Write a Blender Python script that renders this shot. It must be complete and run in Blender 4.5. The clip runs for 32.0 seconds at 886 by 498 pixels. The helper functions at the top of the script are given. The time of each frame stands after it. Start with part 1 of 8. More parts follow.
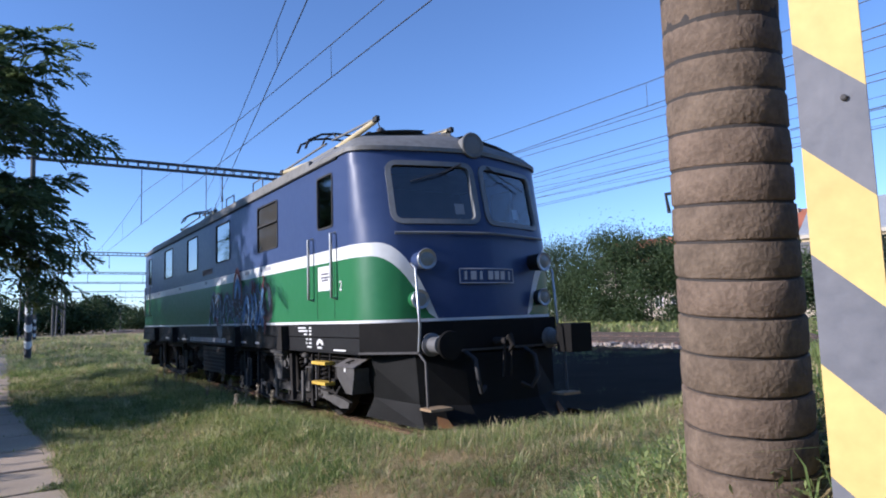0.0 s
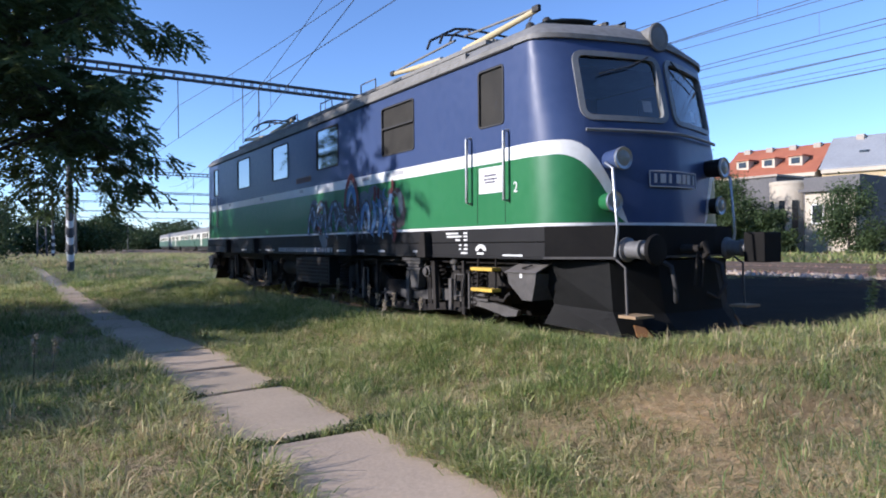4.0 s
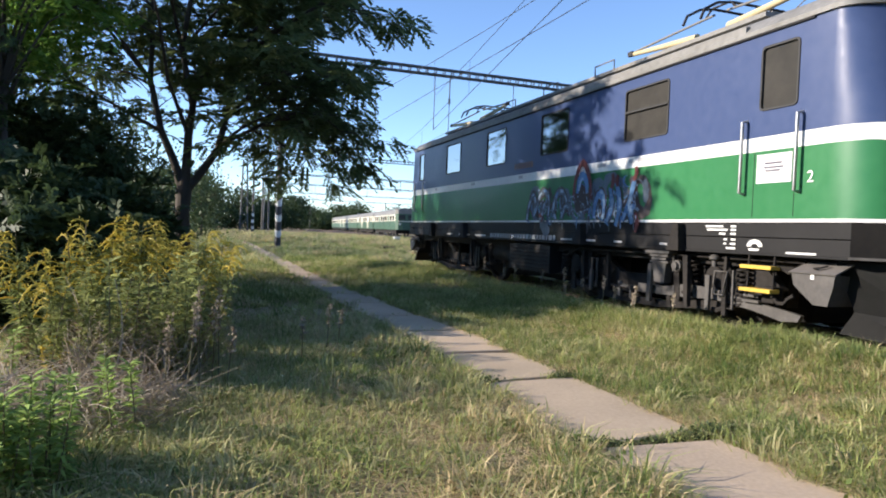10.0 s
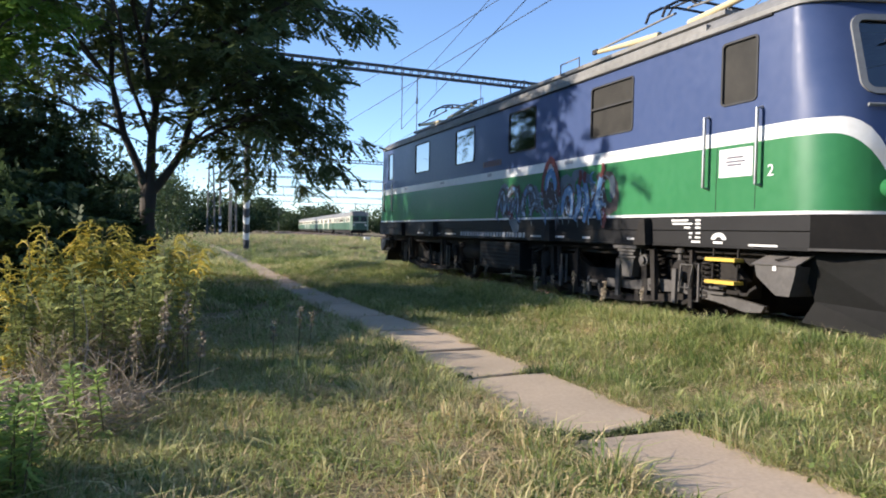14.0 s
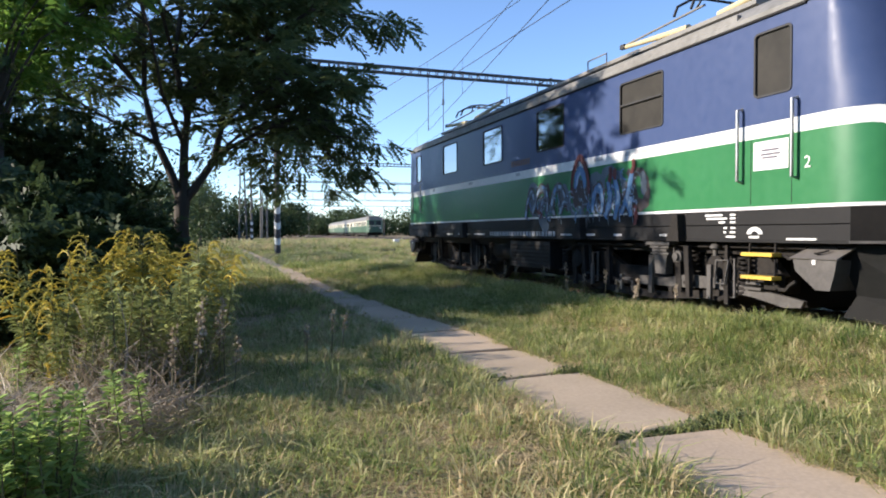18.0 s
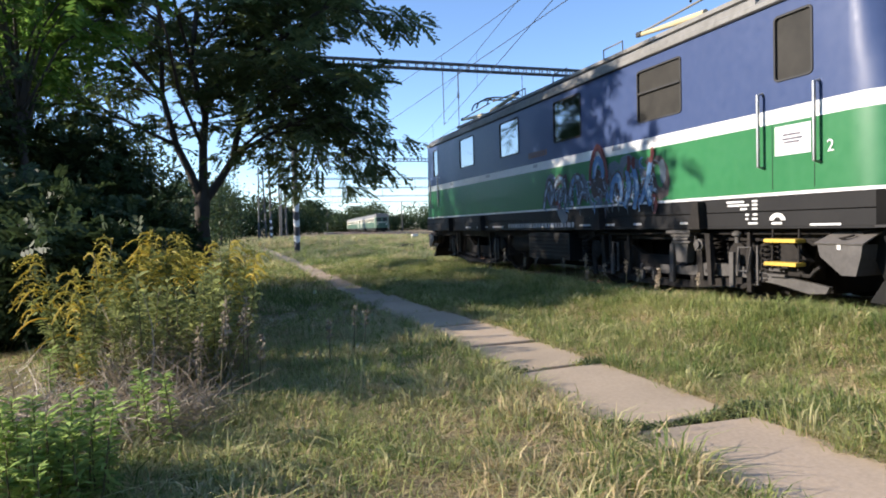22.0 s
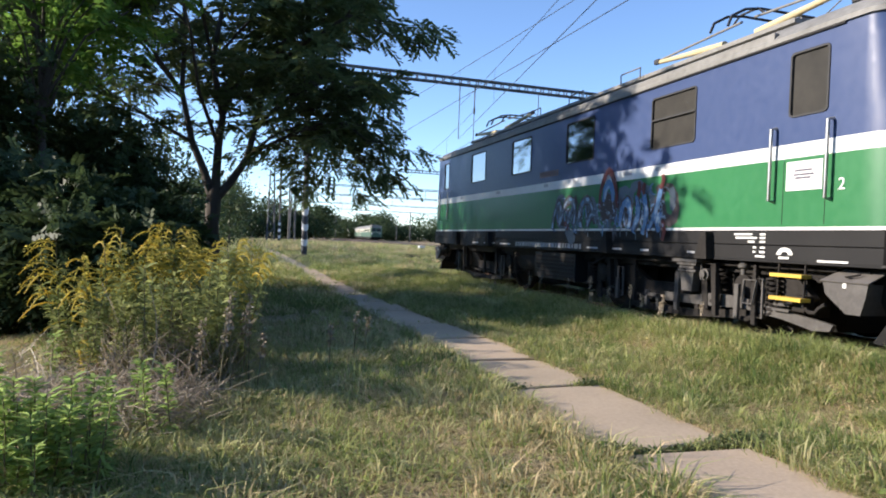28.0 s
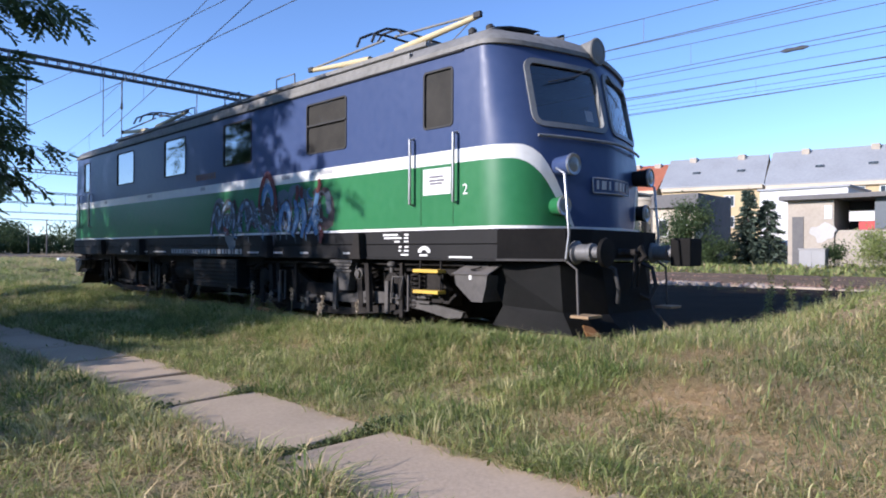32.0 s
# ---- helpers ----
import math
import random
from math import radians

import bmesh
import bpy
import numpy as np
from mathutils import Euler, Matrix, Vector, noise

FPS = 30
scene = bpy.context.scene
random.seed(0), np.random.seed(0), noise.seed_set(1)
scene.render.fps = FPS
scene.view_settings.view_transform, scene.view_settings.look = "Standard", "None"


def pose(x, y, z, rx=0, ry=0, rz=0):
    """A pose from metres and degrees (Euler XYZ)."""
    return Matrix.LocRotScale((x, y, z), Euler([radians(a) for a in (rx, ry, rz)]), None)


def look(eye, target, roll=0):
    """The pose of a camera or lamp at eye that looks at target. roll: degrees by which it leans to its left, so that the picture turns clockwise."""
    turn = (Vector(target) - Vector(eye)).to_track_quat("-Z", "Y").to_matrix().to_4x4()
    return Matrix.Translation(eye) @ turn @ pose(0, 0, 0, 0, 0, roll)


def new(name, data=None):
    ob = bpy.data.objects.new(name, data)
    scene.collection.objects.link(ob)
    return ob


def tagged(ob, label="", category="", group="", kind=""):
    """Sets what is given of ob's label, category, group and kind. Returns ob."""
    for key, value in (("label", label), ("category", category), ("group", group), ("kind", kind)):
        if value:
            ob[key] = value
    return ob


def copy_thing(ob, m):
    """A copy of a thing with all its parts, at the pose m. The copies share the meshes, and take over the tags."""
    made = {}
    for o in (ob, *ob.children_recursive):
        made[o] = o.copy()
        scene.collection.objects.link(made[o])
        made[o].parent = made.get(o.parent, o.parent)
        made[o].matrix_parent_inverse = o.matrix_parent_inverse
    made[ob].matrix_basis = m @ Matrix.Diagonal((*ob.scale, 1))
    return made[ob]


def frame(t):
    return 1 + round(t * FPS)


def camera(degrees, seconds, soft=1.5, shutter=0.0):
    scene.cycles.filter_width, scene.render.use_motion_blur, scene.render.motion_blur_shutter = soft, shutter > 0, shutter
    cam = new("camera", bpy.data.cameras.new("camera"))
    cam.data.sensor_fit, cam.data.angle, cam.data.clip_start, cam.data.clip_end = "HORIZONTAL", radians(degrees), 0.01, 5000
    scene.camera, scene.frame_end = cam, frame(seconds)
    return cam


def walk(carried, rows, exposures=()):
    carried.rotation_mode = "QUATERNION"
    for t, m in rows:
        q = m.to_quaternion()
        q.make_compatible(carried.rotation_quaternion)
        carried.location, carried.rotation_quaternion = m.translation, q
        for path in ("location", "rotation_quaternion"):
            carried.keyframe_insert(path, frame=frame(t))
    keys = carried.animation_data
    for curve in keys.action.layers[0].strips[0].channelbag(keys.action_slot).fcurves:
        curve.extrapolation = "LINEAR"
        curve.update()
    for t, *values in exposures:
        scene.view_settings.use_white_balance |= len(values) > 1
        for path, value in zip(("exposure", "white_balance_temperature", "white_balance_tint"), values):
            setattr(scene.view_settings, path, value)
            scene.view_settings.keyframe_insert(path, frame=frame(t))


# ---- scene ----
cam = camera(68.0, 32.0, 1.9)
PATH = [
    (0, (-4.814, -6.857, 1.428), (-3.713, -5.199, 1.627), -1.9),
    (0.5, (-5.026, -6.695, 1.337), (-3.843, -5.087, 1.448), -4.6),
    (1, (-5.316, -6.532, 1.315), (-4.196, -4.876, 1.369), -3.9),
    (1.5, (-5.494, -6.28, 1.304), (-4.509, -4.543, 1.423), -6.4),
    (2, (-5.706, -6.07, 1.282), (-4.563, -4.429, 1.317), -2.1),
    (2.5, (-5.886, -5.896, 1.277), (-4.744, -4.254, 1.265), -0.9),
    (3, (-5.925, -5.658, 1.244), (-4.867, -3.962, 1.303), -2.0),
    (3.5, (-6.073, -5.462, 1.197), (-4.959, -3.801, 1.203), -0.5),
    (5.5, (-6.73, -4.872, 1.171), (-5.738, -3.136, 1.12), 0.2),
    (6, (-6.815, -4.767, 1.153), (-5.915, -2.984, 1.05), 2.0),
    (6.5, (-6.82, -4.633, 1.132), (-6.038, -2.795, 1.047), 1.2),
    (7, (-6.904, -4.546, 1.117), (-6.032, -2.748, 1.035), 1.9),
    (7.5, (-7.016, -4.511, 1.134), (-6.238, -2.669, 1.073), 2.6),
    (8, (-7.072, -4.492, 1.128), (-6.338, -2.634, 1.038), 2.9),
    (8.5, (-7.082, -4.493, 1.122), (-6.357, -2.632, 1.023), 3.8),
    (9, (-7.082, -4.506, 1.132), (-6.35, -2.647, 1.06), 3.4),
    (9.5, (-7.081, -4.497, 1.127), (-6.325, -2.647, 1.056), 3.3),
    (10, (-7.092, -4.499, 1.128), (-6.419, -2.616, 1.074), 2.2),
    (10.5, (-7.089, -4.508, 1.131), (-6.382, -2.638, 1.055), 1.2),
    (11, (-7.087, -4.515, 1.128), (-6.319, -2.671, 1.032), 1.4),
    (11.5, (-7.091, -4.511, 1.123), (-6.303, -2.675, 1.03), 1.8),
    (12, (-7.091, -4.51, 1.121), (-6.311, -2.669, 1.044), 1.3),
    (12.5, (-7.088, -4.512, 1.124), (-6.306, -2.672, 1.066), 1.1),
    (13, (-7.09, -4.511, 1.126), (-6.317, -2.668, 1.064), 1.2),
    (13.5, (-7.096, -4.517, 1.127), (-6.335, -2.669, 1.061), 1.2),
    (14, (-7.093, -4.511, 1.126), (-6.337, -2.66, 1.072), 1.1),
    (14.5, (-7.095, -4.501, 1.123), (-6.344, -2.65, 1.045), 1.0),
    (16.5, (-7.098, -4.483, 1.121), (-6.42, -2.603, 1.051), -0.3),
    (17, (-7.098, -4.487, 1.128), (-6.432, -2.602, 1.073), -0.1),
    (17.5, (-7.103, -4.498, 1.129), (-6.442, -2.611, 1.081), -0.3),
    (18, (-7.099, -4.499, 1.127), (-6.426, -2.616, 1.075), -0.2),
    (18.5, (-7.102, -4.494, 1.129), (-6.436, -2.609, 1.075), -0.2),
    (19, (-7.1, -4.488, 1.126), (-6.451, -2.597, 1.076), -0.2),
    (19.5, (-7.097, -4.482, 1.122), (-6.44, -2.594, 1.067), -0.3),
    (20, (-7.104, -4.494, 1.123), (-6.452, -2.604, 1.074), -0.2),
    (20.5, (-7.099, -4.492, 1.124), (-6.446, -2.603, 1.072), -0.5),
    (21, (-7.103, -4.487, 1.119), (-6.455, -2.596, 1.057), -0.6),
    (21.5, (-7.1, -4.497, 1.124), (-6.454, -2.605, 1.069), -1.0),
    (22, (-7.107, -4.503, 1.129), (-6.488, -2.603, 1.059), -1.6),
    (22.5, (-7.105, -4.497, 1.126), (-6.488, -2.596, 1.046), -1.7),
    (23, (-7.104, -4.495, 1.125), (-6.497, -2.591, 1.035), -1.0),
    (23.5, (-7.109, -4.488, 1.123), (-6.505, -2.584, 1.034), -0.8),
    (24, (-7.104, -4.491, 1.123), (-6.484, -2.592, 1.03), -0.4),
    (24.5, (-7.112, -4.521, 1.119), (-6.46, -2.633, 1.029), 1.8),
    (25, (-7.115, -4.519, 1.118), (-6.491, -2.62, 1.043), 2.9),
    (25.5, (-7.12, -4.519, 1.121), (-6.512, -2.614, 1.068), 2.6),
    (27.5, (-7.123, -4.543, 1.116), (-6.526, -2.635, 1.082), 2.5),
    (28, (-7.117, -4.534, 1.115), (-6.516, -2.627, 1.086), 2.2),
    (28.5, (-7.116, -4.539, 1.115), (-6.506, -2.634, 1.094), 2.2),
    (29, (-7.138, -4.564, 1.128), (-6.54, -2.655, 1.115), 2.3),
    (29.5, (-7.125, -4.554, 1.117), (-6.532, -2.643, 1.114), 2.5),
    (30, (-7.113, -4.552, 1.114), (-6.483, -2.654, 1.122), 2.7),
    (30.5, (-7.127, -4.557, 1.117), (-6.515, -2.654, 1.114), 2.7),
    (31, (-7.098, -4.563, 1.118), (-6.273, -2.741, 1.145), 1.7),
    (31.5, (-7.03, -4.558, 1.105), (-5.862, -2.934, 1.115), 1.3),
    (32, (-6.966, -4.578, 1.099), (-5.537, -3.179, 1.108), 0.3),
]
EXPOSURE = [(0, 0.5, 5650, 19), (3.5, 0.58, 5700, 19), (5.5, 0.78, 6300, 14), (8, 0.97, 6550, 14), (25, 0.97, 6550, 14), (30.5, 0.97, 6550, 14), (32, 0.68, 5850, 19)]
walk(cam, [(t, look(eye, target, roll)) for t, eye, target, roll in PATH], EXPOSURE)

# ---- light ----
SUN = Vector((-1.0, 0.28, 0.405)).normalized()
sun = new("sun", bpy.data.lights.new("sun", "SUN"))
sun.data.energy, sun.data.angle, sun.data.color = 5.0, radians(0.6), (1.0, 0.91, 0.78)
sun.matrix_world = look(SUN * 50, (0, 0, 0))
world = bpy.data.worlds.new("sky")
scene.world = world
world.use_nodes = True
sky = world.node_tree.nodes.new("ShaderNodeTexSky")
sky.sky_type, sky.sun_disc = "NISHITA", False
sky.sun_elevation, sky.sun_rotation = math.asin(SUN.z), math.atan2(SUN.x, SUN.y)
sky.altitude, sky.air_density, sky.dust_density, sky.ozone_density = 1800, 1.0, 0.0, 3.8
world.node_tree.nodes["Background"].inputs[1].default_value = 0.15
world.node_tree.links.new(sky.outputs[0], world.node_tree.nodes["Background"].inputs[0])

# ---- materials ----
MATS = {}


def mat(name, a, b=None, rough=0.6, metal=0.0, big=0.8, fine=18.0, bump=0.1, mix=0.5, spread=0.0, spec=0.4, stretch=(1, 1, 1), clear=0.0):
    """Two colours mixed by a coarse and a fine noise, uneven roughness and fine relief; spread varies whole pieces."""
    if name in MATS:
        return MATS[name]
    b = b or tuple(c * 0.72 for c in a)
    m = bpy.data.materials.new(name)
    m.use_nodes = True
    t = m.node_tree
    N, L = t.nodes.new, t.links.new
    p = t.nodes["Principled BSDF"]
    co = N("ShaderNodeTexCoord")
    mp = N("ShaderNodeMapping")
    mp.inputs["Scale"].default_value = stretch
    L(co.outputs["Object"], mp.inputs[0])
    n1, n2 = N("ShaderNodeTexNoise"), N("ShaderNodeTexNoise")
    for n, s in ((n1, big), (n2, fine)):
        n.inputs["Scale"].default_value = s
        n.inputs["Detail"].default_value = 5
        L(mp.outputs[0], n.inputs["Vector"])
    add = N("ShaderNodeMath")
    add.operation = "MULTIPLY_ADD"
    L(n1.outputs[0], add.inputs[0])
    add.inputs[1].default_value = 1.6
    sub = N("ShaderNodeMath")
    sub.operation = "MULTIPLY_ADD"
    L(n2.outputs[0], sub.inputs[0])
    sub.inputs[1].default_value, sub.inputs[2].default_value = 1.2, -1.4 + mix
    L(sub.outputs[0], add.inputs[2])
    add.use_clamp = True
    col = N("ShaderNodeMix")
    col.data_type = "RGBA"
    L(add.outputs[0], col.inputs[0])
    col.inputs[6].default_value, col.inputs[7].default_value = (*a, 1), (*b, 1)
    out = col.outputs[2]
    if spread:
        info, geo, hsv = N("ShaderNodeObjectInfo"), N("ShaderNodeNewGeometry"), N("ShaderNodeHueSaturation")
        s = N("ShaderNodeMath")
        L(info.outputs["Random"], s.inputs[0])
        L(geo.outputs["Random Per Island"], s.inputs[1])
        fr = N("ShaderNodeMath")
        fr.operation = "FRACT"
        L(s.outputs[0], fr.inputs[0])
        mr = N("ShaderNodeMapRange")
        L(fr.outputs[0], mr.inputs[0])
        mr.inputs[3].default_value, mr.inputs[4].default_value = 1 - spread, 1 + spread
        L(mr.outputs[0], hsv.inputs["Value"])
        h = N("ShaderNodeMapRange")
        L(fr.outputs[0], h.inputs[0])
        h.inputs[3].default_value, h.inputs[4].default_value = 0.5 + spread * 0.04, 0.5 - spread * 0.04
        L(h.outputs[0], hsv.inputs["Hue"])
        L(out, hsv.inputs["Color"])
        out = hsv.outputs[0]
    L(out, p.inputs["Base Color"])
    r = N("ShaderNodeMapRange")
    L(n2.outputs[0], r.inputs[0])
    r.inputs[3].default_value, r.inputs[4].default_value = max(rough - 0.12, 0.03), min(rough + 0.12, 1)
    L(r.outputs[0], p.inputs["Roughness"])
    p.inputs["Metallic"].default_value = metal
    p.inputs["Specular IOR Level"].default_value = spec
    p.inputs["Coat Weight"].default_value = clear
    if bump:
        bp = N("ShaderNodeBump")
        bp.inputs["Strength"].default_value, bp.inputs["Distance"].default_value = bump, 0.02
        L(n2.outputs[0], bp.inputs["Height"])
        L(bp.outputs[0], p.inputs["Normal"])
    MATS[name] = m
    return m


def leafy(name, a, b, thin=0.35):
    """Leaf or blade: varies from piece to piece, lets some light through."""
    m = mat(name, a, b, 0.55, big=0.5, fine=6, bump=0, spread=0.3, spec=0.25)
    t = m.node_tree
    p, o = t.nodes["Principled BSDF"], t.nodes["Material Output"]
    tr, ms = t.nodes.new("ShaderNodeBsdfTranslucent"), t.nodes.new("ShaderNodeMixShader")
    src = p.inputs["Base Color"].links[0].from_socket
    t.links.new(src, tr.inputs[0])
    ms.inputs[0].default_value = thin
    t.links.new(p.outputs[0], ms.inputs[1])
    t.links.new(tr.outputs[0], ms.inputs[2])
    t.links.new(ms.outputs[0], o.inputs[0])
    return m


def glass(name, tint=(0.75, 0.85, 0.85), rough=0.03, ior=1.42, gloss=0.95):
    if name in MATS:
        return MATS[name]
    m = bpy.data.materials.new(name)
    m.use_nodes = True
    t = m.node_tree
    g, tr, ms, lw = (t.nodes.new(n) for n in ("ShaderNodeBsdfGlossy", "ShaderNodeBsdfTransparent", "ShaderNodeMixShader", "ShaderNodeFresnel"))
    g.inputs["Roughness"].default_value = rough
    g.inputs["Color"].default_value = (gloss, gloss, gloss, 1)
    tr.inputs[0].default_value = (*tint, 1)
    lw.inputs[0].default_value = ior
    t.links.new(lw.outputs[0], ms.inputs[0])
    t.links.new(tr.outputs[0], ms.inputs[1])
    t.links.new(g.outputs[0], ms.inputs[2])
    t.links.new(ms.outputs[0], t.nodes["Material Output"].inputs[0])
    MATS[name] = m
    return m


BLUE = mat("loco_blue", (0.037, 0.06, 0.138), (0.05, 0.075, 0.162), 0.4, big=0.5, fine=9, bump=0.02, spec=0.25, clear=0.05)
GREEN = mat("loco_green", (0.022, 0.135, 0.05), (0.03, 0.165, 0.062), 0.38, big=0.5, fine=9, bump=0.02, spec=0.3, clear=0.05)
WHITE = mat("loco_white", (0.74, 0.74, 0.72), (0.6, 0.6, 0.57), 0.45, big=1.2, fine=14, bump=0.03)
SKIRT = mat("skirt_black", (0.010, 0.010, 0.011), (0.018, 0.018, 0.018), 0.6, spec=0.2, big=1.2, fine=16, bump=0.06)
# near-black: grime together with the shade of the underframe's recesses
SHADED_GRIME = mat("shaded_grime", (0.012, 0.011, 0.010), (0.036, 0.032, 0.029), 0.85, spec=0.2, big=2, fine=22, bump=0.25)
STEEL = mat("dusty_steel", (0.05, 0.047, 0.045), (0.1, 0.094, 0.088), 0.6, 0.2, big=3, fine=25, bump=0.15)
ROOFGREY = mat("roof_grey", (0.22, 0.215, 0.2), (0.13, 0.127, 0.115), 0.6, big=1.5, fine=12, bump=0.08)
CHROME = mat("bright_rail", (0.42, 0.43, 0.44), (0.3, 0.31, 0.32), 0.35, 0.7, big=2, fine=20, bump=0.02)
GASKET = mat("window_frame_grey", (0.2, 0.205, 0.205), (0.13, 0.137, 0.14), 0.45, big=3, fine=20, bump=0.05)
RUBBER = mat("rubber", (0.02, 0.02, 0.02), (0.035, 0.035, 0.035), 0.7, big=3, fine=30, bump=0.1)
YELLOW = mat("yellow_paint", (0.62, 0.42, 0.06), (0.42, 0.27, 0.05), 0.55, big=4, fine=30, bump=0.08)
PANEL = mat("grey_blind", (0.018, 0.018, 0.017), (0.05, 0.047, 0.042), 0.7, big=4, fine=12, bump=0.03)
GLASS = glass("window_glass", (0.6, 0.64, 0.66), 0.03, 2.0)
DUSTY = glass("dusty_glass", (0.75, 0.75, 0.74), 0.06, 1.16, 0.5)
CLEARGLASS = glass("lamp_glass", (0.9, 0.92, 0.92))
CONCRETE = mat("path_concrete", (0.47, 0.365, 0.255), (0.34, 0.265, 0.185), 0.88, big=1.3, fine=45, bump=0.1, spread=0.08)
POLECON = mat("pole_concrete", (0.08, 0.056, 0.037), (0.19, 0.138, 0.095), 0.92, big=14, fine=70, bump=0.35, spread=0.1)
BARK = mat("bark", (0.05, 0.042, 0.035), (0.085, 0.072, 0.06), 0.9, big=3, fine=20, bump=0.7, stretch=(1, 1, 0.2))
BALLAST = mat("ballast", (0.085, 0.055, 0.038), (0.18, 0.115, 0.08), 0.95, big=0.8, fine=30, bump=0.8)
RUST = mat("rail_rust", (0.12, 0.065, 0.04), (0.2, 0.12, 0.08), 0.7, 0.3, big=3, fine=25, bump=0.2)
WIRE = mat("wire", (0.035, 0.038, 0.045), (0.06, 0.065, 0.07), 0.5, 0.4, big=3, fine=20, bump=0)
MASTS = mat("mast_paint", (0.05, 0.055, 0.06), (0.08, 0.085, 0.09), 0.6, 0.2, big=2, fine=20, bump=0.1)
BLACKP = mat("black_paint", (0.03, 0.032, 0.036), (0.06, 0.06, 0.065), 0.55, big=4, fine=30, bump=0.08)
PLASTER = mat("plaster_cream", (0.5, 0.39, 0.22), (0.42, 0.33, 0.2), 0.9, big=0.3, fine=4, bump=0.05)
PALE = mat("plaster_pale", (0.52, 0.46, 0.36), (0.42, 0.37, 0.29), 0.9, big=0.4, fine=4, bump=0.05)
TILES = mat("roof_tiles", (0.38, 0.13, 0.07), (0.27, 0.09, 0.05), 0.85, big=0.4, fine=5, bump=0.2)
TIN = mat("roof_tin", (0.3, 0.315, 0.33), (0.24, 0.25, 0.26), 0.6, big=0.3, fine=3, bump=0.05)
DARKWALL = mat("dark_wall", (0.1, 0.098, 0.1), (0.15, 0.145, 0.14), 0.9, big=0.5, fine=4, bump=0.05)
GREYWALL = mat("grey_wall", (0.39, 0.345, 0.285), (0.29, 0.255, 0.21), 0.9, big=0.6, fine=5, bump=0.1)
CREAM = mat("train_cream", (0.6, 0.57, 0.46), (0.48, 0.46, 0.38), 0.5, big=0.4, fine=4, bump=0)
TGREEN = mat("train_green", (0.05, 0.11, 0.07), (0.04, 0.085, 0.055), 0.5, big=0.4, fine=4, bump=0)
DARKGLASS = mat("dark_pane", (0.02, 0.025, 0.03), (0.03, 0.035, 0.04), 0.12, big=1, fine=5, bump=0, spec=0.6)
LEAF = leafy("tree_leaf", (0.1, 0.145, 0.06), (0.145, 0.19, 0.08), 0.5)
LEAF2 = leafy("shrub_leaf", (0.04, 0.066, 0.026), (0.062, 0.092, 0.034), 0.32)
GRASS = leafy("grass_blade", (0.27, 0.335, 0.105), (0.42, 0.435, 0.17), 0.5)
STRAW = leafy("dry_blade", (0.66, 0.53, 0.3), (0.48, 0.39, 0.21), 0.35)
WEEDLEAF = leafy("weed_leaf", (0.22, 0.285, 0.09), (0.31, 0.33, 0.13), 0.5)
# brighter leaf copy: the sun on one crown is put into its colour
LEAF3 = leafy("sunlit_leaf", (0.12, 0.24, 0.045), (0.16, 0.28, 0.055), 0.6)
GOLD = leafy("goldenrod_bloom", (0.66, 0.5, 0.07), (0.42, 0.4, 0.09), 0.45)
NEEDLE = leafy("spruce_needle", (0.07, 0.1, 0.075), (0.1, 0.135, 0.1), 0.25)


def ground_material():
    m = mat("grass_soil", (0.15, 0.12, 0.05), (0.4, 0.29, 0.165), 0.95, big=0.5, fine=28, bump=1.0, mix=0.35)
    return m


SOIL = ground_material()

# ---- mesh helpers ----
WORLD_OF = {}


def thing(name, at, label, category, group="", kind=""):
    ob = new(name)
    ob.location = at
    WORLD_OF[ob.name] = Matrix.Translation(at)
    ob.empty_display_size = 0.2
    return tagged(ob, label, category, group, kind)


def link_mesh(name, me, material, parent=None, label=""):
    me.materials.append(material)
    ob = new(name, me)
    WORLD_OF[ob.name] = Matrix()
    if parent:
        ob.parent = parent
        ob.matrix_parent_inverse = WORLD_OF[parent.name].inverted()
    if label:
        ob["label"] = label
    return ob


def part(name, bm, material, parent=None, label="", smooth=None):
    """Links a bmesh, built in world space, as one mesh object."""
    me = bpy.data.meshes.new(name)
    bmesh.ops.recalc_face_normals(bm, faces=bm.faces)
    if smooth is not None:
        lim = radians(smooth)
        for f in bm.faces:
            f.smooth = True
        for e in bm.edges:
            if len(e.link_faces) == 2 and e.calc_face_angle(0) > lim:
                e.smooth = False
    bm.to_mesh(me)
    bm.free()
    return link_mesh(name, me, material, parent, label)


def raw(name, verts, faces, material, parent=None, label="", smooth=False):
    """A large mesh from arrays; faces is an array of quads or triangles."""
    verts, faces = np.asarray(verts, np.float32), np.asarray(faces, np.int32)
    me = bpy.data.meshes.new(name)
    n, k = faces.shape
    me.vertices.add(len(verts))
    me.vertices.foreach_set("co", verts.ravel())
    me.loops.add(n * k)
    me.loops.foreach_set("vertex_index", faces.ravel())
    me.polygons.add(n)
    me.polygons.foreach_set("loop_start", np.arange(0, n * k, k, dtype=np.int32))
    me.polygons.foreach_set("loop_total", np.full(n, k, np.int32))
    if smooth:
        me.polygons.foreach_set("use_smooth", np.ones(n, bool))
    me.update(calc_edges=True)
    return link_mesh(name, me, material, parent, label)


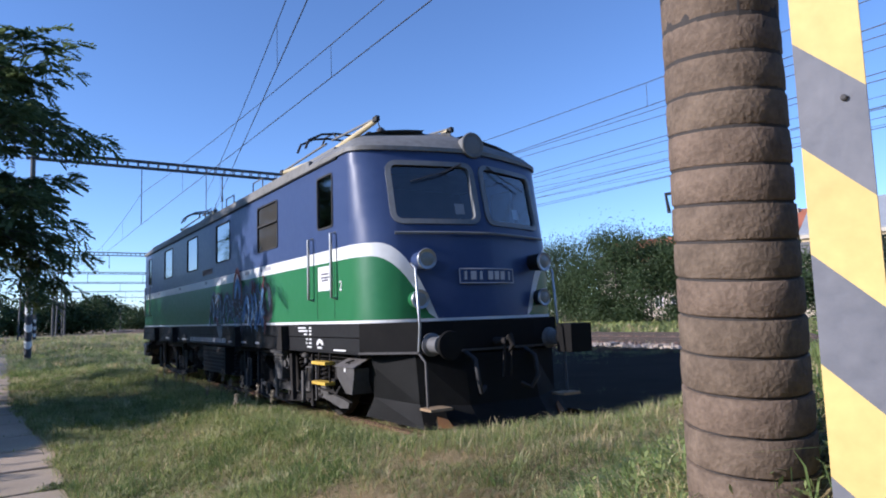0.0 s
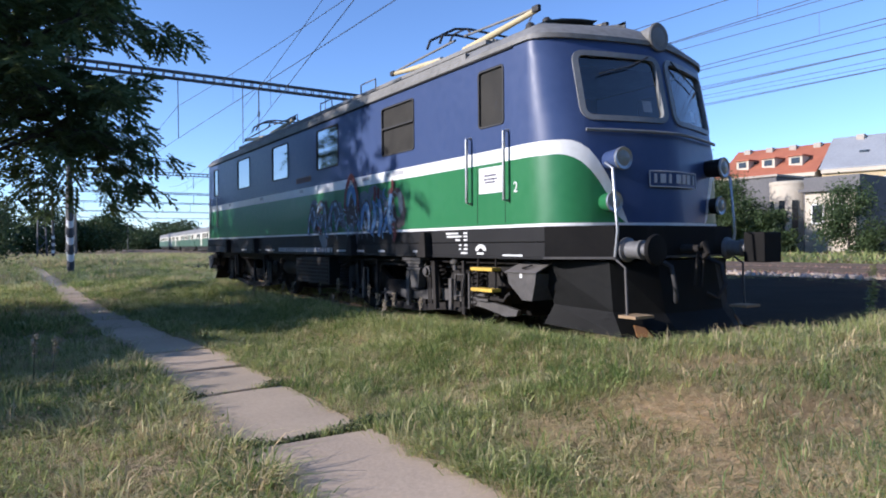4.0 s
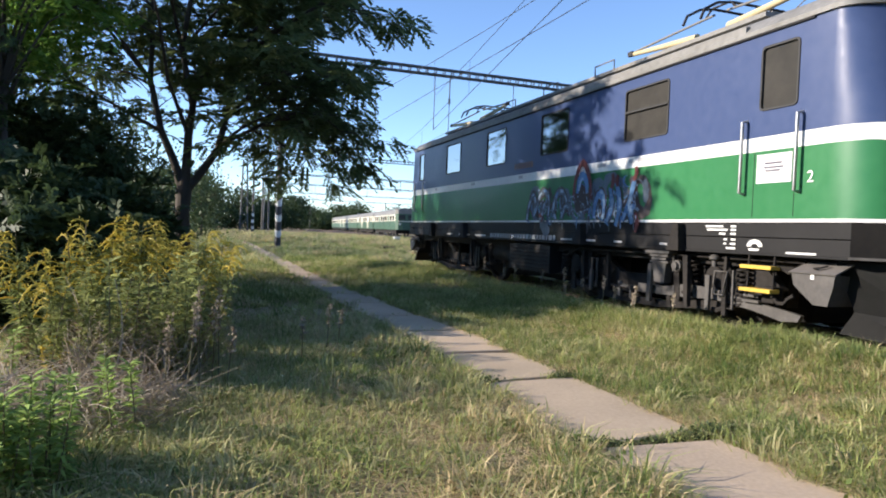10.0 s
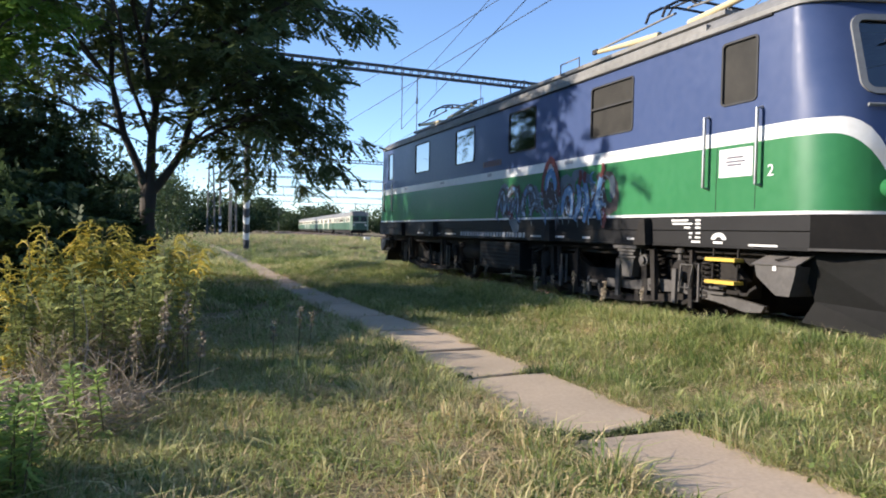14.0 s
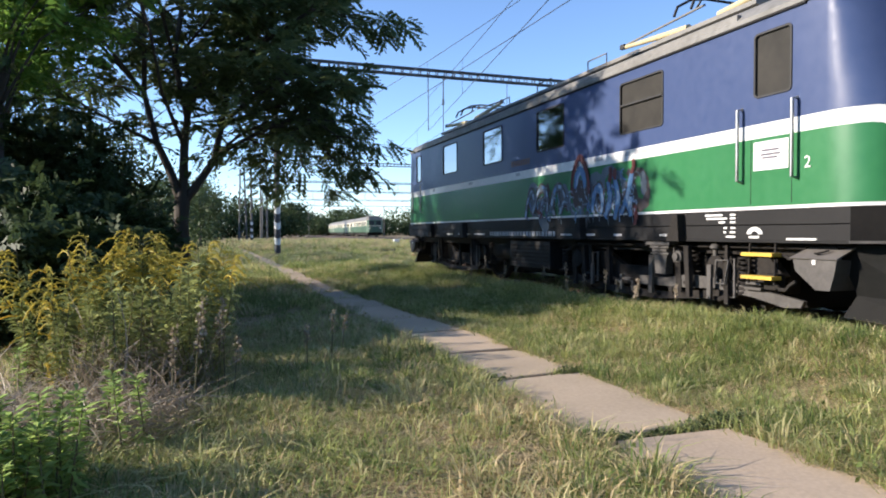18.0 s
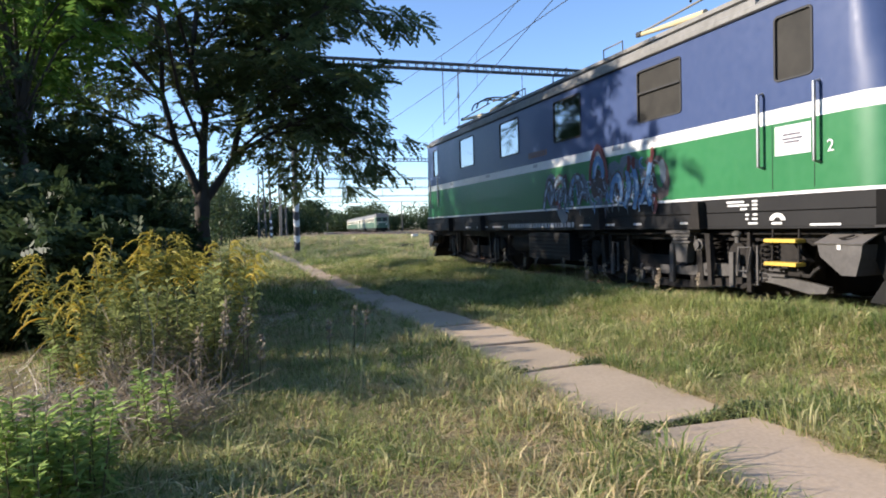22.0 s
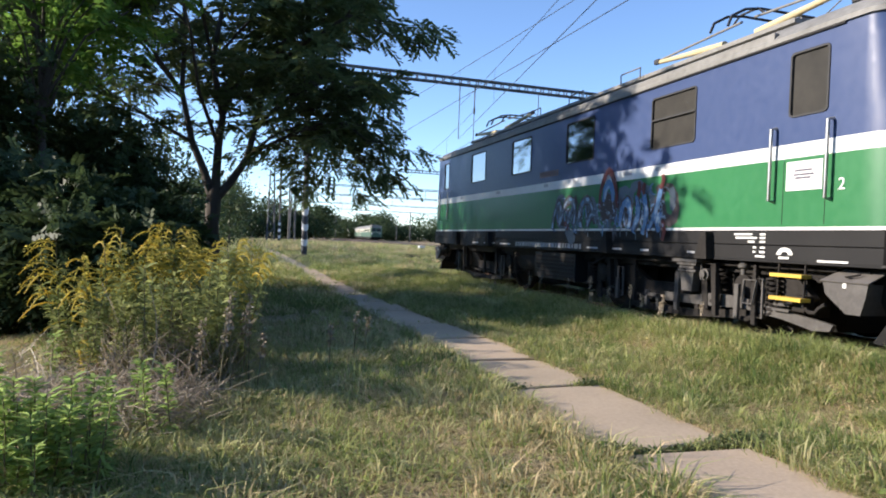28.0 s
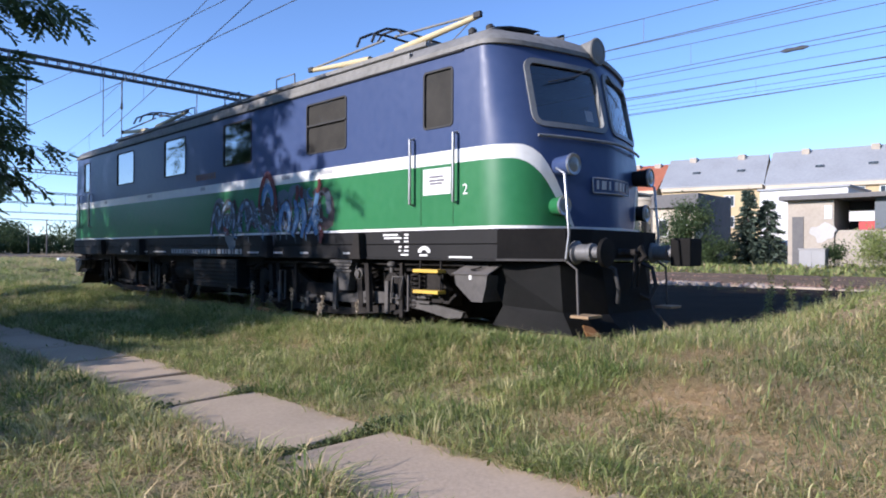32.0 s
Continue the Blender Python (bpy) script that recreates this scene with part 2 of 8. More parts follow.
def box(lo, hi, bevel=0.0, bm=None, turn=None):
    own = bmesh.new()
    bmesh.ops.create_cube(own, size=1)
    lo, hi = Vector(lo), Vector(hi)
    for v in own.verts:
        v.co = Vector(((v.co.x + 0.5) * (hi.x - lo.x), (v.co.y + 0.5) * (hi.y - lo.y), (v.co.z + 0.5) * (hi.z - lo.z))) + lo
    if bevel:
        bmesh.ops.bevel(own, geom=own.edges[:], offset=bevel, segments=2, affect="EDGES", profile=0.7)
    if turn:
        own.transform(turn)
    return join(bm, own)


def join(bm, own):
    if bm is None:
        return own
    me = bpy.data.meshes.new("t")
    own.to_mesh(me)
    own.free()
    bm.from_mesh(me)
    bpy.data.meshes.remove(me)
    return bm


def rod(p, q, r, r2=None, n=10, bm=None, caps=True):
    """A round bar from p to q."""
    bm = bm or bmesh.new()
    p, q = Vector(p), Vector(q)
    z = (q - p).normalized()
    x = z.orthogonal().normalized()
    y = z.cross(x)
    r2 = r if r2 is None else r2
    rings = [[bm.verts.new(c + (x * math.cos(a) + y * math.sin(a)) * rr) for a in [2 * math.pi * i / n for i in range(n)]] for c, rr in ((p, r), (q, r2))]
    for i in range(n):
        bm.faces.new((rings[0][i], rings[0][(i + 1) % n], rings[1][(i + 1) % n], rings[1][i]))
    if caps:
        bm.faces.new(rings[0][::-1])
        bm.faces.new(rings[1])
    return bm


def tube(pts, r, n=6, bm=None, closed=False):
    """A round bar along a line of points; r is one radius or one for each point."""
    bm = bm or bmesh.new()
    pts = [Vector(p) for p in pts]
    rr = r if isinstance(r, (list, tuple)) else [r] * len(pts)
    rings, x = [], None
    m = len(pts)
    for i, p in enumerate(pts):
        a = pts[(i - 1) % m] if closed or i else p
        b = pts[(i + 1) % m] if closed or i < m - 1 else p
        z = (b - a).normalized()
        x = (x - z * x.dot(z)).normalized() if x is not None and (x - z * x.dot(z)).length > 1e-4 else z.orthogonal().normalized()
        y = z.cross(x)
        rings.append([bm.verts.new(p + (x * math.cos(k) + y * math.sin(k)) * rr[i]) for k in [2 * math.pi * j / n for j in range(n)]])
    for i in range(m if closed else m - 1):
        A, B = rings[i], rings[(i + 1) % m]
        for j in range(n):
            bm.faces.new((A[j], A[(j + 1) % n], B[(j + 1) % n], B[j]))
    if not closed:
        bm.faces.new(rings[0][::-1])
        bm.faces.new(rings[-1])
    return bm


def lathe(profile, m, n=20, bm=None):
    """Turns (radius, height) pairs round the z axis of the pose m."""
    bm = bm or bmesh.new()
    rings = []
    for r, h in profile:
        rings.append([bm.verts.new(m @ Vector((r * math.cos(a), r * math.sin(a), h))) for a in [2 * math.pi * i / n for i in range(n)]])
    for A, B in zip(rings, rings[1:]):
        for i in range(n):
            bm.faces.new((A[i], A[(i + 1) % n], B[(i + 1) % n], B[i]))
    bm.faces.new(rings[0][::-1])
    bm.faces.new(rings[-1])
    return bm


def prism(outline, axis, a, b, bm=None):
    """A flat outline in the two other axes, drawn out along axis (0 x, 1 y, 2 z) from a to b."""
    own = bm or bmesh.new()

    def at(u, v, w):
        return Vector(((w, u, v), (u, w, v), (u, v, w))[axis])
    A = [own.verts.new(at(u, v, a)) for u, v in outline]
    B = [own.verts.new(at(u, v, b)) for u, v in outline]
    n = len(outline)
    for i in range(n):
        own.faces.new((A[i], A[(i + 1) % n], B[(i + 1) % n], B[i]))
    own.faces.new(A[::-1])
    own.faces.new(B)
    return own


def slab(a, b, c, d, n, deep):
    bm = bmesh.new()
    n = n.normalized() * deep
    A = [bm.verts.new(p) for p in (a, b, c, d)]
    B = [bm.verts.new(p + n) for p in (a, b, c, d)]
    for i in range(4):
        bm.faces.new((A[i], A[(i + 1) % 4], B[(i + 1) % 4], B[i]))
    bm.faces.new(A[::-1]), bm.faces.new(B)
    return bm


# ---- ground ----
def ground_z(x, y):
    bank = 1.67 * math.exp(-min(60.0, abs((x + 0.2) / 3.5) ** 3 + abs((y + 6.84) / 2.38) ** 3))
    rise = 0.3 * math.exp(-(((x + 5) / 2.6) ** 2 + ((y + 8.5) / 2.6) ** 2))
    verge = (0.13 + 0.07 * (1 - math.tanh((y - 1.2) * 0.7))) * math.exp(-(((x + 2.2) / 0.75) ** 2)) * 0.5 * (1 + math.tanh((y + 2.6) * 1.2))
    verge = max(verge, 0.27 * math.exp(-min(60.0, abs((x + 1.0) / 2.5) ** 4 + abs((y + 2.35) / 1.15) ** 4)))
    verge += 0.85 * math.exp(-min(60.0, abs((x - 3.0) / 2.6) ** 3 + abs((y + 4.2) / 1.9) ** 3))
    rough = 0.05 * (noise.noise((x * 0.6, y * 0.6, 0.3)) + 0.5 * noise.noise((x * 1.7, y * 1.7, 5.1)))
    rough *= min(1, max(0, abs(x + 4.85) - 0.45)) if abs(x + 4.85) < 1.5 else 1
    fade = max(0.0, min(1.0, 1.5 - math.hypot(x + 4, y) / 40))
    return (bank + rise + verge + rough) * fade


def spaced(lo, hi, fine_lo, fine_hi, step, grow=1.25):
    out = list(np.arange(fine_lo, fine_hi, step))
    s, v = step, fine_hi
    while v < hi:
        out.append(v)
        s *= grow
        v += s
    s, v = step, fine_lo
    while v > lo:
        s *= grow
        v -= s
        out.insert(0, v)
    return out + [hi]


def ground():
    xs, ys = spaced(-1500, 1500, -16, 16, 0.3), spaced(-1500, 2500, -12, 30, 0.3)
    v = [(x, y, ground_z(x, y) - (0.05 if abs(x + 4.87) < 0.4 and y < 44 else 0)) for y in ys for x in xs]
    w = len(xs)
    f = [(j * w + i, j * w + i + 1, (j + 1) * w + i + 1, (j + 1) * w + i) for j in range(len(ys) - 1) for i in range(w - 1)]
    tagged(raw("ground", v, f, SOIL, smooth=True), "dry late-summer grassland with worn sandy patches", "ground", kind="structure")


ground()


def path_x(y):
    return -4.735 - 0.27 * max(0.0, min(1.0, (y - 2) / 6)) + 0.01 * math.sin(y * 0.9)


JOINTS = [(-4.6, 0.03), (-3.08, 0.03), (-1.49, 0.02), (0.04, 0.02)]


def footpath():
    rng = random.Random(4)
    base = bmesh.new()
    prism([(-5.1, -10), (-4.45, -10), (-4.4, 0), (-4.75, 10), (-4.8, 44), (-5.2, 44), (-5.2, 10), (-5.1, 0)], 2, -0.16, -0.06, base)
    top = tagged(part("pavement", base, SOIL), "narrow footpath of worn concrete slabs in grass", "path", kind="structure")
    # each slab: its near and far end at the left edge, then at the right edge
    ends = [(-9.2, -7.72, -9.2, -7.7), (-7.66, -6.14, -7.68, -6.1), (-6.06, -4.62, -6.08, -4.64), (-4.57, -3.1, -4.58, -3.1), (-3.05, -1.54, -3.06, -1.58), (-1.46, -0.04, -1.38, 0.0), (0.03, 1.12, 0.1, 1.1)]
    y = 1.17
    while y < 42:
        L = rng.uniform(1.22, 1.5)
        ends.append((y + rng.uniform(0, 0.05), y + L - 0.03, y + rng.uniform(0, 0.05), y + L - 0.03))
        JOINTS.append((y + L, 0.02))
        y += L
    for a0, b0, a1, b1 in ends:
        m = (a0 + b0) / 2
        wide = 0.385 + rng.uniform(-0.015, 0.015) - (0.1 if m > 6 else 0.04 if m > 2 else 0)
        shift = rng.uniform(-0.04, 0.04) if m > 2 else 0
        out = []
        for side, lo, hi in ((-1, a0, b0), (1, b1, a1)):
            for k in range(7):
                y = lo + (hi - lo) * k / 6
                out.append((path_x(y) + shift + side * (wide + rng.uniform(-0.018, 0.018)), y + rng.uniform(-0.012, 0.012)))
        bm = prism(out, 2, 0, 0.06)
        tilt = pose(0, 0, 0, rng.uniform(-0.4, 0.4), rng.uniform(-0.5, 0.5), 0)
        c = Vector((path_x(m), m, 0.03))
        bm.transform(Matrix.Translation(c + Vector((0, 0, ground_z(c.x, m) - 0.056 + rng.uniform(0, 0.01)))) @ tilt @ Matrix.Translation(-c))
        bmesh.ops.bevel(bm, geom=[e for e in bm.edges if abs(e.verts[0].co.z - e.verts[1].co.z) < 0.03], offset=0.008, segments=1, affect="EDGES")
        part("slab", bm, CONCRETE, top)


footpath()

# ---- locomotive ----
LOCO_L = 14.3
BODY_Z0, BODY_Z1 = 1.37, 3.42
HALF = 1.45
RIM_X = 1.0                                    # where the flat front turns into the rounded corner


def nose(z):
    """How far the rounded front reaches out in front of the straight sides."""
    pts = ((1.0, 0.90), (1.37, 0.90), (2.2, 0.87), (2.55, 0.80), (3.3, 0.64), (3.42, 0.61), (3.6, 0.5))
    return float(np.interp(z, [p[0] for p in pts], [p[1] for p in pts]))


Y0 = 0.28


def skin(col, z, inset=0.0):
    """A point of the body's skin: col is ('f', turn) near front, ('b', turn) far front, ('s', y, side)."""
    k, d = (HALF - inset) / HALF, nose(z) - inset
    if col[0] == "s":
        return Vector((col[2] * HALF * k, col[1], z))
    u = abs(col[1])
    if u <= 0.6:
        x = RIM_X * u / 0.6
        y = -d + 0.25 * (x / RIM_X) ** 1.4
    else:
        t = (u - 0.6) / 0.4
        x = HALF - (HALF - RIM_X) * (1 - t) ** 2
        y = (-d + 0.25) * (1 - t) ** 2 + 2 * (-d + 0.4) * t * (1 - t)
    x = math.copysign(x * k, col[1])
    return Vector((x, Y0 + y, z)) if col[0] == "f" else Vector((x, LOCO_L - Y0 - y, z))


def front_turn(x):
    """The turn at which the front is x off the middle."""
    a = abs(x)
    u = 0.6 * a / RIM_X if a <= RIM_X else 0.6 + 0.4 * (1 - math.sqrt(max(0.0, (HALF - a) / (HALF - RIM_X))))
    return math.copysign(u, x)


SIDE_WINDOWS = [(0.68, 1.15, 2.58, 3.25, "door"), (2.7, 3.64, 2.53, 3.24, "split"), (5.25, 6.2, 2.57, 3.28, "blind"), (7.72, 8.67, 2.57, 3.28, "pale"),
                (10.28, 11.25, 2.58, 3.28, "pale"), (13.1, 13.5, 2.55, 3.26, "door")]
FRONT_X = (0.1, 1.07)
FRONT_Z = (2.55, 3.24)


def stripe_low(col):
    if col[0] == "s":
        return 2.13, 2.285
    x = abs(skin(col, 2.0).x)
    k = max(0.0, min(1.0, (1.36 - x) / 0.62))
    low = 2.13 - 0.76 * k ** 1.9
    return max(low, BODY_Z0), max(2.285 - 0.93 * max(0.0, min(1.0, (1.30 - x) / 0.64)) ** 2.0, BODY_Z0)


def columns():
    xs = sorted({0.0, FRONT_X[0], FRONT_X[1], *[RIM_X * i / 9 for i in range(10)], *[HALF - (HALF - RIM_X) * (1 - i / 10) ** 2 for i in range(11)]})
    turns = sorted([front_turn(x) for x in xs] + [-front_turn(x) for x in xs if x])
    ys = {Y0, LOCO_L - Y0, 2.0, 4.5, 7.0, 9.5, 12.2}
    for a, b, *_ in SIDE_WINDOWS:
        ys |= {a, b}
    ys = sorted(ys)
    loop = [("f", t) for t in turns]                              # from -x to +x
    loop += [("s", y, 1) for y in ys[1:-1]]
    loop += [("b", t) for t in turns[::-1]]
    loop += [("s", y, -1) for y in ys[1:-1][::-1]]
    return loop


def in_window(p, q, z0, z1):
    mz = (z0 + z1) / 2
    a, b = skin(p, mz), skin(q, mz)
    m = (a + b) / 2
    if "s" in (p[0], q[0]) or (abs(abs(a.x) - HALF) < 1e-3 and abs(abs(b.x) - HALF) < 1e-3):
        return any(w[0] < m.y < w[1] and w[2] < mz < w[3] for w in SIDE_WINDOWS)
    return FRONT_X[0] < abs(m.x) < FRONT_X[1] and FRONT_Z[0] < mz < FRONT_Z[1] and p[0] != "s"


def band(lows, highs, levels, loop, holes=False, inset=0.0):
    """Part of the skin between a lower and an upper line; levels are heights that rows must keep."""
    bm = bmesh.new()
    grid = []
    for c, lo, hi in zip(loop, lows, highs):
        grid.append([lo + (hi - lo) * k for k in levels] if levels[-1] <= 1 else [lo] + [max(lo, z) for z in levels[1:-1]] + [hi])
    verts = [[bm.verts.new(skin(c, z, inset)) for z in zs] for c, zs in zip(loop, grid)]
    n = len(loop)
    for i in range(n):
        j = (i + 1) % n
        for k in range(len(grid[i]) - 1):
            quad = [verts[i][k], verts[j][k], verts[j][k + 1], verts[i][k + 1]]
            if holes and in_window(loop[i], loop[j], max(grid[i][k], grid[j][k]), min(grid[i][k + 1], grid[j][k + 1])):
                continue
            if (quad[0].co - quad[3].co).length + (quad[1].co - quad[2].co).length < 2e-3:
                continue
            bm.faces.new(quad)
    bmesh.ops.remove_doubles(bm, verts=bm.verts, dist=0.0006)
    bmesh.ops.delete(bm, geom=[v for v in bm.verts if not v.link_faces], context="VERTS")
    return bm


def loco():
    top = thing("electric_locomotive", (0, 7.15, 0.05), "parked electric locomotive, dark blue over green, white stripe, graffiti", "locomotive")
    loop = columns()
    lows = [stripe_low(c)[0] for c in loop]
    highs = [stripe_low(c)[1] for c in loop]
    floor_z, roof_z = [BODY_Z0] * len(loop), [BODY_Z1] * len(loop)
    part("lower_body", band(floor_z, lows, [0, 0.33, 0.66, 1], loop), GREEN, top, "glossy green lower body side", 40)
    part("stripe", band(lows, highs, [0, 1], loop), WHITE, top, "broad white waist stripe", 40)
    upper = part("upper_body", band(highs, roof_z, [0, 2.45, 2.53, 2.55, 2.57, 2.58, 2.6, 3.24, 3.25, 3.26, 3.28, 9], loop, True), BLUE, top, "dark blue upper body", 40)
    line = band([BODY_Z0 - 0.012] * len(loop), [BODY_Z0 + 0.022] * len(loop), [0, 1], loop, inset=-0.006)
    part("waist_line", line, WHITE, top, "thin white line along the lower edge")
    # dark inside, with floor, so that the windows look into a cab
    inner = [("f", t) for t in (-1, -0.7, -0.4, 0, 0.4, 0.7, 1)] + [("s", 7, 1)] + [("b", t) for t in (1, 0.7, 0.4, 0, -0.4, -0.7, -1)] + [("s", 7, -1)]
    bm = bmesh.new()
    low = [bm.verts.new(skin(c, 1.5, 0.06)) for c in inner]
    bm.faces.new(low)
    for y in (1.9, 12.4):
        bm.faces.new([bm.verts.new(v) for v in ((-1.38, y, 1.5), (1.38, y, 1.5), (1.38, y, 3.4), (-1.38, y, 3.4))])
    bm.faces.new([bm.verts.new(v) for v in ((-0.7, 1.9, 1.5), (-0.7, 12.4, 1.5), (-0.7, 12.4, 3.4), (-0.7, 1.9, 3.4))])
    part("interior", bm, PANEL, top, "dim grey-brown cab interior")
    bm = bmesh.new()
    box((-1.2, -0.1, 2.3), (1.2, 0.25, 2.5), 0.03, bm)
    part("driver_desk", bm, SKIRT, top)
    # roof: a shell drawn in towards the crown
    levels = [(3.42, -0.03), (3.47, -0.03), (3.5, 0.0), (3.6, 0.1), (3.7, 0.3), (3.77, 0.55), (3.82, 0.85), (3.85, 1.15)]
    bm = bmesh.new()
    rows = []
    for z, inset in levels:
        row = []
        for c in loop:
            p = skin(c, 3.42, min(inset, 0.45))
            x = math.copysign(max(abs(p.x) - max(0, inset - 0.45), 0.0), p.x) if abs(p.x) > 1e-6 else 0.0
            row.append(bm.verts.new((x, p.y, z)))
        rows.append(row)
    n = len(loop)
    for A, B in zip(rows, rows[1:]):
        for i in range(n):
            bm.faces.new((A[i], A[(i + 1) % n], B[(i + 1) % n], B[i]))
    bm.faces.new(rows[-1])
    bm.faces.new(rows[0][::-1])
    roof = part("roof", bm, ROOFGREY, top, "weathered light grey roof", 35)
    loco_windows(top, upper)
    loco_roof_gear(top)
    loco_front(top)
    loco_side(top)
    loco_under(top)


def rounded(a, b, c, d, r, n=5):
    """Rounded rectangle from (a, c) to (b, d)."""
    out = []
    for cx, cy, s in ((b - r, d - r, 0), (a + r, d - r, 90), (a + r, c + r, 180), (b - r, c + r, 270)):
        out += [(cx + r * math.cos(radians(s + 90 * k / n)), cy + r * math.sin(radians(s + 90 * k / n))) for k in range(n + 1)]
    return out


def frame_ring(place, outline, inner, deep=0.02, bm=None):
    """A flat frame between two outlines laid on a surface; place(u, v, out) gives the point."""
    bm = bm or bmesh.new()
    o = [[bm.verts.new(place(u, v, e)) for u, v in ring] for ring, e in ((outline, -0.004), (outline, deep), (inner, deep), (inner, -0.03))]
    n = len(outline)
    for A, B in zip(o, o[1:]):
        for i in range(n):
            bm.faces.new((A[i], A[(i + 1) % n], B[(i + 1) % n], B[i]))
    return bm


def sheet(place, a, b, c, d, out, nu=1, nv=1):
    bm = bmesh.new()
    g = [[bm.verts.new(place(a + (b - a) * i / nu, c + (d - c) * j / nv, out)) for j in range(nv + 1)] for i in range(nu + 1)]
    for i in range(nu):
        for j in range(nv):
            bm.faces.new((g[i][j], g[i + 1][j], g[i + 1][j + 1], g[i][j + 1]))
    return bm


def loco_windows(top, upper):
    for side in (-1, 1):
        def place(u, v, out):
            return Vector((side * (HALF + out), u, v))
        for a, b, c, d, kind in SIDE_WINDOWS:
            r = 0.04
            w = 0.014
            bm = frame_ring(place, rounded(a - w, b + w, c - w, d + w, r + w), rounded(a + 0.008, b - 0.008, c + 0.008, d - 0.008, r), 0.012)
            win = part("window", bm, RUBBER, top, "", 40)
            g = part("pane", sheet(place, a, b, c, d, -0.006), DUSTY, win)
            g.visible_shadow = False
            if kind == "split":
                part("bar", box((side * HALF - 0.02, a, 2.915), (side * HALF + 0.02, b, 2.945), 0.004), RUBBER, win)
            if kind in ("blind", "split", "door"):
                # the 'blind' window's brown is darkened for the tree shade on it
                part("blind", sheet(place, a, b, c, d, -0.018), PANEL if kind != "blind" else mat("shaded_brown_blind", (0.025, 0.021, 0.02), (0.04, 0.033, 0.03), 0.7, big=2, fine=12, bump=0.03), win, "dusty grey-brown blind behind the glass")
            if kind == "pale":
                # pale bluish sheet stands in for the sky mirrored in these panes
                part("blind", sheet(place, a, b, c, d, -0.018), mat("sky_reflection", (0.15, 0.175, 0.19), (0.2, 0.23, 0.25), 0.25, big=1, fine=6, bump=0), win, "pale sheet behind the glass for the sky's reflection")
    for end in ("f", "b"):
        sg = -1 if end == "f" else 1
        for s in (-1, 1):
            def place(u, v, out):
                return skin((end, front_turn(s * u)), v) + Vector((s * 0.35 * u, sg, 0)).normalized() * out
            a, b, c, d = FRONT_X[0], FRONT_X[1], FRONT_Z[0], FRONT_Z[1]

            o, i = rounded(a - 0.06, b + 0.05, c - 0.05, d + 0.05, 0.13), rounded(a + 0.01, b - 0.012, c + 0.01, d - 0.01, 0.07)
            ring_o, ring_i = [], []
            for q in range(len(o)):
                p0, p1, i0, i1 = o[q], o[(q + 1) % len(o)], i[q], i[(q + 1) % len(i)]
                k = 1 + int(math.hypot(p1[0] - p0[0], p1[1] - p0[1]) / 0.12)
                for t in range(k):
                    ring_o.append((p0[0] + (p1[0] - p0[0]) * t / k, p0[1] + (p1[1] - p0[1]) * t / k))
                    ring_i.append((i0[0] + (i1[0] - i0[0]) * t / k, i0[1] + (i1[1] - i0[1]) * t / k))
            win = part("windscreen", frame_ring(place, ring_o, ring_i, 0.022), GASKET, top, "windscreen with rounded grey frame", 40)
            g = part("pane", sheet(place, a, b, c, d, -0.015, 10, 4), GLASS, win, "", 40)
            g.visible_shadow = False
            if end == "f":
                part("notice", sheet(place, 0.22 if s < 0 else 0.62, 0.34 if s < 0 else 0.74, 2.63, 2.76, -0.03), mat("paper", (0.7, 0.72, 0.74), (0.62, 0.63, 0.65), 0.8, bump=0), win, "white paper behind the glass")
                wiper = tube([place(0.2, d + 0.03, 0.03), place(0.45, 3.14, 0.035), place(0.85, 3.02, 0.035)], 0.009, 5)
                part("wiper", wiper, RUBBER, win)
                part("sun_visor", sheet(place, a, b, 3.12, 3.23, -0.05, 8, 1), RUBBER, win)


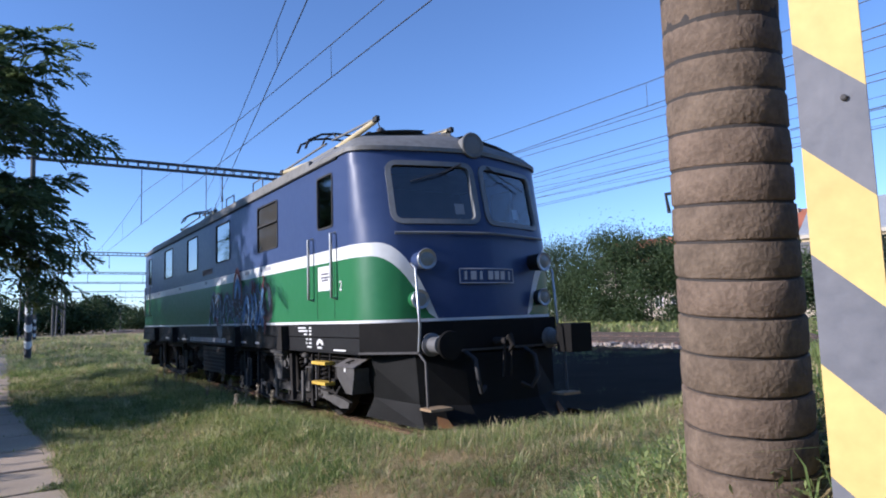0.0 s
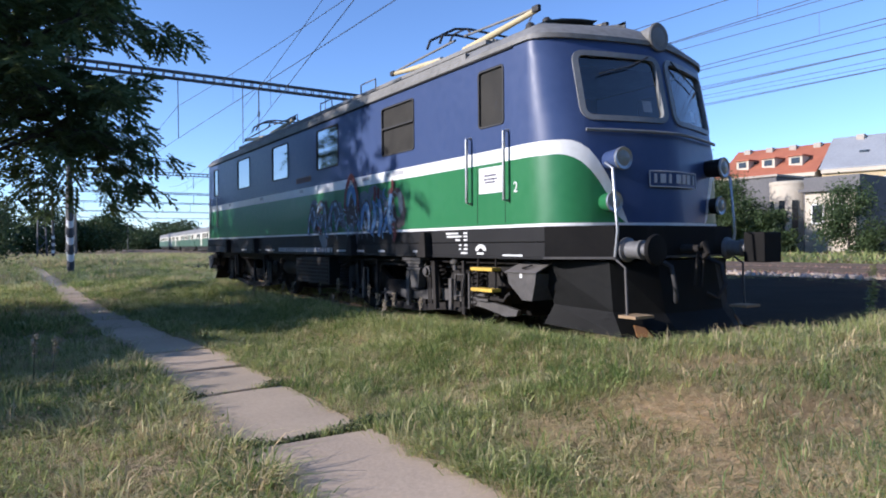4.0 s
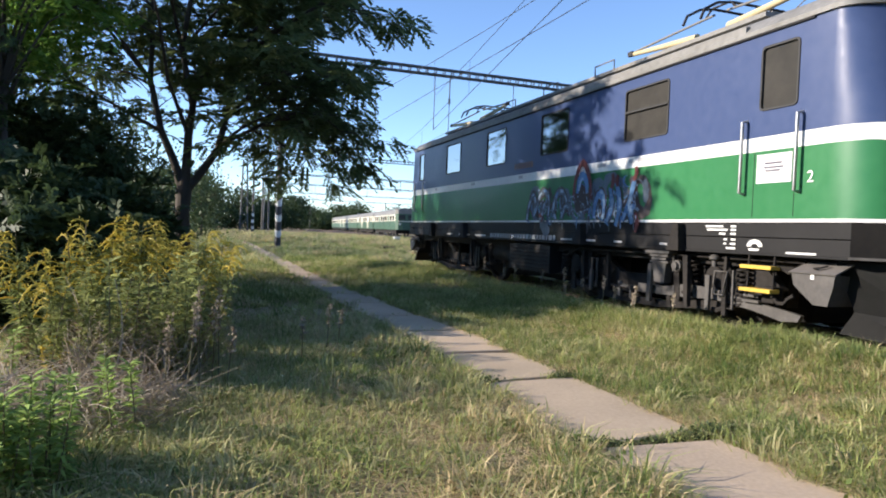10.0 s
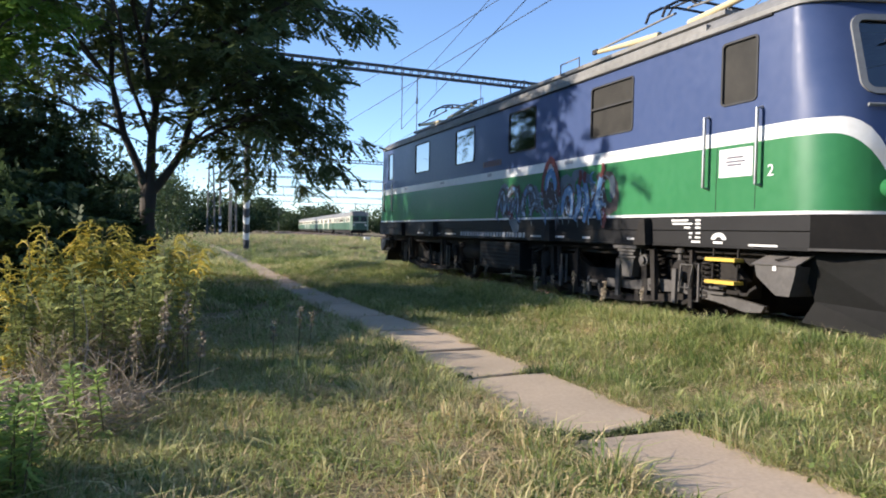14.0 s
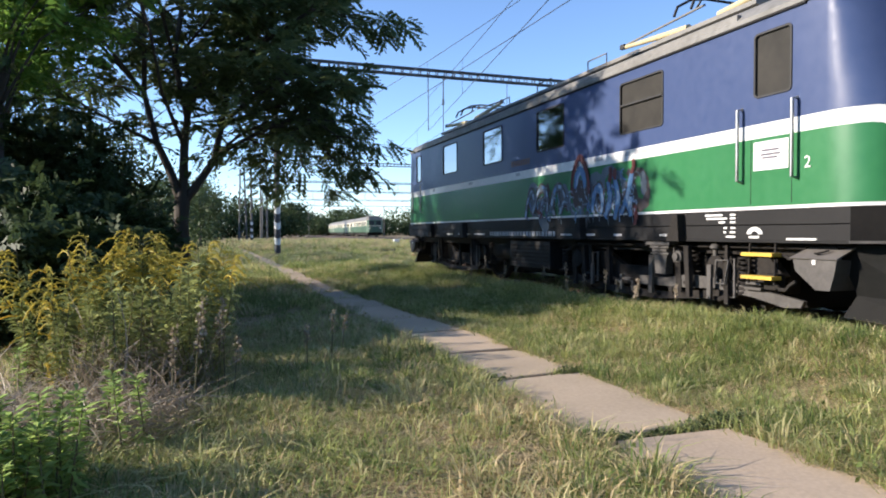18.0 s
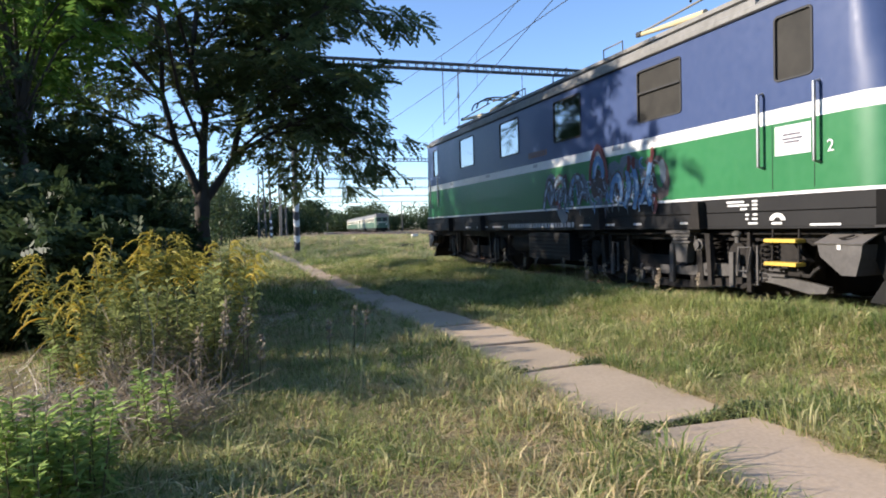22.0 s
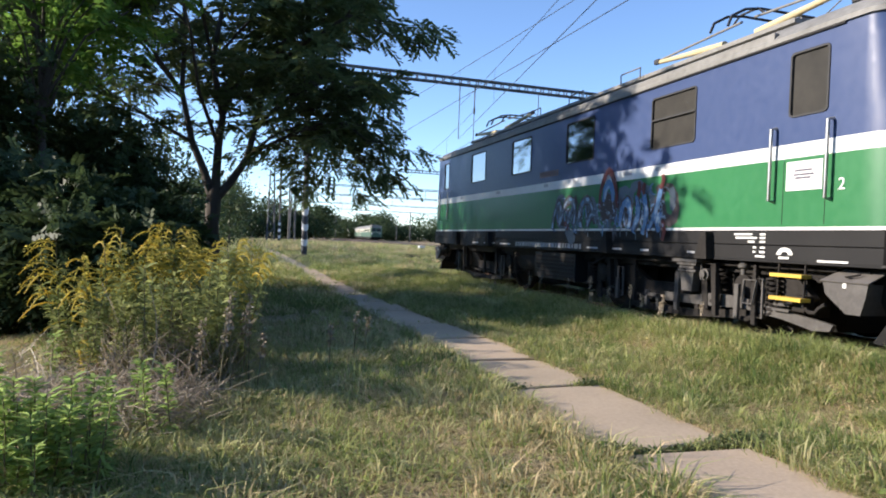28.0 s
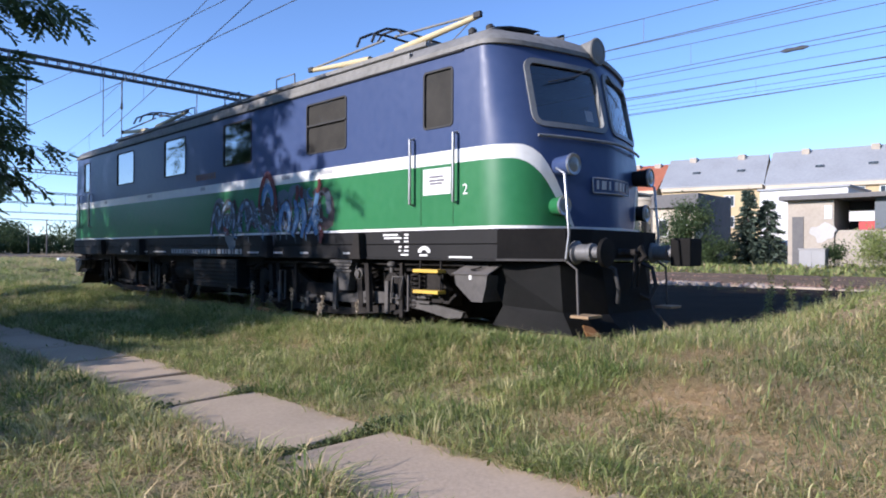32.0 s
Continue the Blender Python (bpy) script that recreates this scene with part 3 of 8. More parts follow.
def loco_roof_gear(top):
    gear = part("roof_walkway", box((-1.0, 1.6, 3.8), (-0.55, 12.7, 3.86), 0.01), ROOFGREY, top, "grey roof walkway boards")
    part("roof_walkway", box((0.55, 1.6, 3.8), (1.0, 12.7, 3.86), 0.01), ROOFGREY, top)
    for s in (-1, 1):
        # black strip paints the shadow gap between body and roof ledge
        part("rain_gutter", box((min(s * 1.44, s * 1.475), 0.5, 3.398), (max(s * 1.44, s * 1.475), LOCO_L - 0.5, 3.418), 0.004), SKIRT, top, "black strip drawn for the shadow gap under the roof edge")
    part("roof_ledge", box((-1.47, 1.4, 3.42), (-1.40, 12.9, 3.56), 0.015), ROOFGREY, top, "pale grey roof edge")
    part("roof_ledge", box((1.40, 1.4, 3.42), (1.47, 12.9, 3.56), 0.015), ROOFGREY, top)
    tan = mat("panto_cream", (0.55, 0.46, 0.27), (0.42, 0.35, 0.2), 0.5, big=3, fine=20, bump=0.05)
    for yc in (2.9, 11.4):
        bm = bmesh.new()
        for x in (-0.62, 0.62):
            tube([(x, yc - 1.0, 3.98), (x, yc + 1.0, 3.98)], 0.035, 8, bm)
        for y in (-1.0, -0.3, 0.3, 1.0):
            tube([(-0.62, yc + y, 3.98), (0.62, yc + y, 3.98)], 0.03, 8, bm)
        base = part("pantograph", bm, ROOFGREY, top, "folded diamond pantograph with cream arms", 50)
        brown = mat("ceramic_brown", (0.1, 0.05, 0.03), (0.14, 0.07, 0.04), 0.25, bump=0)
        for x in (-0.62, 0.62):
            for y in (-0.9, 0.9):
                part("insulator", lathe([(0.05, 0), (0.08, 0.03), (0.05, 0.05), (0.08, 0.08), (0.05, 0.1), (0.06, 0.14)], Matrix.Translation((x, yc + y, 3.83)), 12), brown, base, "", 60)
            for s in (-1, 1):
                part("lower_arm", tube([(x, yc + s * 0.3, 4.02), (x * 0.97, yc + s * 1.85, 4.15)], [0.055, 0.035], 8), tan, base, "cream tapered lower arm", 50)
                part("upper_arm", tube([(x * 0.97, yc + s * 1.85, 4.18), (x * 0.8, yc + s * 0.12, 4.3)], 0.018, 8), ROOFGREY, base, "", 50)
                part("knuckle", box((x - 0.03, yc + s * 1.87 - 0.06, 4.12), (x + 0.03, yc + s * 1.87 + 0.06, 4.2), 0.015), RUBBER, base)
        for s in (-1, 1):
            part("cross_stay", tube([(-0.6, yc + s * 1.85, 4.18), (0.5, yc + s * 0.12, 4.3)], 0.009, 5), ROOFGREY, base, "", 50)
        bm = bmesh.new()
        for y in (-0.17, 0.17):
            tube([(sx * w, yc + y, z) for sx, w, z in ((-1, 0.98, 4.1), (-1, 0.92, 4.24), (-1, 0.7, 4.36), (-1, 0.45, 4.4), (1, 0.45, 4.4), (1, 0.7, 4.36), (1, 0.92, 4.24), (1, 0.98, 4.1))], 0.02, 6, bm)
        for x in (-0.5, 0.5):
            tube([(x, yc - 0.3, 4.29), (x, yc - 0.17, 4.4), (x, yc + 0.17, 4.4), (x, yc + 0.3, 4.29)], 0.016, 6, bm)
        part("collector_head", bm, RUBBER, base, "dark bowed collector strips", 50)
        part("spring_drum", lathe([(0.03, -0.45), (0.11, -0.4), (0.11, 0.4), (0.03, 0.45)], Matrix.Translation((0, yc - 0.55, 4.04)) @ pose(0, 0, 0, 0, 90, 0), 14), tan, base, "", 40)
    for y in (4.6, 6.4, 8.2):
        bm = tube([(-1.05, y, 3.8), (-1.05, y, 3.98), (-1.05, y + 0.55, 3.98), (-1.05, y + 0.55, 3.8)], 0.012, 6)
        part("roof_rail", bm, ROOFGREY, top, "", 50)
    bm = tube([(0.1, 3.9, 4.12), (0.1, 9.6, 4.12)], 0.018, 6)
    bus = part("roof_busbar", bm, RUBBER, top)
    for y in (4.2, 6.2, 8.2, 9.4):
        part("insulator", lathe([(0.05, 0), (0.08, 0.05), (0.05, 0.1), (0.08, 0.15), (0.05, 0.2), (0.04, 0.28)], Matrix.Translation((0.1, y, 3.84)), 10), MATS["ceramic_brown"], bus, "", 60)
    for x, y in ((-0.75, 1.0), (-0.7, 0.75)):
        part("horn", lathe([(0.03, 0), (0.03, 0.06), (0.055, 0.07), (0.06, 0.12), (0.03, 0.15)], Matrix.Translation((x, y, 3.8)), 12), RUBBER, top, "small black roof fitting", 60)


def lamp(parent, name, at, aim, r, deep, material, label, lens=None, rim=None):
    m = Matrix.Translation(at) @ Vector(aim).to_track_quat("Z", "Y").to_matrix().to_4x4()
    ob = part(name, lathe([(r * 0.55, -deep), (r * 0.85, -deep * 0.75), (r * 0.97, -deep * 0.2), (r * 1.03, -0.03), (r * 1.05, 0.0), (r * 0.96, 0.004), (r * 0.9, -0.01), (r * 0.4, -0.012)], m, 24), material, parent, label, 40)
    part("lens", lathe([(r * 0.86, -0.004), (r * 0.6, 0.01), (r * 0.2, 0.016), (r * 0.02, 0.017)], m, 24), lens or mat("lamp_lens", (0.2, 0.21, 0.2), (0.3, 0.31, 0.29), 0.2, big=3, fine=40, bump=0.1, spec=0.4), ob, "", 60)
    part("rim", lathe([(r * 0.86, -0.01), (r * 1.06, -0.012), (r * 1.08, 0.0), (r * 1.0, 0.012), (r * 0.86, 0.004)], m, 24), rim or CHROME, ob, "", 40)
    return ob


def loco_front(top):
    for end, sg, y0 in (("f", -1, 0.0), ("b", 1, LOCO_L)):
        def Y(y):
            return y if end == "f" else LOCO_L - y
        lamp(top, "headlight", (0, Y(-0.36), 3.53), (0, sg, 0.02), 0.155, 0.28, ROOFGREY, "round grey roof headlight", mat("lamp_cover", (0.16, 0.16, 0.155), (0.2, 0.2, 0.19), 0.6, big=3, fine=30, bump=0.05), ROOFGREY)
        for x in (-0.88, 0.88):
            # right-hand housings are black: their shade is put into the colour
            lamp(top, "headlight", (x, Y(-0.60), 2.06), (x * 0.12, sg, 0), 0.115, 0.3, BLUE if x < 0 else SKIRT, "round bright-rimmed headlight, housing blue on the left, shade-black on the right")
            lamp(top, "tail_light", (x * 1.06, Y(-0.52), 1.61), (x * 0.12, sg, 0), 0.105, 0.2, GREEN if x < 0 else SKIRT, "round tail light, housing green on the left, shade-black on the right")
            bm = tube([(x * 1.165, Y(-0.6), 1.0), (x * 1.165, Y(-0.64), 1.3), (x * 1.165, Y(-0.58), 1.95), (x * 1.14, Y(-0.46), 2.02)], 0.016, 8)
            part("handrail", bm, CHROME, top, "thin vertical grab rail", 50)
            part("handrail", tube([(x * 1.165, Y(-0.62), 1.0), (x * 1.165, Y(-0.74), 0.92), (x * 1.165, Y(-0.76), 0.42)], 0.014, 8), STEEL, top, "", 50)
            # buffer; the head's black holds grease and the shade on its face
            m = Matrix.Translation((x * 0.995, Y(-0.62), 1.1)) @ Vector((0, sg, 0)).to_track_quat("Z", "Y").to_matrix().to_4x4()
            b = part("buffer", lathe([(0.13, 0), (0.13, 0.03), (0.09, 0.05), (0.09, 0.18), (0.1, 0.19), (0.1, 0.23), (0.065, 0.24), (0.065, 0.36)], m, 20), mat("buffer_steel", (0.1, 0.1, 0.1), (0.17, 0.168, 0.165), 0.55, 0.2, big=4, fine=20, bump=0.1), top, "steel buffer with round head", 35)
            if x > 0:
                part("buffer_head", box((x * 0.995 - 0.17, min(Y(-0.95), Y(-1.2)), 0.94), (x * 0.995 + 0.17, max(Y(-0.95), Y(-1.2)), 1.28), 0.02), mat("grease_shade_black", (0.006, 0.006, 0.006), (0.013, 0.012, 0.011), 0.75, big=3, fine=20, bump=0.1, spec=0.12), b, "square black buffer block")
            else:
                part("buffer_head", lathe([(0.07, 0.34), (0.15, 0.355), (0.16, 0.375), (0.15, 0.4), (0.07, 0.41)], m, 24), mat("grease_shade_black", (0.006, 0.006, 0.006), (0.013, 0.012, 0.011), 0.75, big=3, fine=20, bump=0.1, spec=0.12), b, "", 35)
            part("air_hose", tube([(x * 0.5, Y(-0.66), 1.0), (x * 0.5, Y(-0.85), 0.92), (x * 0.5, Y(-0.9), 0.7), (x * 0.42, Y(-0.85), 0.55), (x * 0.3, Y(-0.78), 0.6)], 0.025, 8), RUBBER, top, "", 50)
        # bar under the windscreens
        pts = [skin((end, front_turn(x)), 2.385) + Vector((0, sg * 0.05, 0)) for x in [-1.12 + 2.24 * k / 14 for k in range(15)]]
        part("front_rail", tube(pts, 0.018, 6), BLUE if end == "b" else GASKET, top, "slim rail under the windscreens", 50)
        # number plate, its digits as bars
        def place(u, v, out):
            return skin((end, front_turn(u)), v) + Vector((0, sg * out, 0))
        plate = part("number_plate", sheet(place, -0.4, 0.4, 1.785, 1.965, 0.012, 8, 1), BLUE, top, "raised number plate with pale digits")
        fr = bmesh.new()
        for z in (1.79, 1.96):
            tube([place(-0.4 + 0.8 * k / 6, z, 0.016) for k in range(7)], 0.007, 5, fr)
        for x in (-0.4, 0.4):
            tube([place(x, 1.79, 0.016), place(x, 1.96, 0.016)], 0.007, 5, fr)
        part("plate_edge", fr, mat("faded_plate", (0.5, 0.5, 0.52), (0.38, 0.38, 0.4), 0.6, bump=0), plate)
        for k, x in enumerate((-0.33, -0.23, -0.13, 0.0, 0.1, 0.2, 0.32)):
            w = 0.014 if k in (0, 2, 6) else 0.034
            b = bmesh.new()
            for z0, z1 in ((1.83, 1.93),):
                q = [place(x - w, z0, 0.012), place(x + w, z0, 0.012), place(x + w, z0, 0.024), place(x - w, z0, 0.024)]
                lowv = [b.verts.new(v) for v in q]
                upv = [b.verts.new(v + Vector((0, 0, z1 - z0))) for v in q]
                for i in range(4):
                    b.faces.new((lowv[i], lowv[(i + 1) % 4], upv[(i + 1) % 4], upv[i]))
                b.faces.new(lowv[::-1]), b.faces.new(upv)
            part("digit_bar", b, MATS["faded_plate"], plate)
        # frame end, buffer beam, plough, coupling
        out = [(-1.45, Y(0.0)), (-1.03, Y(-0.6)), (-0.6, Y(-0.66)), (0.6, Y(-0.66)), (1.03, Y(-0.6)), (1.45, Y(0.0))]
        part("buffer_beam", prism(out, 2, 1.03, 1.358), MATS["grease_shade_black"], top, "black angled end beam")
        part("beam_flange", prism([(x * 1.012, Y(-0.0) + (y - Y(0)) * 1.03) for x, y in out], 2, 1.005, 1.03), STEEL, top)
        bm = bmesh.new()
        A = [(-1.32, 0.25, 0.98), (-1.02, -0.52, 0.98), (-0.5, -0.72, 0.98), (0.5, -0.72, 0.98), (1.02, -0.52, 0.98), (1.32, 0.25, 0.98)]
        B = [(-1.22, 0.1, 0.5), (-1.0, -0.55, 0.45), (-0.5, -0.82, 0.42), (0.5, -0.82, 0.42), (1.0, -0.55, 0.45), (1.22, 0.1, 0.5)]
        C = [(-1.28, 0.2, 0.28), (-1.05, -0.72, 0.2), (-0.5, -1.02, 0.18), (0.5, -1.02, 0.18), (1.05, -0.72, 0.2), (1.28, 0.2, 0.28)]
        rows = [[bm.verts.new((x, Y(y), z)) for x, y, z in r] for r in (A, B, C)]
        for p, q in zip(rows, rows[1:]):
            for i in range(5):
                bm.faces.new((p[i], p[i + 1], q[i + 1], q[i]))
        bmesh.ops.solidify(bm, geom=bm.faces[:], thickness=0.02)
        part("plough", bm, mat("plough_paint", (0.008, 0.009, 0.008), (0.018, 0.018, 0.017), 0.65, big=2, fine=16, bump=0.1, spec=0.25), top, "dark steel rail guard")
        part("coupling_hook", tube([(0, Y(-0.66), 1.1), (0, Y(-0.86), 1.1), (0, Y(-0.94), 1.16), (0, Y(-0.98), 1.06), (0, Y(-0.9), 0.98)], [0.05, 0.045, 0.04, 0.03, 0.015], 8), SHADED_GRIME, top, "", 50)
        part("screw_link", tube([(-0.05, Y(-0.9), 1.08), (-0.06, Y(-0.86), 0.7), (0.06, Y(-0.86), 0.7), (0.05, Y(-0.9), 1.08)], 0.018, 6), SHADED_GRIME, top, "", 50)
        for x in (-0.95, 0.95):
            part("shunter_step", box((x - 0.14, min(Y(-0.92), Y(-0.7)), 0.41), (x + 0.14, max(Y(-0.92), Y(-0.7)), 0.44), 0.006), mat("worn_wood", (0.34, 0.24, 0.13), (0.24, 0.16, 0.09), 0.8, big=2, fine=20, stretch=(6, 1, 1)), top, "worn wooden shunter's step")
            g = 1 if x > 0 else -1
            c1, c2, b1, b2 = (Vector((g * px, Y(py), pz)) for px, py, pz in ((1.05, -0.725, 0.2), (0.5, -1.025, 0.18), (1.0, -0.555, 0.45), (0.5, -0.825, 0.42)))
            q = [c1.lerp(c2, u).lerp(b1.lerp(b2, u), v) for u, v in ((0.24, 0.05), (0.52, 0.03), (0.44, 0.42), (0.27, 0.5))]
            part("rust_patch", slab(*q, Vector((g * 0.3, sg, 0.5)), 0.012), mat("orange_rust", (0.26, 0.12, 0.03), (0.12, 0.065, 0.035), 0.85, big=6, fine=30, bump=0.2), top, "rusty orange guard iron")


def text_bar(top, y0, y1, z0, z1, m, name="lettering_bar", side=-1, out=0.004):
    part(name, box((side * HALF - out, y0, z0), (side * HALF + out, y1, z1)), m, top)


def plate(side, z0, z1, out=0.0):
    a, b = sorted((side * (HALF - 0.05), side * (HALF + out)))
    return box((a, 0.0, z0), (b, LOCO_L, z1), 0.004)


def loco_side(top):
    for side in (-1, 1):
        for end in (0, 1):
            def Y(y):
                return y if not end else LOCO_L - y
            for y in (1.33, 0.6):
                x = side * (HALF + 0.07)
                bm = tube([(side * HALF, Y(y), 2.48), (x, Y(y), 2.47), (x, Y(y), 1.68), (side * HALF, Y(y), 1.67)], 0.02, 8)
                part("grab_rail", bm, CHROME, top, "tall bright grab rail beside the cab door", 50)
            for a in (0.66, 1.2):
                part("door_seam", box((side * HALF - 0.003, Y(a) - 0.003, 1.42), (side * HALF + 0.003, Y(a) + 0.003, 2.12)), SKIRT, top)
            if not end:
                part("door_notice", box((side * HALF - 0.006, min(Y(0.7), Y(1.16)), 1.78), (side * HALF + 0.006, max(Y(0.7), Y(1.16)), 2.09)), WHITE, top, "white notice on the cab door")
            if side < 0 and not end:
                ink = mat("print_ink", (0.08, 0.08, 0.1), (0.14, 0.13, 0.16), 0.7, bump=0)
                for z, a, b in ((1.98, 0.82, 1.05), (1.935, 0.8, 1.06), (1.9, 0.84, 1.04)):
                    text_bar(top, a, b, z, z + 0.022, ink, out=0.009)
            # steps and sand box
            for z in (0.87, 0.62):
                part("cab_step", box((side * 1.38, min(Y(0.84), Y(1.27)), z - 0.02), (side * 1.52, max(Y(0.84), Y(1.27)), z + 0.02), 0.008) if side > 0 else box((-1.52, min(Y(0.84), Y(1.27)), z - 0.02), (-1.38, max(Y(0.84), Y(1.27)), z + 0.02), 0.008), YELLOW if not end else SHADED_GRIME, top, "cab step" if end else "yellow-edged cab step")
            for y in (0.88, 1.23):
                part("step_hanger", tube([(side * 1.42, Y(y), 1.03), (side * 1.44, Y(y), 0.55)], 0.015, 6), SHADED_GRIME, top, "", 50)
            outl = [(Y(0.13), 0.84), (Y(0.63), 0.84), (Y(0.6), 0.72), (Y(0.36), 0.54), (Y(0.2), 0.54), (Y(0.15), 0.72)]
            sb = part("sand_box", prism(outl, 0, side * 1.12, side * 1.46), STEEL, top, "grey tapered sand box with sloping lid")
            lid = mat("lid_grey", (0.085, 0.078, 0.072), (0.14, 0.13, 0.12), 0.6, big=3, fine=20)
            q = [Vector((side * px, Y(py), pz)) for px, py, pz in ((1.475, 0.11, 0.84), (1.475, 0.65, 0.84), (1.24, 0.6, 0.955), (1.24, 0.09, 0.955))]
            part("lid", slab(*q, Vector((side, 0, 1.5)), 0.014), lid, sb)
            part("lid_handle", tube([Vector((side * px, Y(py), pz)) for px, py, pz in ((1.4, 0.42, 0.9), (1.45, 0.36, 0.9), (1.43, 0.3, 0.915), (1.38, 0.28, 0.93))], 0.011, 5), SHADED_GRIME, sb, "", 50)
            part("sticker", box((side * 1.46 - 0.004, min(Y(0.36), Y(0.4)), 0.79), (side * 1.46 + 0.004, max(Y(0.36), Y(0.4)), 0.84)), WHITE, sb)
        # frame skirt of two plates, with seam
        part("skirt", plate(side, 1.195, 1.358), SKIRT, top, "black upper frame skirt")
        part("skirt", plate(side, 1.02, 1.185), SKIRT, top, "black lower frame skirt")
        part("skirt_flange", plate(side, 1.0, 1.018, 0.008), SKIRT, top)
        for y in (2.3, 4.6, 9.7, 12.0):
            part("spring_bracket", prism([(y + 0.18, 1.0), (y - 0.05, 1.0), (y - 0.02, 1.34), (y + 0.06, 1.34)], 0, side * 1.44, side * 1.56), SHADED_GRIME, top, "dark gusset bracket")
    # lettering on the skirt, too small to read: bars
    for z, rows in ((1.3, ((1.62, 1.9), (1.42, 1.5))), (1.26, ((1.55, 1.88), (1.42, 1.5))), (1.215, ((1.58, 1.68), (1.42, 1.5))), (1.15, ((1.42, 1.49), (1.55, 1.6))), (1.1, ((1.42, 1.5), (1.56, 1.6))), (1.05, ((1.42, 1.56),))):
        for a, b in rows:
            text_bar(top, a, b, z, z + 0.022, WHITE)
    text_bar(top, 0.36, 0.72, 1.03, 1.05, WHITE)
    bm = bmesh.new()
    own = [(1.14 + 0.11 * math.cos(radians(k)), 1.09 + 0.08 * math.sin(radians(k))) for k in range(0, 181, 20)] + [(1.14 + 0.05 * math.cos(radians(k)), 1.09 + 0.035 * math.sin(radians(k))) for k in range(180, -1, -30)]
    prism(own, 0, -HALF - 0.004, -HALF + 0.002, bm)
    part("emblem", bm, WHITE, top, "small white arched emblem")
    text_bar(top, 1.08, 1.22, 1.045, 1.07, WHITE)
    rng = random.Random(8)
    y = 5.55
    while y < 8.3:
        w = rng.uniform(0.05, 0.13)
        text_bar(top, y, y + w, 1.045, 1.13, mat("faded_white", (0.42, 0.42, 0.42), (0.3, 0.3, 0.3), 0.7, big=6, fine=30))
        y += w + 0.04
    for a, b in ((3.6, 3.8), (4.3, 4.55), (5.0, 5.35), (8.6, 9.2), (2.6, 2.75), (9.5, 10.2), (10.6, 11.0)):
        text_bar(top, a, b, 1.06, 1.09, MATS["faded_white"])
    y = 6.5
    while y < 7.2:
        text_bar(top, y, y + 0.07, 2.39, 2.5, mat("faded_bronze", (0.2, 0.11, 0.08), (0.14, 0.08, 0.07), 0.6, bump=0))
        y += 0.1
    for y in (3.0, 3.4, 4.1, 6.9, 9.3, 11.9):
        text_bar(top, y, y + rng.uniform(0.1, 0.3), 2.2, 2.26, MATS["faded_white"])
    # the end mark, a readable 2
    txt = bpy.data.curves.new("numeral", "FONT")
    txt.body, txt.size, txt.extrude, txt.align_x = "2", 0.17, 0.003, "CENTER"
    txt.materials.append(WHITE)
    ob = new("numeral", txt)
    ob.parent, ob.matrix_parent_inverse = top, WORLD_OF[top.name].inverted()
    ob.matrix_basis = Matrix.Translation((-HALF - 0.004, 0.47, 1.76)) @ pose(0, 0, 0, 90, 0, -90)
    graffiti(top)


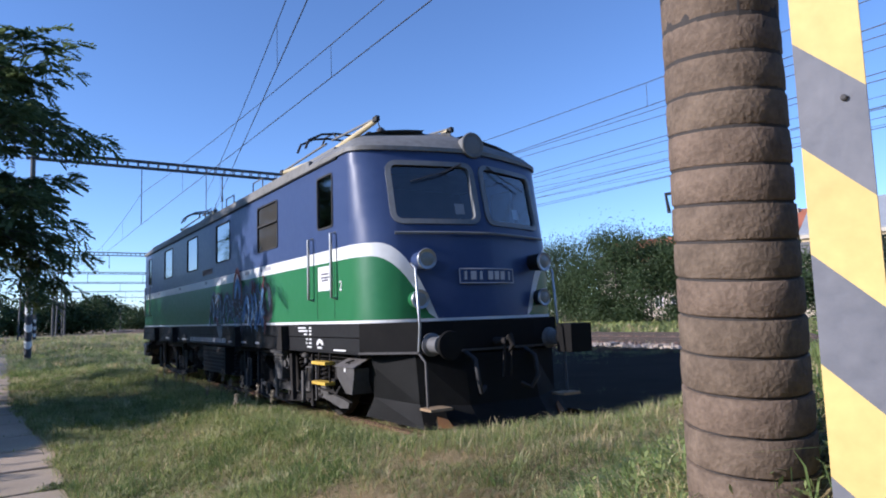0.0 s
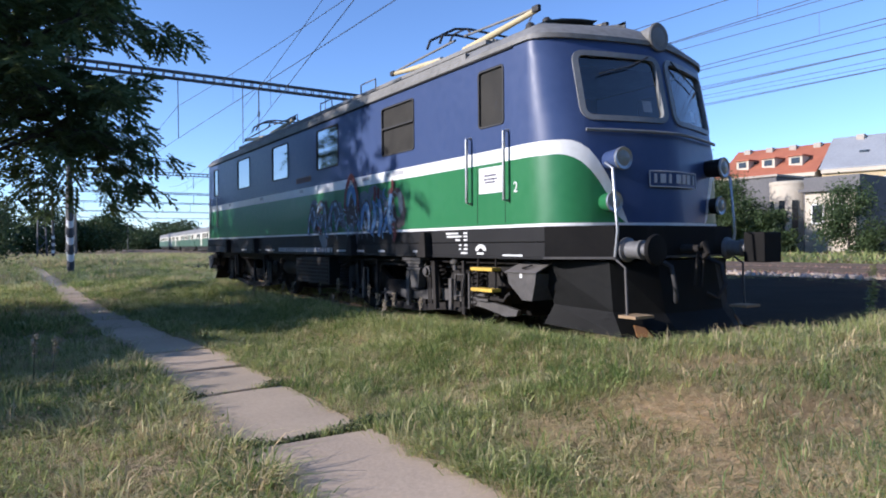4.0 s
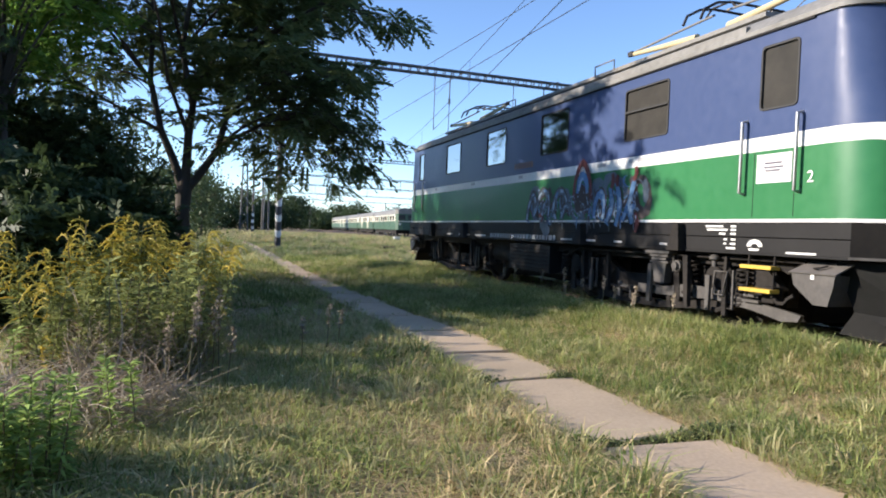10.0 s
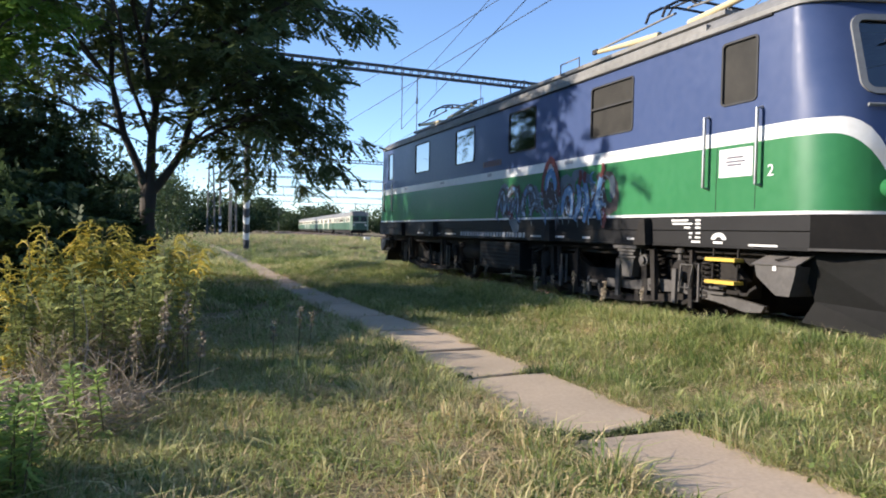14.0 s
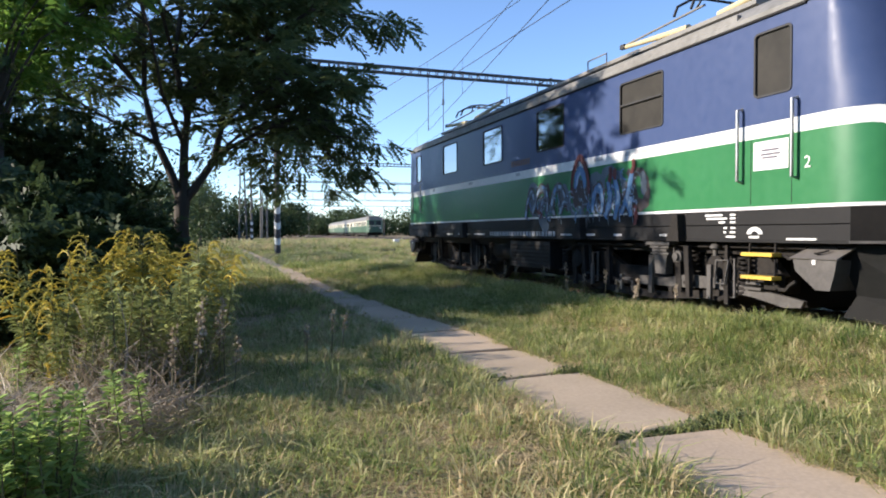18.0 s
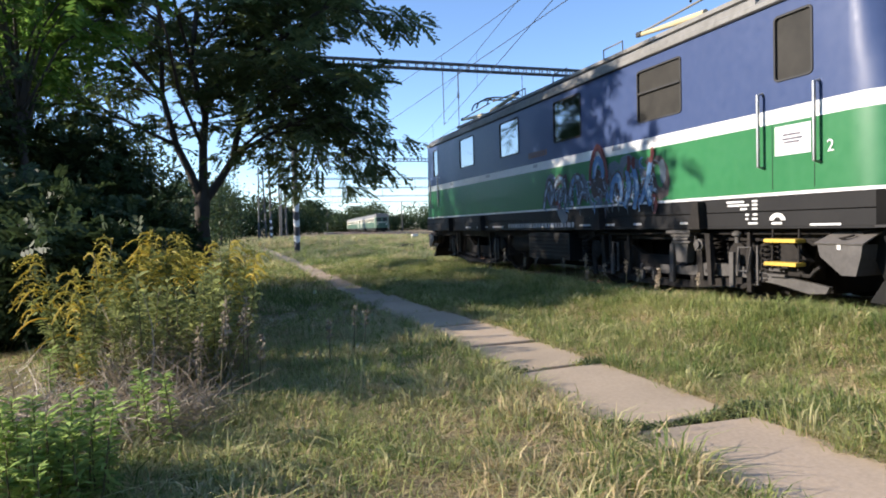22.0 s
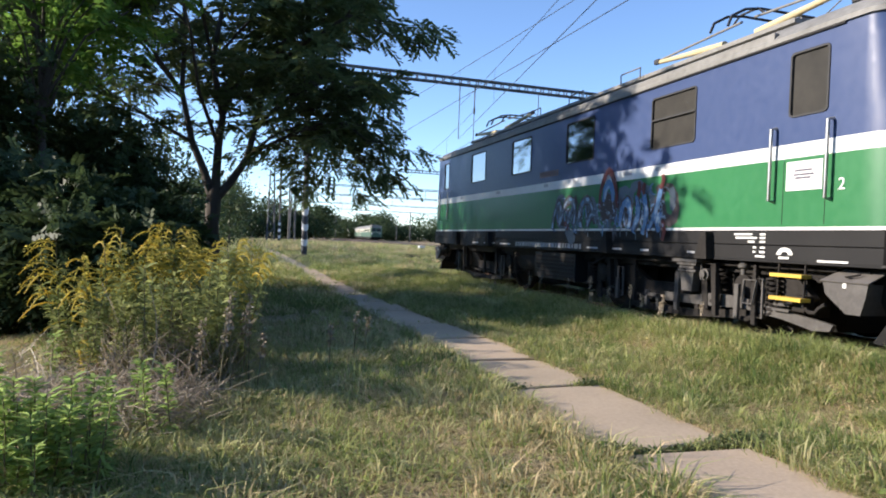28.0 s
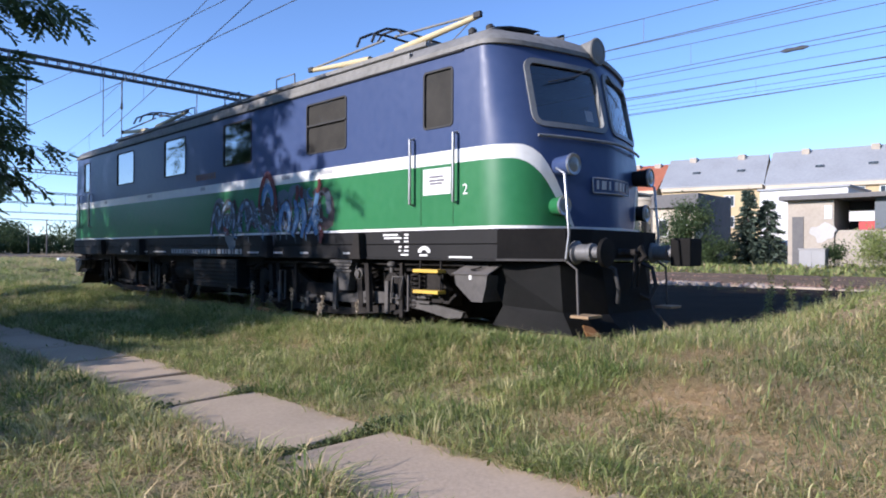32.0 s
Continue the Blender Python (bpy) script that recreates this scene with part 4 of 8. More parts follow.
def graffiti(top):
    """Sprayed letters: thin curved strokes of paint on the lower side, in several colours."""
    rng = random.Random(21)
    cols = [mat("spray_" + n, a, b, 0.55, big=7, fine=40, bump=0.02, mix=0.5) for n, a, b in (
        ("blue", (0.07, 0.16, 0.32), (0.13, 0.26, 0.42)), ("pale", (0.36, 0.46, 0.56), (0.22, 0.33, 0.46)), ("red", (0.15, 0.035, 0.03), (0.09, 0.03, 0.035)),
        ("brown", (0.075, 0.05, 0.045), (0.05, 0.045, 0.05)), ("grey", (0.13, 0.16, 0.19), (0.08, 0.11, 0.14)))]

    def stroke(pts, w, m, k):
        x = -HALF - 0.002 - 0.0012 * k
        bm = bmesh.new()
        prev = None
        for i, (y, z) in enumerate(pts):
            a, b = pts[max(i - 1, 0)], pts[min(i + 1, len(pts) - 1)]
            t = Vector((b[0] - a[0], b[1] - a[1])).normalized()
            nrm = Vector((-t.y, t.x)) * w * (0.55 + 0.45 * math.sin(math.pi * (i + 0.5) / len(pts))) * rng.uniform(0.8, 1.2)
            cur = [bm.verts.new((x, y + nrm.x, z + nrm.y)), bm.verts.new((x, y - nrm.x, z - nrm.y))]
            if prev:
                bm.faces.new((prev[0], cur[0], cur[1], prev[1]))
            prev = cur
        part("graffiti_stroke", bm, m, top, "")

    def arc(y, z, ry, rz, a, b, n=12, lean=0.0):
        return [(y + ry * math.cos(radians(a + (b - a) * i / n)) + lean * rz * math.sin(radians(a + (b - a) * i / n)), z + rz * math.sin(radians(a + (b - a) * i / n))) for i in range(n + 1)]
    k = 0
    for i in range(26):                                   # dark and grey sprayed ground
        y, z = 3.25 + 3.1 * i / 26 + rng.uniform(-0.1, 0.1), rng.uniform(1.45, 1.85)
        stroke(arc(y, z, rng.uniform(0.1, 0.2), rng.uniform(0.15, 0.35), rng.uniform(0, 360), rng.uniform(0, 360) + 150, 9, 0.2), rng.uniform(0.05, 0.1), cols[4 if i % 3 else 3], k % 6)
        k += 1
    for i in range(70):                                   # loose strokes behind the letters
        y, z = 3.2 + 3.4 * rng.random(), max(rng.gauss(1.6, 0.16), 1.45)
        a0 = rng.choice((60, 80, 240, 260)) + rng.uniform(-25, 25)
        stroke(arc(y, z, rng.uniform(0.03, 0.13), rng.uniform(0.05, 0.22), a0, a0 + rng.uniform(90, 200), 9, 0.25), rng.uniform(0.006, 0.02), rng.choices(cols, (5, 2, 1.5, 3, 3))[0], 6 + k % 6)
        k += 1

    def curve(pts, n=6):
        """A smooth line through points given from the word's left end."""
        out = []
        for i in range(len(pts) - 1):
            p = [pts[max(0, min(len(pts) - 1, i + d))] for d in (-1, 0, 1, 2)]
            for j in range(n):
                t = j / n
                out.append([0.5 * (2 * p[1][c] + (p[2][c] - p[0][c]) * t + (2 * p[0][c] - 5 * p[1][c] + 4 * p[2][c] - p[3][c]) * t * t + (3 * p[1][c] - p[0][c] - 3 * p[2][c] + p[3][c]) * t ** 3) for c in (0, 1)])
        out.append(list(pts[-1]))
        return [(6.65 - u, z) for u, z in out]
    shapes = ([(0.02, 1.38), (0.1, 1.66), (0.26, 1.86), (0.34, 1.7), (0.3, 1.42)], [(0.36, 1.5), (0.5, 1.82), (0.72, 1.9), (0.86, 1.72), (0.84, 1.44)],
              [(0.6, 1.4), (0.66, 1.62), (0.76, 1.7)], [(1.12, 1.4), (1.02, 1.6), (1.14, 1.84), (1.34, 1.86), (1.48, 1.66)], [(1.3, 1.42), (1.4, 1.6), (1.6, 1.64)],
              [(2.3, 1.42), (2.36, 1.7), (2.5, 1.8), (2.58, 1.56), (2.54, 1.38)], [(2.66, 1.36), (2.78, 1.6), (2.72, 1.88)], [(2.9, 1.3), (2.98, 1.6), (2.9, 1.9)], [(3.06, 1.38), (3.2, 1.62), (3.32, 1.96)], [(3.3, 1.34), (3.24, 1.5), (3.34, 1.6)])
    for i, pts in enumerate(shapes):                      # dark outline, grey-blue body, broken pale highlights
        line = curve(pts)
        stroke(line, 0.085, cols[3], 12 + i % 3)
        stroke(line, 0.055, cols[4] if i < 5 else cols[0], 15 + i % 3)
        for j in range(0, len(line) - 4, 5):
            stroke([(y - 0.015, z + 0.01) for y, z in line[j:j + 4]], rng.uniform(0.012, 0.03), cols[rng.choice((0, 1, 1))], 18 + i % 2)
    stroke(curve([(1.72, 1.62), (1.95, 1.74), (2.2, 1.62)]), 0.2, cols[3], 12)
    for pts in ([(2.76, 1.86), (2.8, 1.97), (2.78, 2.08)], [(3.3, 1.94), (3.36, 2.05), (3.34, 2.14)], [(2.92, 1.88), (2.9, 1.98), (2.93, 2.05)], [(0.5, 1.5), (0.62, 1.44), (0.66, 1.38)], [(3.36, 1.5), (3.42, 1.36), (3.38, 1.22)]):
        stroke(curve(pts), 0.045, cols[2], 20)
    for i in range(12):                                   # drips over the skirt line
        y = rng.uniform(3.2, 6.0)
        stroke([(y, 1.45), (y + 0.01, 1.36), (y, rng.uniform(1.22, 1.34))], rng.uniform(0.008, 0.018), cols[rng.choice((0, 1, 4, 4))], 21 + i % 3)
    stroke(curve([(1.7, 1.72), (1.74, 2.05), (1.95, 2.31), (2.16, 2.05), (2.22, 1.72)]), 0.05, cols[2], 24)
    stroke(curve([(1.82, 1.82), (1.86, 2.02), (1.97, 2.12), (2.08, 1.98), (2.1, 1.82)]), 0.06, cols[0], 25)
    stroke(curve([(1.86, 1.86), (1.9, 2.0), (1.98, 2.06)]), 0.03, cols[1], 26)
    # flecks of pale spray inside the letters
    V, F = [], []
    for i in range(260):
        t = rng.random() ** 1.3
        y, z = 3.2 + 3.0 * t, rng.gauss(1.58, 0.14)
        if not 1.4 < z < 2.0:
            continue
        a, L, w = rng.uniform(0.6, 2.4), rng.uniform(0.012, 0.045), rng.uniform(0.005, 0.013)
        c, d = Vector((-HALF - 0.036 - 0.0004 * (i % 5), y, z)), Vector((0, math.cos(a), math.sin(a)))
        e = Vector((0, -d.z, d.y)) * w
        n = len(V)
        V += [c - d * L, c + e, c + d * L, c - e]
        F.append((n, n + 1, n + 2, n + 3))
    tagged(raw("paint_flecks", V, F, cols[1], top), kind="stuff")


def loco_under(top):
    part("underframe", box((-1.2, 0.4, 0.85), (1.2, LOCO_L - 0.4, 1.35)), SHADED_GRIME, top)
    # black filler boxes added to keep the open underside dark
    for yc in (3.55, 10.75):
        part("traction_motor", box((-0.62, yc - 2.4, 0.22), (0.62, yc + 2.4, 0.9), 0.1), MATS["grease_shade_black"], top)
    part("transformer_case", box((-0.8, 5.9, 0.3), (0.8, 8.4, 0.9), 0.05), MATS["grease_shade_black"], top)
    rng = random.Random(77)
    for s in (-1, 1):
        for y in (1.66, 2.75, 4.2, 5.2, 9.4, 10.6, 12.3):
            x, w, z0, z1 = s * rng.uniform(1.24, 1.36), rng.uniform(0.02, 0.05), rng.uniform(0.22, 0.4), rng.uniform(0.75, 1.0)
            part("brake_hanger", prism([(y - w * 0.6, z1), (y + w * 0.6, z1), (y + w * 1.6, (z0 + z1) / 2), (y + w, z0), (y - w, z0)], 0, x - 0.02, x + 0.02), SHADED_GRIME, top)
        for y in (1.55, 4.4, 9.2, 12.2):
            x = s * 1.33
            part("rigging_loop", tube([(x, y, 0.35), (x, y, 0.8), (x, y + 0.14, 0.8), (x, y + 0.14, 0.35)], 0.018, 6, closed=True), STEEL, top, "", 50)
            part("rigging_lever", tube([(x - s * 0.05, y - 0.1, 0.42), (x - s * 0.05, y + 0.3, 0.3), (x - s * 0.05, y + 0.55, 0.33)], [0.02, 0.035, 0.02], 6), SHADED_GRIME, top, "", 50)
    for yc in (3.55, 10.75):
        bogie_frame = bmesh.new()
        for s in (-1, 1):
            outl = [(yc - 2.5, 0.62), (yc - 2.3, 0.82), (yc - 0.9, 0.82), (yc - 0.5, 0.62), (yc + 0.5, 0.62), (yc + 0.9, 0.82), (yc + 2.3, 0.82), (yc + 2.5, 0.62), (yc + 2.3, 0.5), (yc + 0.9, 0.5), (yc + 0.5, 0.36), (yc - 0.5, 0.36), (yc - 0.9, 0.5), (yc - 2.3, 0.5)]
            prism(outl, 0, s * 1.02, s * 1.12, bogie_frame)
        bogie = part("bogie", bogie_frame, SHADED_GRIME, top, "grimy two-axle bogie")
        for ya in (yc - 1.6, yc + 1.6):
            for s in (-1, 1):
                m = Matrix.Translation((s * 0.72, ya, 0.68)) @ Vector((s, 0, 0)).to_track_quat("Z", "Y").to_matrix().to_4x4()
                part("wheel", lathe([(0.2, -0.02), (0.5, 0.0), (0.56, 0.03), (0.625, 0.03), (0.615, 0.13), (0.52, 0.13), (0.48, 0.08), (0.22, 0.09), (0.18, 0.16)], m, 32), SHADED_GRIME, bogie, "", 35)
                part("axle_box", box((s * 1.0 - 0.14, ya - 0.2, 0.5), (s * 1.0 + 0.24, ya + 0.2, 0.86), 0.03), SHADED_GRIME, bogie)
                m2 = Matrix.Translation((s * 1.2, ya, 0.68)) @ Vector((s, 0, 0)).to_track_quat("Z", "Y").to_matrix().to_4x4()
                part("axle_cap", lathe([(0.15, 0), (0.15, 0.05), (0.1, 0.08), (0.05, 0.085)], m2, 16), SHADED_GRIME, bogie, "", 40)
                for dy in (-0.42, 0.42):
                    pts = [(s * 1.2 + 0.07 * math.cos(a * 0.9), ya + dy + 0.07 * math.sin(a * 0.9), 0.48 + a * 0.0085) for a in range(0, 49)]
                    part("coil_spring", tube(pts, 0.018, 5), SHADED_GRIME, bogie, "", 60)
                    part("spring_seat", box((s * 1.2 - 0.1, ya + dy - 0.1, 0.44), (s * 1.2 + 0.1, ya + dy + 0.1, 0.48), 0.01), SHADED_GRIME, bogie)
                part("brake_shoe", prism([(ya - 0.66, 0.4), (ya - 0.74, 0.4), (ya - 0.76, 0.8), (ya - 0.68, 0.8)], 0, s * 0.7, s * 0.86), SHADED_GRIME, bogie)
                part("brake_hanger", tube([(s * 1.08, ya - 0.76, 0.95), (s * 1.08, ya - 0.8, 0.3)], 0.025, 6), SHADED_GRIME, bogie, "", 50)
        for s in (-1, 1):
            for dy in (-0.55, 0.0, 0.55):
                part("brake_rod", tube([(s * 1.2, yc + dy - 0.4, 0.36), (s * 1.2, yc + dy + 0.35, 0.42)], 0.03, 6), SHADED_GRIME, bogie, "", 50)
            part("equalising_beam", prism([(yc - 1.9, 0.32), (yc - 1.7, 0.42), (yc - 0.6, 0.3), (yc + 0.6, 0.3), (yc + 1.7, 0.42), (yc + 1.9, 0.32), (yc + 1.6, 0.3), (yc + 0.5, 0.2), (yc - 0.5, 0.2), (yc - 1.6, 0.3)], 0, s * 1.16, s * 1.24), SHADED_GRIME, bogie, "dark equalising beam")
            for dy in (-1.15, 1.15):
                part("damper", tube([(s * 1.28, yc + dy, 0.95), (s * 1.28, yc + dy - 0.1, 0.42)], [0.035, 0.05], 8), SHADED_GRIME, bogie, "", 50)
                part("swing_link", prism([(yc + dy + 0.25, 0.95), (yc + dy + 0.15, 0.95), (yc + dy + 0.1, 0.35), (yc + dy + 0.2, 0.35)], 0, s * 1.22, s * 1.3), SHADED_GRIME, bogie)
    # lighter grey puts the sun on the outer fittings into their colour
    gear = mat("lit_gear", (0.05, 0.047, 0.044), (0.1, 0.094, 0.087), 0.7, 0.1, big=5, fine=25, bump=0.2)

    def bar(name, side, outline, x0, x1, m=gear, label=""):
        return part(name, prism(outline, 0, side * x0, side * x1), m, top, label)
    for s in (-1, 1):
        # spring hanger under the bracket: cap plate, stacked collars, tapered barrel, two bolts
        hang = bar("spring_hanger", s, [(2.55, 0.945), (3.04, 0.945), (3.04, 0.985), (2.55, 0.985)], 1.24, 1.46, gear, "grey cast spring hanger")
        for y0, y1, z0, z1 in ((2.6, 2.98, 0.9, 0.935), (2.64, 2.94, 0.855, 0.89), (2.6, 2.97, 0.815, 0.845)):
            part("collar", box((min(s * 1.26, s * 1.43), y0, z0), (max(s * 1.26, s * 1.43), y1, z1), 0.008), gear, hang)
        part("barrel", prism([(2.67, 0.81), (2.94, 0.81), (2.9, 0.56), (2.7, 0.56)], 0, s * 1.28, s * 1.4), gear, hang)
        for y in (2.58, 3.0):
            part("bolt", rod((s * 1.35, y, 0.72), (s * 1.35, y, 1.0), 0.014, n=6), gear, hang)
        bar("strut", s, [(3.0, 0.8), (3.08, 0.8), (3.1, 0.28), (3.02, 0.28)], 1.33, 1.37)
        bar("strut", s, [(2.24, 0.95), (2.33, 0.95), (2.27, 0.3), (2.21, 0.3)], 1.36, 1.42, SHADED_GRIME)
        knob = Matrix.Translation((s * 1.36, 2.45, 0.8)) @ Vector((s, 0, 0)).to_track_quat("Z", "Y").to_matrix().to_4x4()
        part("pivot", lathe([(0.075, 0), (0.075, 0.05), (0.05, 0.055), (0.05, 0.09), (0.02, 0.095)], knob, 12), gear, top, "", 40)
        part("drain_valve", lathe([(0.03, 0), (0.03, 0.07), (0.065, 0.09), (0.065, 0.12), (0.03, 0.15)], Matrix.Translation((s * 1.36, 1.83, 0.83)), 12), gear, top, "", 40)
        part("brake_link", tube([(s * 1.37, 1.8, 0.78), (s * 1.37, 1.6, 0.78), (s * 1.37, 1.66, 0.5), (s * 1.37, 1.82, 0.5)], 0.018, 4, closed=True), gear, top)
        bar("brake_link", s, [(1.86, 0.72), (1.93, 0.72), (1.93, 0.3), (1.87, 0.3)], 1.36, 1.4)
        # side beam of the bogie, lit in stretches between the hangers
        bar("side_beam", s, [(3.4, 0.5), (2.84, 0.5), (2.42, 0.57), (1.92, 0.56), (1.34, 0.47), (0.84, 0.42), (0.64, 0.39), (0.68, 0.32), (0.89, 0.3), (1.3, 0.37), (1.92, 0.43), (2.34, 0.4), (3.4, 0.38)], 1.24, 1.29, gear, "grey bogie side beam")
        part("guard_pipe", tube([(s * 1.36, 0.9, 0.86), (s * 1.37, 0.8, 0.86), (s * 1.38, 0.74, 0.83), (s * 1.38, 0.7, 0.84)], 0.018, 6), SHADED_GRIME, top, "", 50)
        part("guard_pipe", tube([(s * 1.36, 0.94, 0.56), (s * 1.38, 0.86, 0.5), (s * 1.38, 0.78, 0.5), (s * 1.38, 0.74, 0.55), (s * 1.38, 0.66, 0.6)], 0.022, 6), SHADED_GRIME, top, "", 50)
        for k in range(3):
            part("spring_leaf", box((min(s * 1.22, s * 1.34), 1.16, 0.46 + 0.06 * k), (max(s * 1.22, s * 1.34), 1.4 - 0.02 * k, 0.49 + 0.06 * k), 0.006), gear, top)
        part("axle_cover", box((min(s * 1.2, s * 1.34), 0.95, 0.48), (max(s * 1.2, s * 1.34), 1.12, 0.66), 0.02), SHADED_GRIME, top)
        # small posts and pulled-up couplings towards the middle
        for y, z0, z1, w in ((3.72, 0.28, 0.5, 0.03), (3.45, 0.28, 0.46, 0.025), (3.58, 0.42, 0.46, 0.16), (4.5, 0.3, 0.62, 0.03)):
            bar("fitting", s, [(y - w, z0), (y + w, z0), (y + w, z1), (y - w, z1)], 1.34, 1.38)
    for s in (-1, 1):
        case = part("battery_box", box((s * 1.1 - 0.28, 5.85, 0.45), (s * 1.1 + 0.28, 7.5, 0.95), 0.02), SKIRT, top, "slatted dark battery box")
        for k in range(6):
            z = 0.5 + k * 0.07
            part("slat", box((s * 1.38 - 0.012, 5.92, z), (s * 1.38 + 0.012, 7.43, z + 0.035), 0.005), SHADED_GRIME, case)
        part("air_tank", lathe([(0.05, 0), (0.17, 0.05), (0.18, 0.12), (0.18, 0.95), (0.17, 1.02), (0.05, 1.07)], Matrix.Translation((s * 1.05, 7.7, 0.72)) @ Vector((0, 1, 0)).to_track_quat("Z", "Y").to_matrix().to_4x4(), 16), SHADED_GRIME, top, "", 40)
        part("far_step", box((s * 1.3, 13.2, 0.55), (s * 1.5, 13.6, 0.59)) if s > 0 else box((-1.5, 13.2, 0.55), (-1.3, 13.6, 0.59)), SHADED_GRIME, top)
        part("pipe", tube([(s * 1.3, 0.6, 0.95), (s * 1.3, 5.0, 0.93), (s * 1.3, 5.4, 0.8)], 0.02, 6), SHADED_GRIME, top, "", 50)


loco()

# ---- tracks ----
def track(name, line, label, sleepers=True):
    """Ballast, two rails and sleepers along a line of (x, y) points."""
    pts = [Vector((x, y, 0)) for x, y in line]
    bm = bmesh.new()
    prev = None
    for i, p in enumerate(pts):
        d = (pts[min(i + 1, len(pts) - 1)] - pts[max(i - 1, 0)]).normalized()
        n = Vector((d.y, -d.x, 0))
        cur = [bm.verts.new(p + n * o + Vector((0, 0, z))) for o, z in ((-2.3, -0.1), (-1.6, 0.1), (1.6, 0.1), (2.3, -0.1))]
        if prev:
            for k in range(3):
                bm.faces.new((prev[k], prev[k + 1], cur[k + 1], cur[k]))
        prev = cur
    top = tagged(part(name, bm, BALLAST), label, "track", kind="structure")
    for s in (-0.755, 0.755):
        bm = bmesh.new()
        prev = None
        for i, p in enumerate(pts):
            d = (pts[min(i + 1, len(pts) - 1)] - pts[max(i - 1, 0)]).normalized()
            n = Vector((d.y, -d.x, 0))
            cur = [bm.verts.new(p + n * (s + o) + Vector((0, 0, z))) for o, z in ((-0.07, 0.1), (-0.02, 0.14), (-0.036, 0.24), (0.036, 0.24), (0.02, 0.14), (0.07, 0.1))]
            if prev:
                for k in range(5):
                    bm.faces.new((prev[k], prev[k + 1], cur[k + 1], cur[k]))
            prev = cur
        part("rail", bm, mat("dark_rail", (0.05, 0.04, 0.035), (0.09, 0.07, 0.06), 0.55, 0.2, big=3, fine=20), top, "rusty steel rail")
    return top


def tracks():
    bm = bmesh.new()
    for s in (-0.755, 0.755):
        box((s - 0.036, -1.0, -0.06), (s + 0.036, 45, 0.05), 0, bm)
    tagged(part("siding_rails", bm, RUST), "overgrown rusty siding rails in the grass", "track", kind="structure")
    for x in (16.4, 21.0):
        track("track", [(x, y) for y in (-120, -60, -20, 0, 20, 60, 120, 250, 600)], "railway track on brown ballast")
    track("track", [(9.65 + 0.1 * y, y) for y in (30, 70, 120, 200, 400, 600)], "railway track on brown ballast")
    # near-black sheet paints the locomotive's shadow out to the kerb
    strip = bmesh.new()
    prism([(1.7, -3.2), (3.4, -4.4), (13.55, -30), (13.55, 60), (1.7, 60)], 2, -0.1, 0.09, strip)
    tagged(part("cinder_strip", strip, mat("shadow_soil", (0.014, 0.0105, 0.007), (0.034, 0.025, 0.017), 0.95, big=0.9, fine=25, bump=0.8, spec=0.05)), "near-black ground sheet standing in for the locomotive's shadow up to the kerb", "ground", kind="structure")
    edge, rng = bmesh.new(), random.Random(17)
    y = -40.0
    while y < 60:
        L = rng.uniform(0.7, 2.4) if y < 4 else rng.uniform(0.25, 0.9)
        x = 13.6 + rng.uniform(-0.06, 0.06)
        box((0, 0, -0.12), (rng.uniform(0.25, 0.45), L, rng.uniform(0.1, 0.2)), 0.02, edge, Matrix.Translation((x, y, 0)) @ pose(0, 0, 0, rng.uniform(-2, 2), rng.uniform(-4, 4), rng.uniform(-4, 4) if y < 4 else rng.uniform(-18, 18)))
        y += L + (rng.uniform(0.02, 0.12) if y < 4 else rng.uniform(0.05, 0.6))
    tagged(part("kerb_edge", edge, mat("pale_kerb", (0.48, 0.39, 0.31), (0.3, 0.235, 0.185), 0.9, big=3, fine=9, bump=0.4)), "pale concrete edge slabs beside the track", "kerb", kind="structure")


def stones():
    """Loose stones: brown ballast on the track beds and pale rubble along the broken edge slabs."""
    rng = np.random.default_rng(19)
    for x0, x1, y0, y1, z, n, size, m, label in ((14.1, 23.2, -16, 40, 0.1, 9000, 0.075, mat("ballast_stone", (0.14, 0.085, 0.06), (0.24, 0.16, 0.12), 0.9, big=3, fine=20, spread=0.35), "loose brown ballast stones"),
                                                (13.0, 14.3, 2, 40, 0.09, 900, 0.1, mat("rubble_stone", (0.45, 0.38, 0.31), (0.28, 0.23, 0.19), 0.9, big=3, fine=20, spread=0.25), "pale concrete rubble")):
        c = np.column_stack([rng.uniform(x0, x1, n), rng.uniform(y0, y1, n), np.full(n, z)])
        r = size * rng.uniform(0.5, 1.5, (n, 1, 1))
        ring = np.array([(1, 0, 0), (0, 1, 0), (-1, 0, 0), (0, -1, 0), (0.1, 0.1, 1), (0, 0, -0.7)], float)
        V = c[:, None] + ring[None] * r * rng.uniform(0.6, 1.2, (n, 6, 3))
        f = np.array([(0, 1, 4), (1, 2, 4), (2, 3, 4), (3, 0, 4), (1, 0, 5), (2, 1, 5), (3, 2, 5), (0, 3, 5)])
        tagged(raw("stones", V.reshape(-1, 3), (np.arange(n)[:, None, None] * 6 + f[None]).reshape(-1, 3), m), label, "stones", kind="stuff")


tracks()
stones()


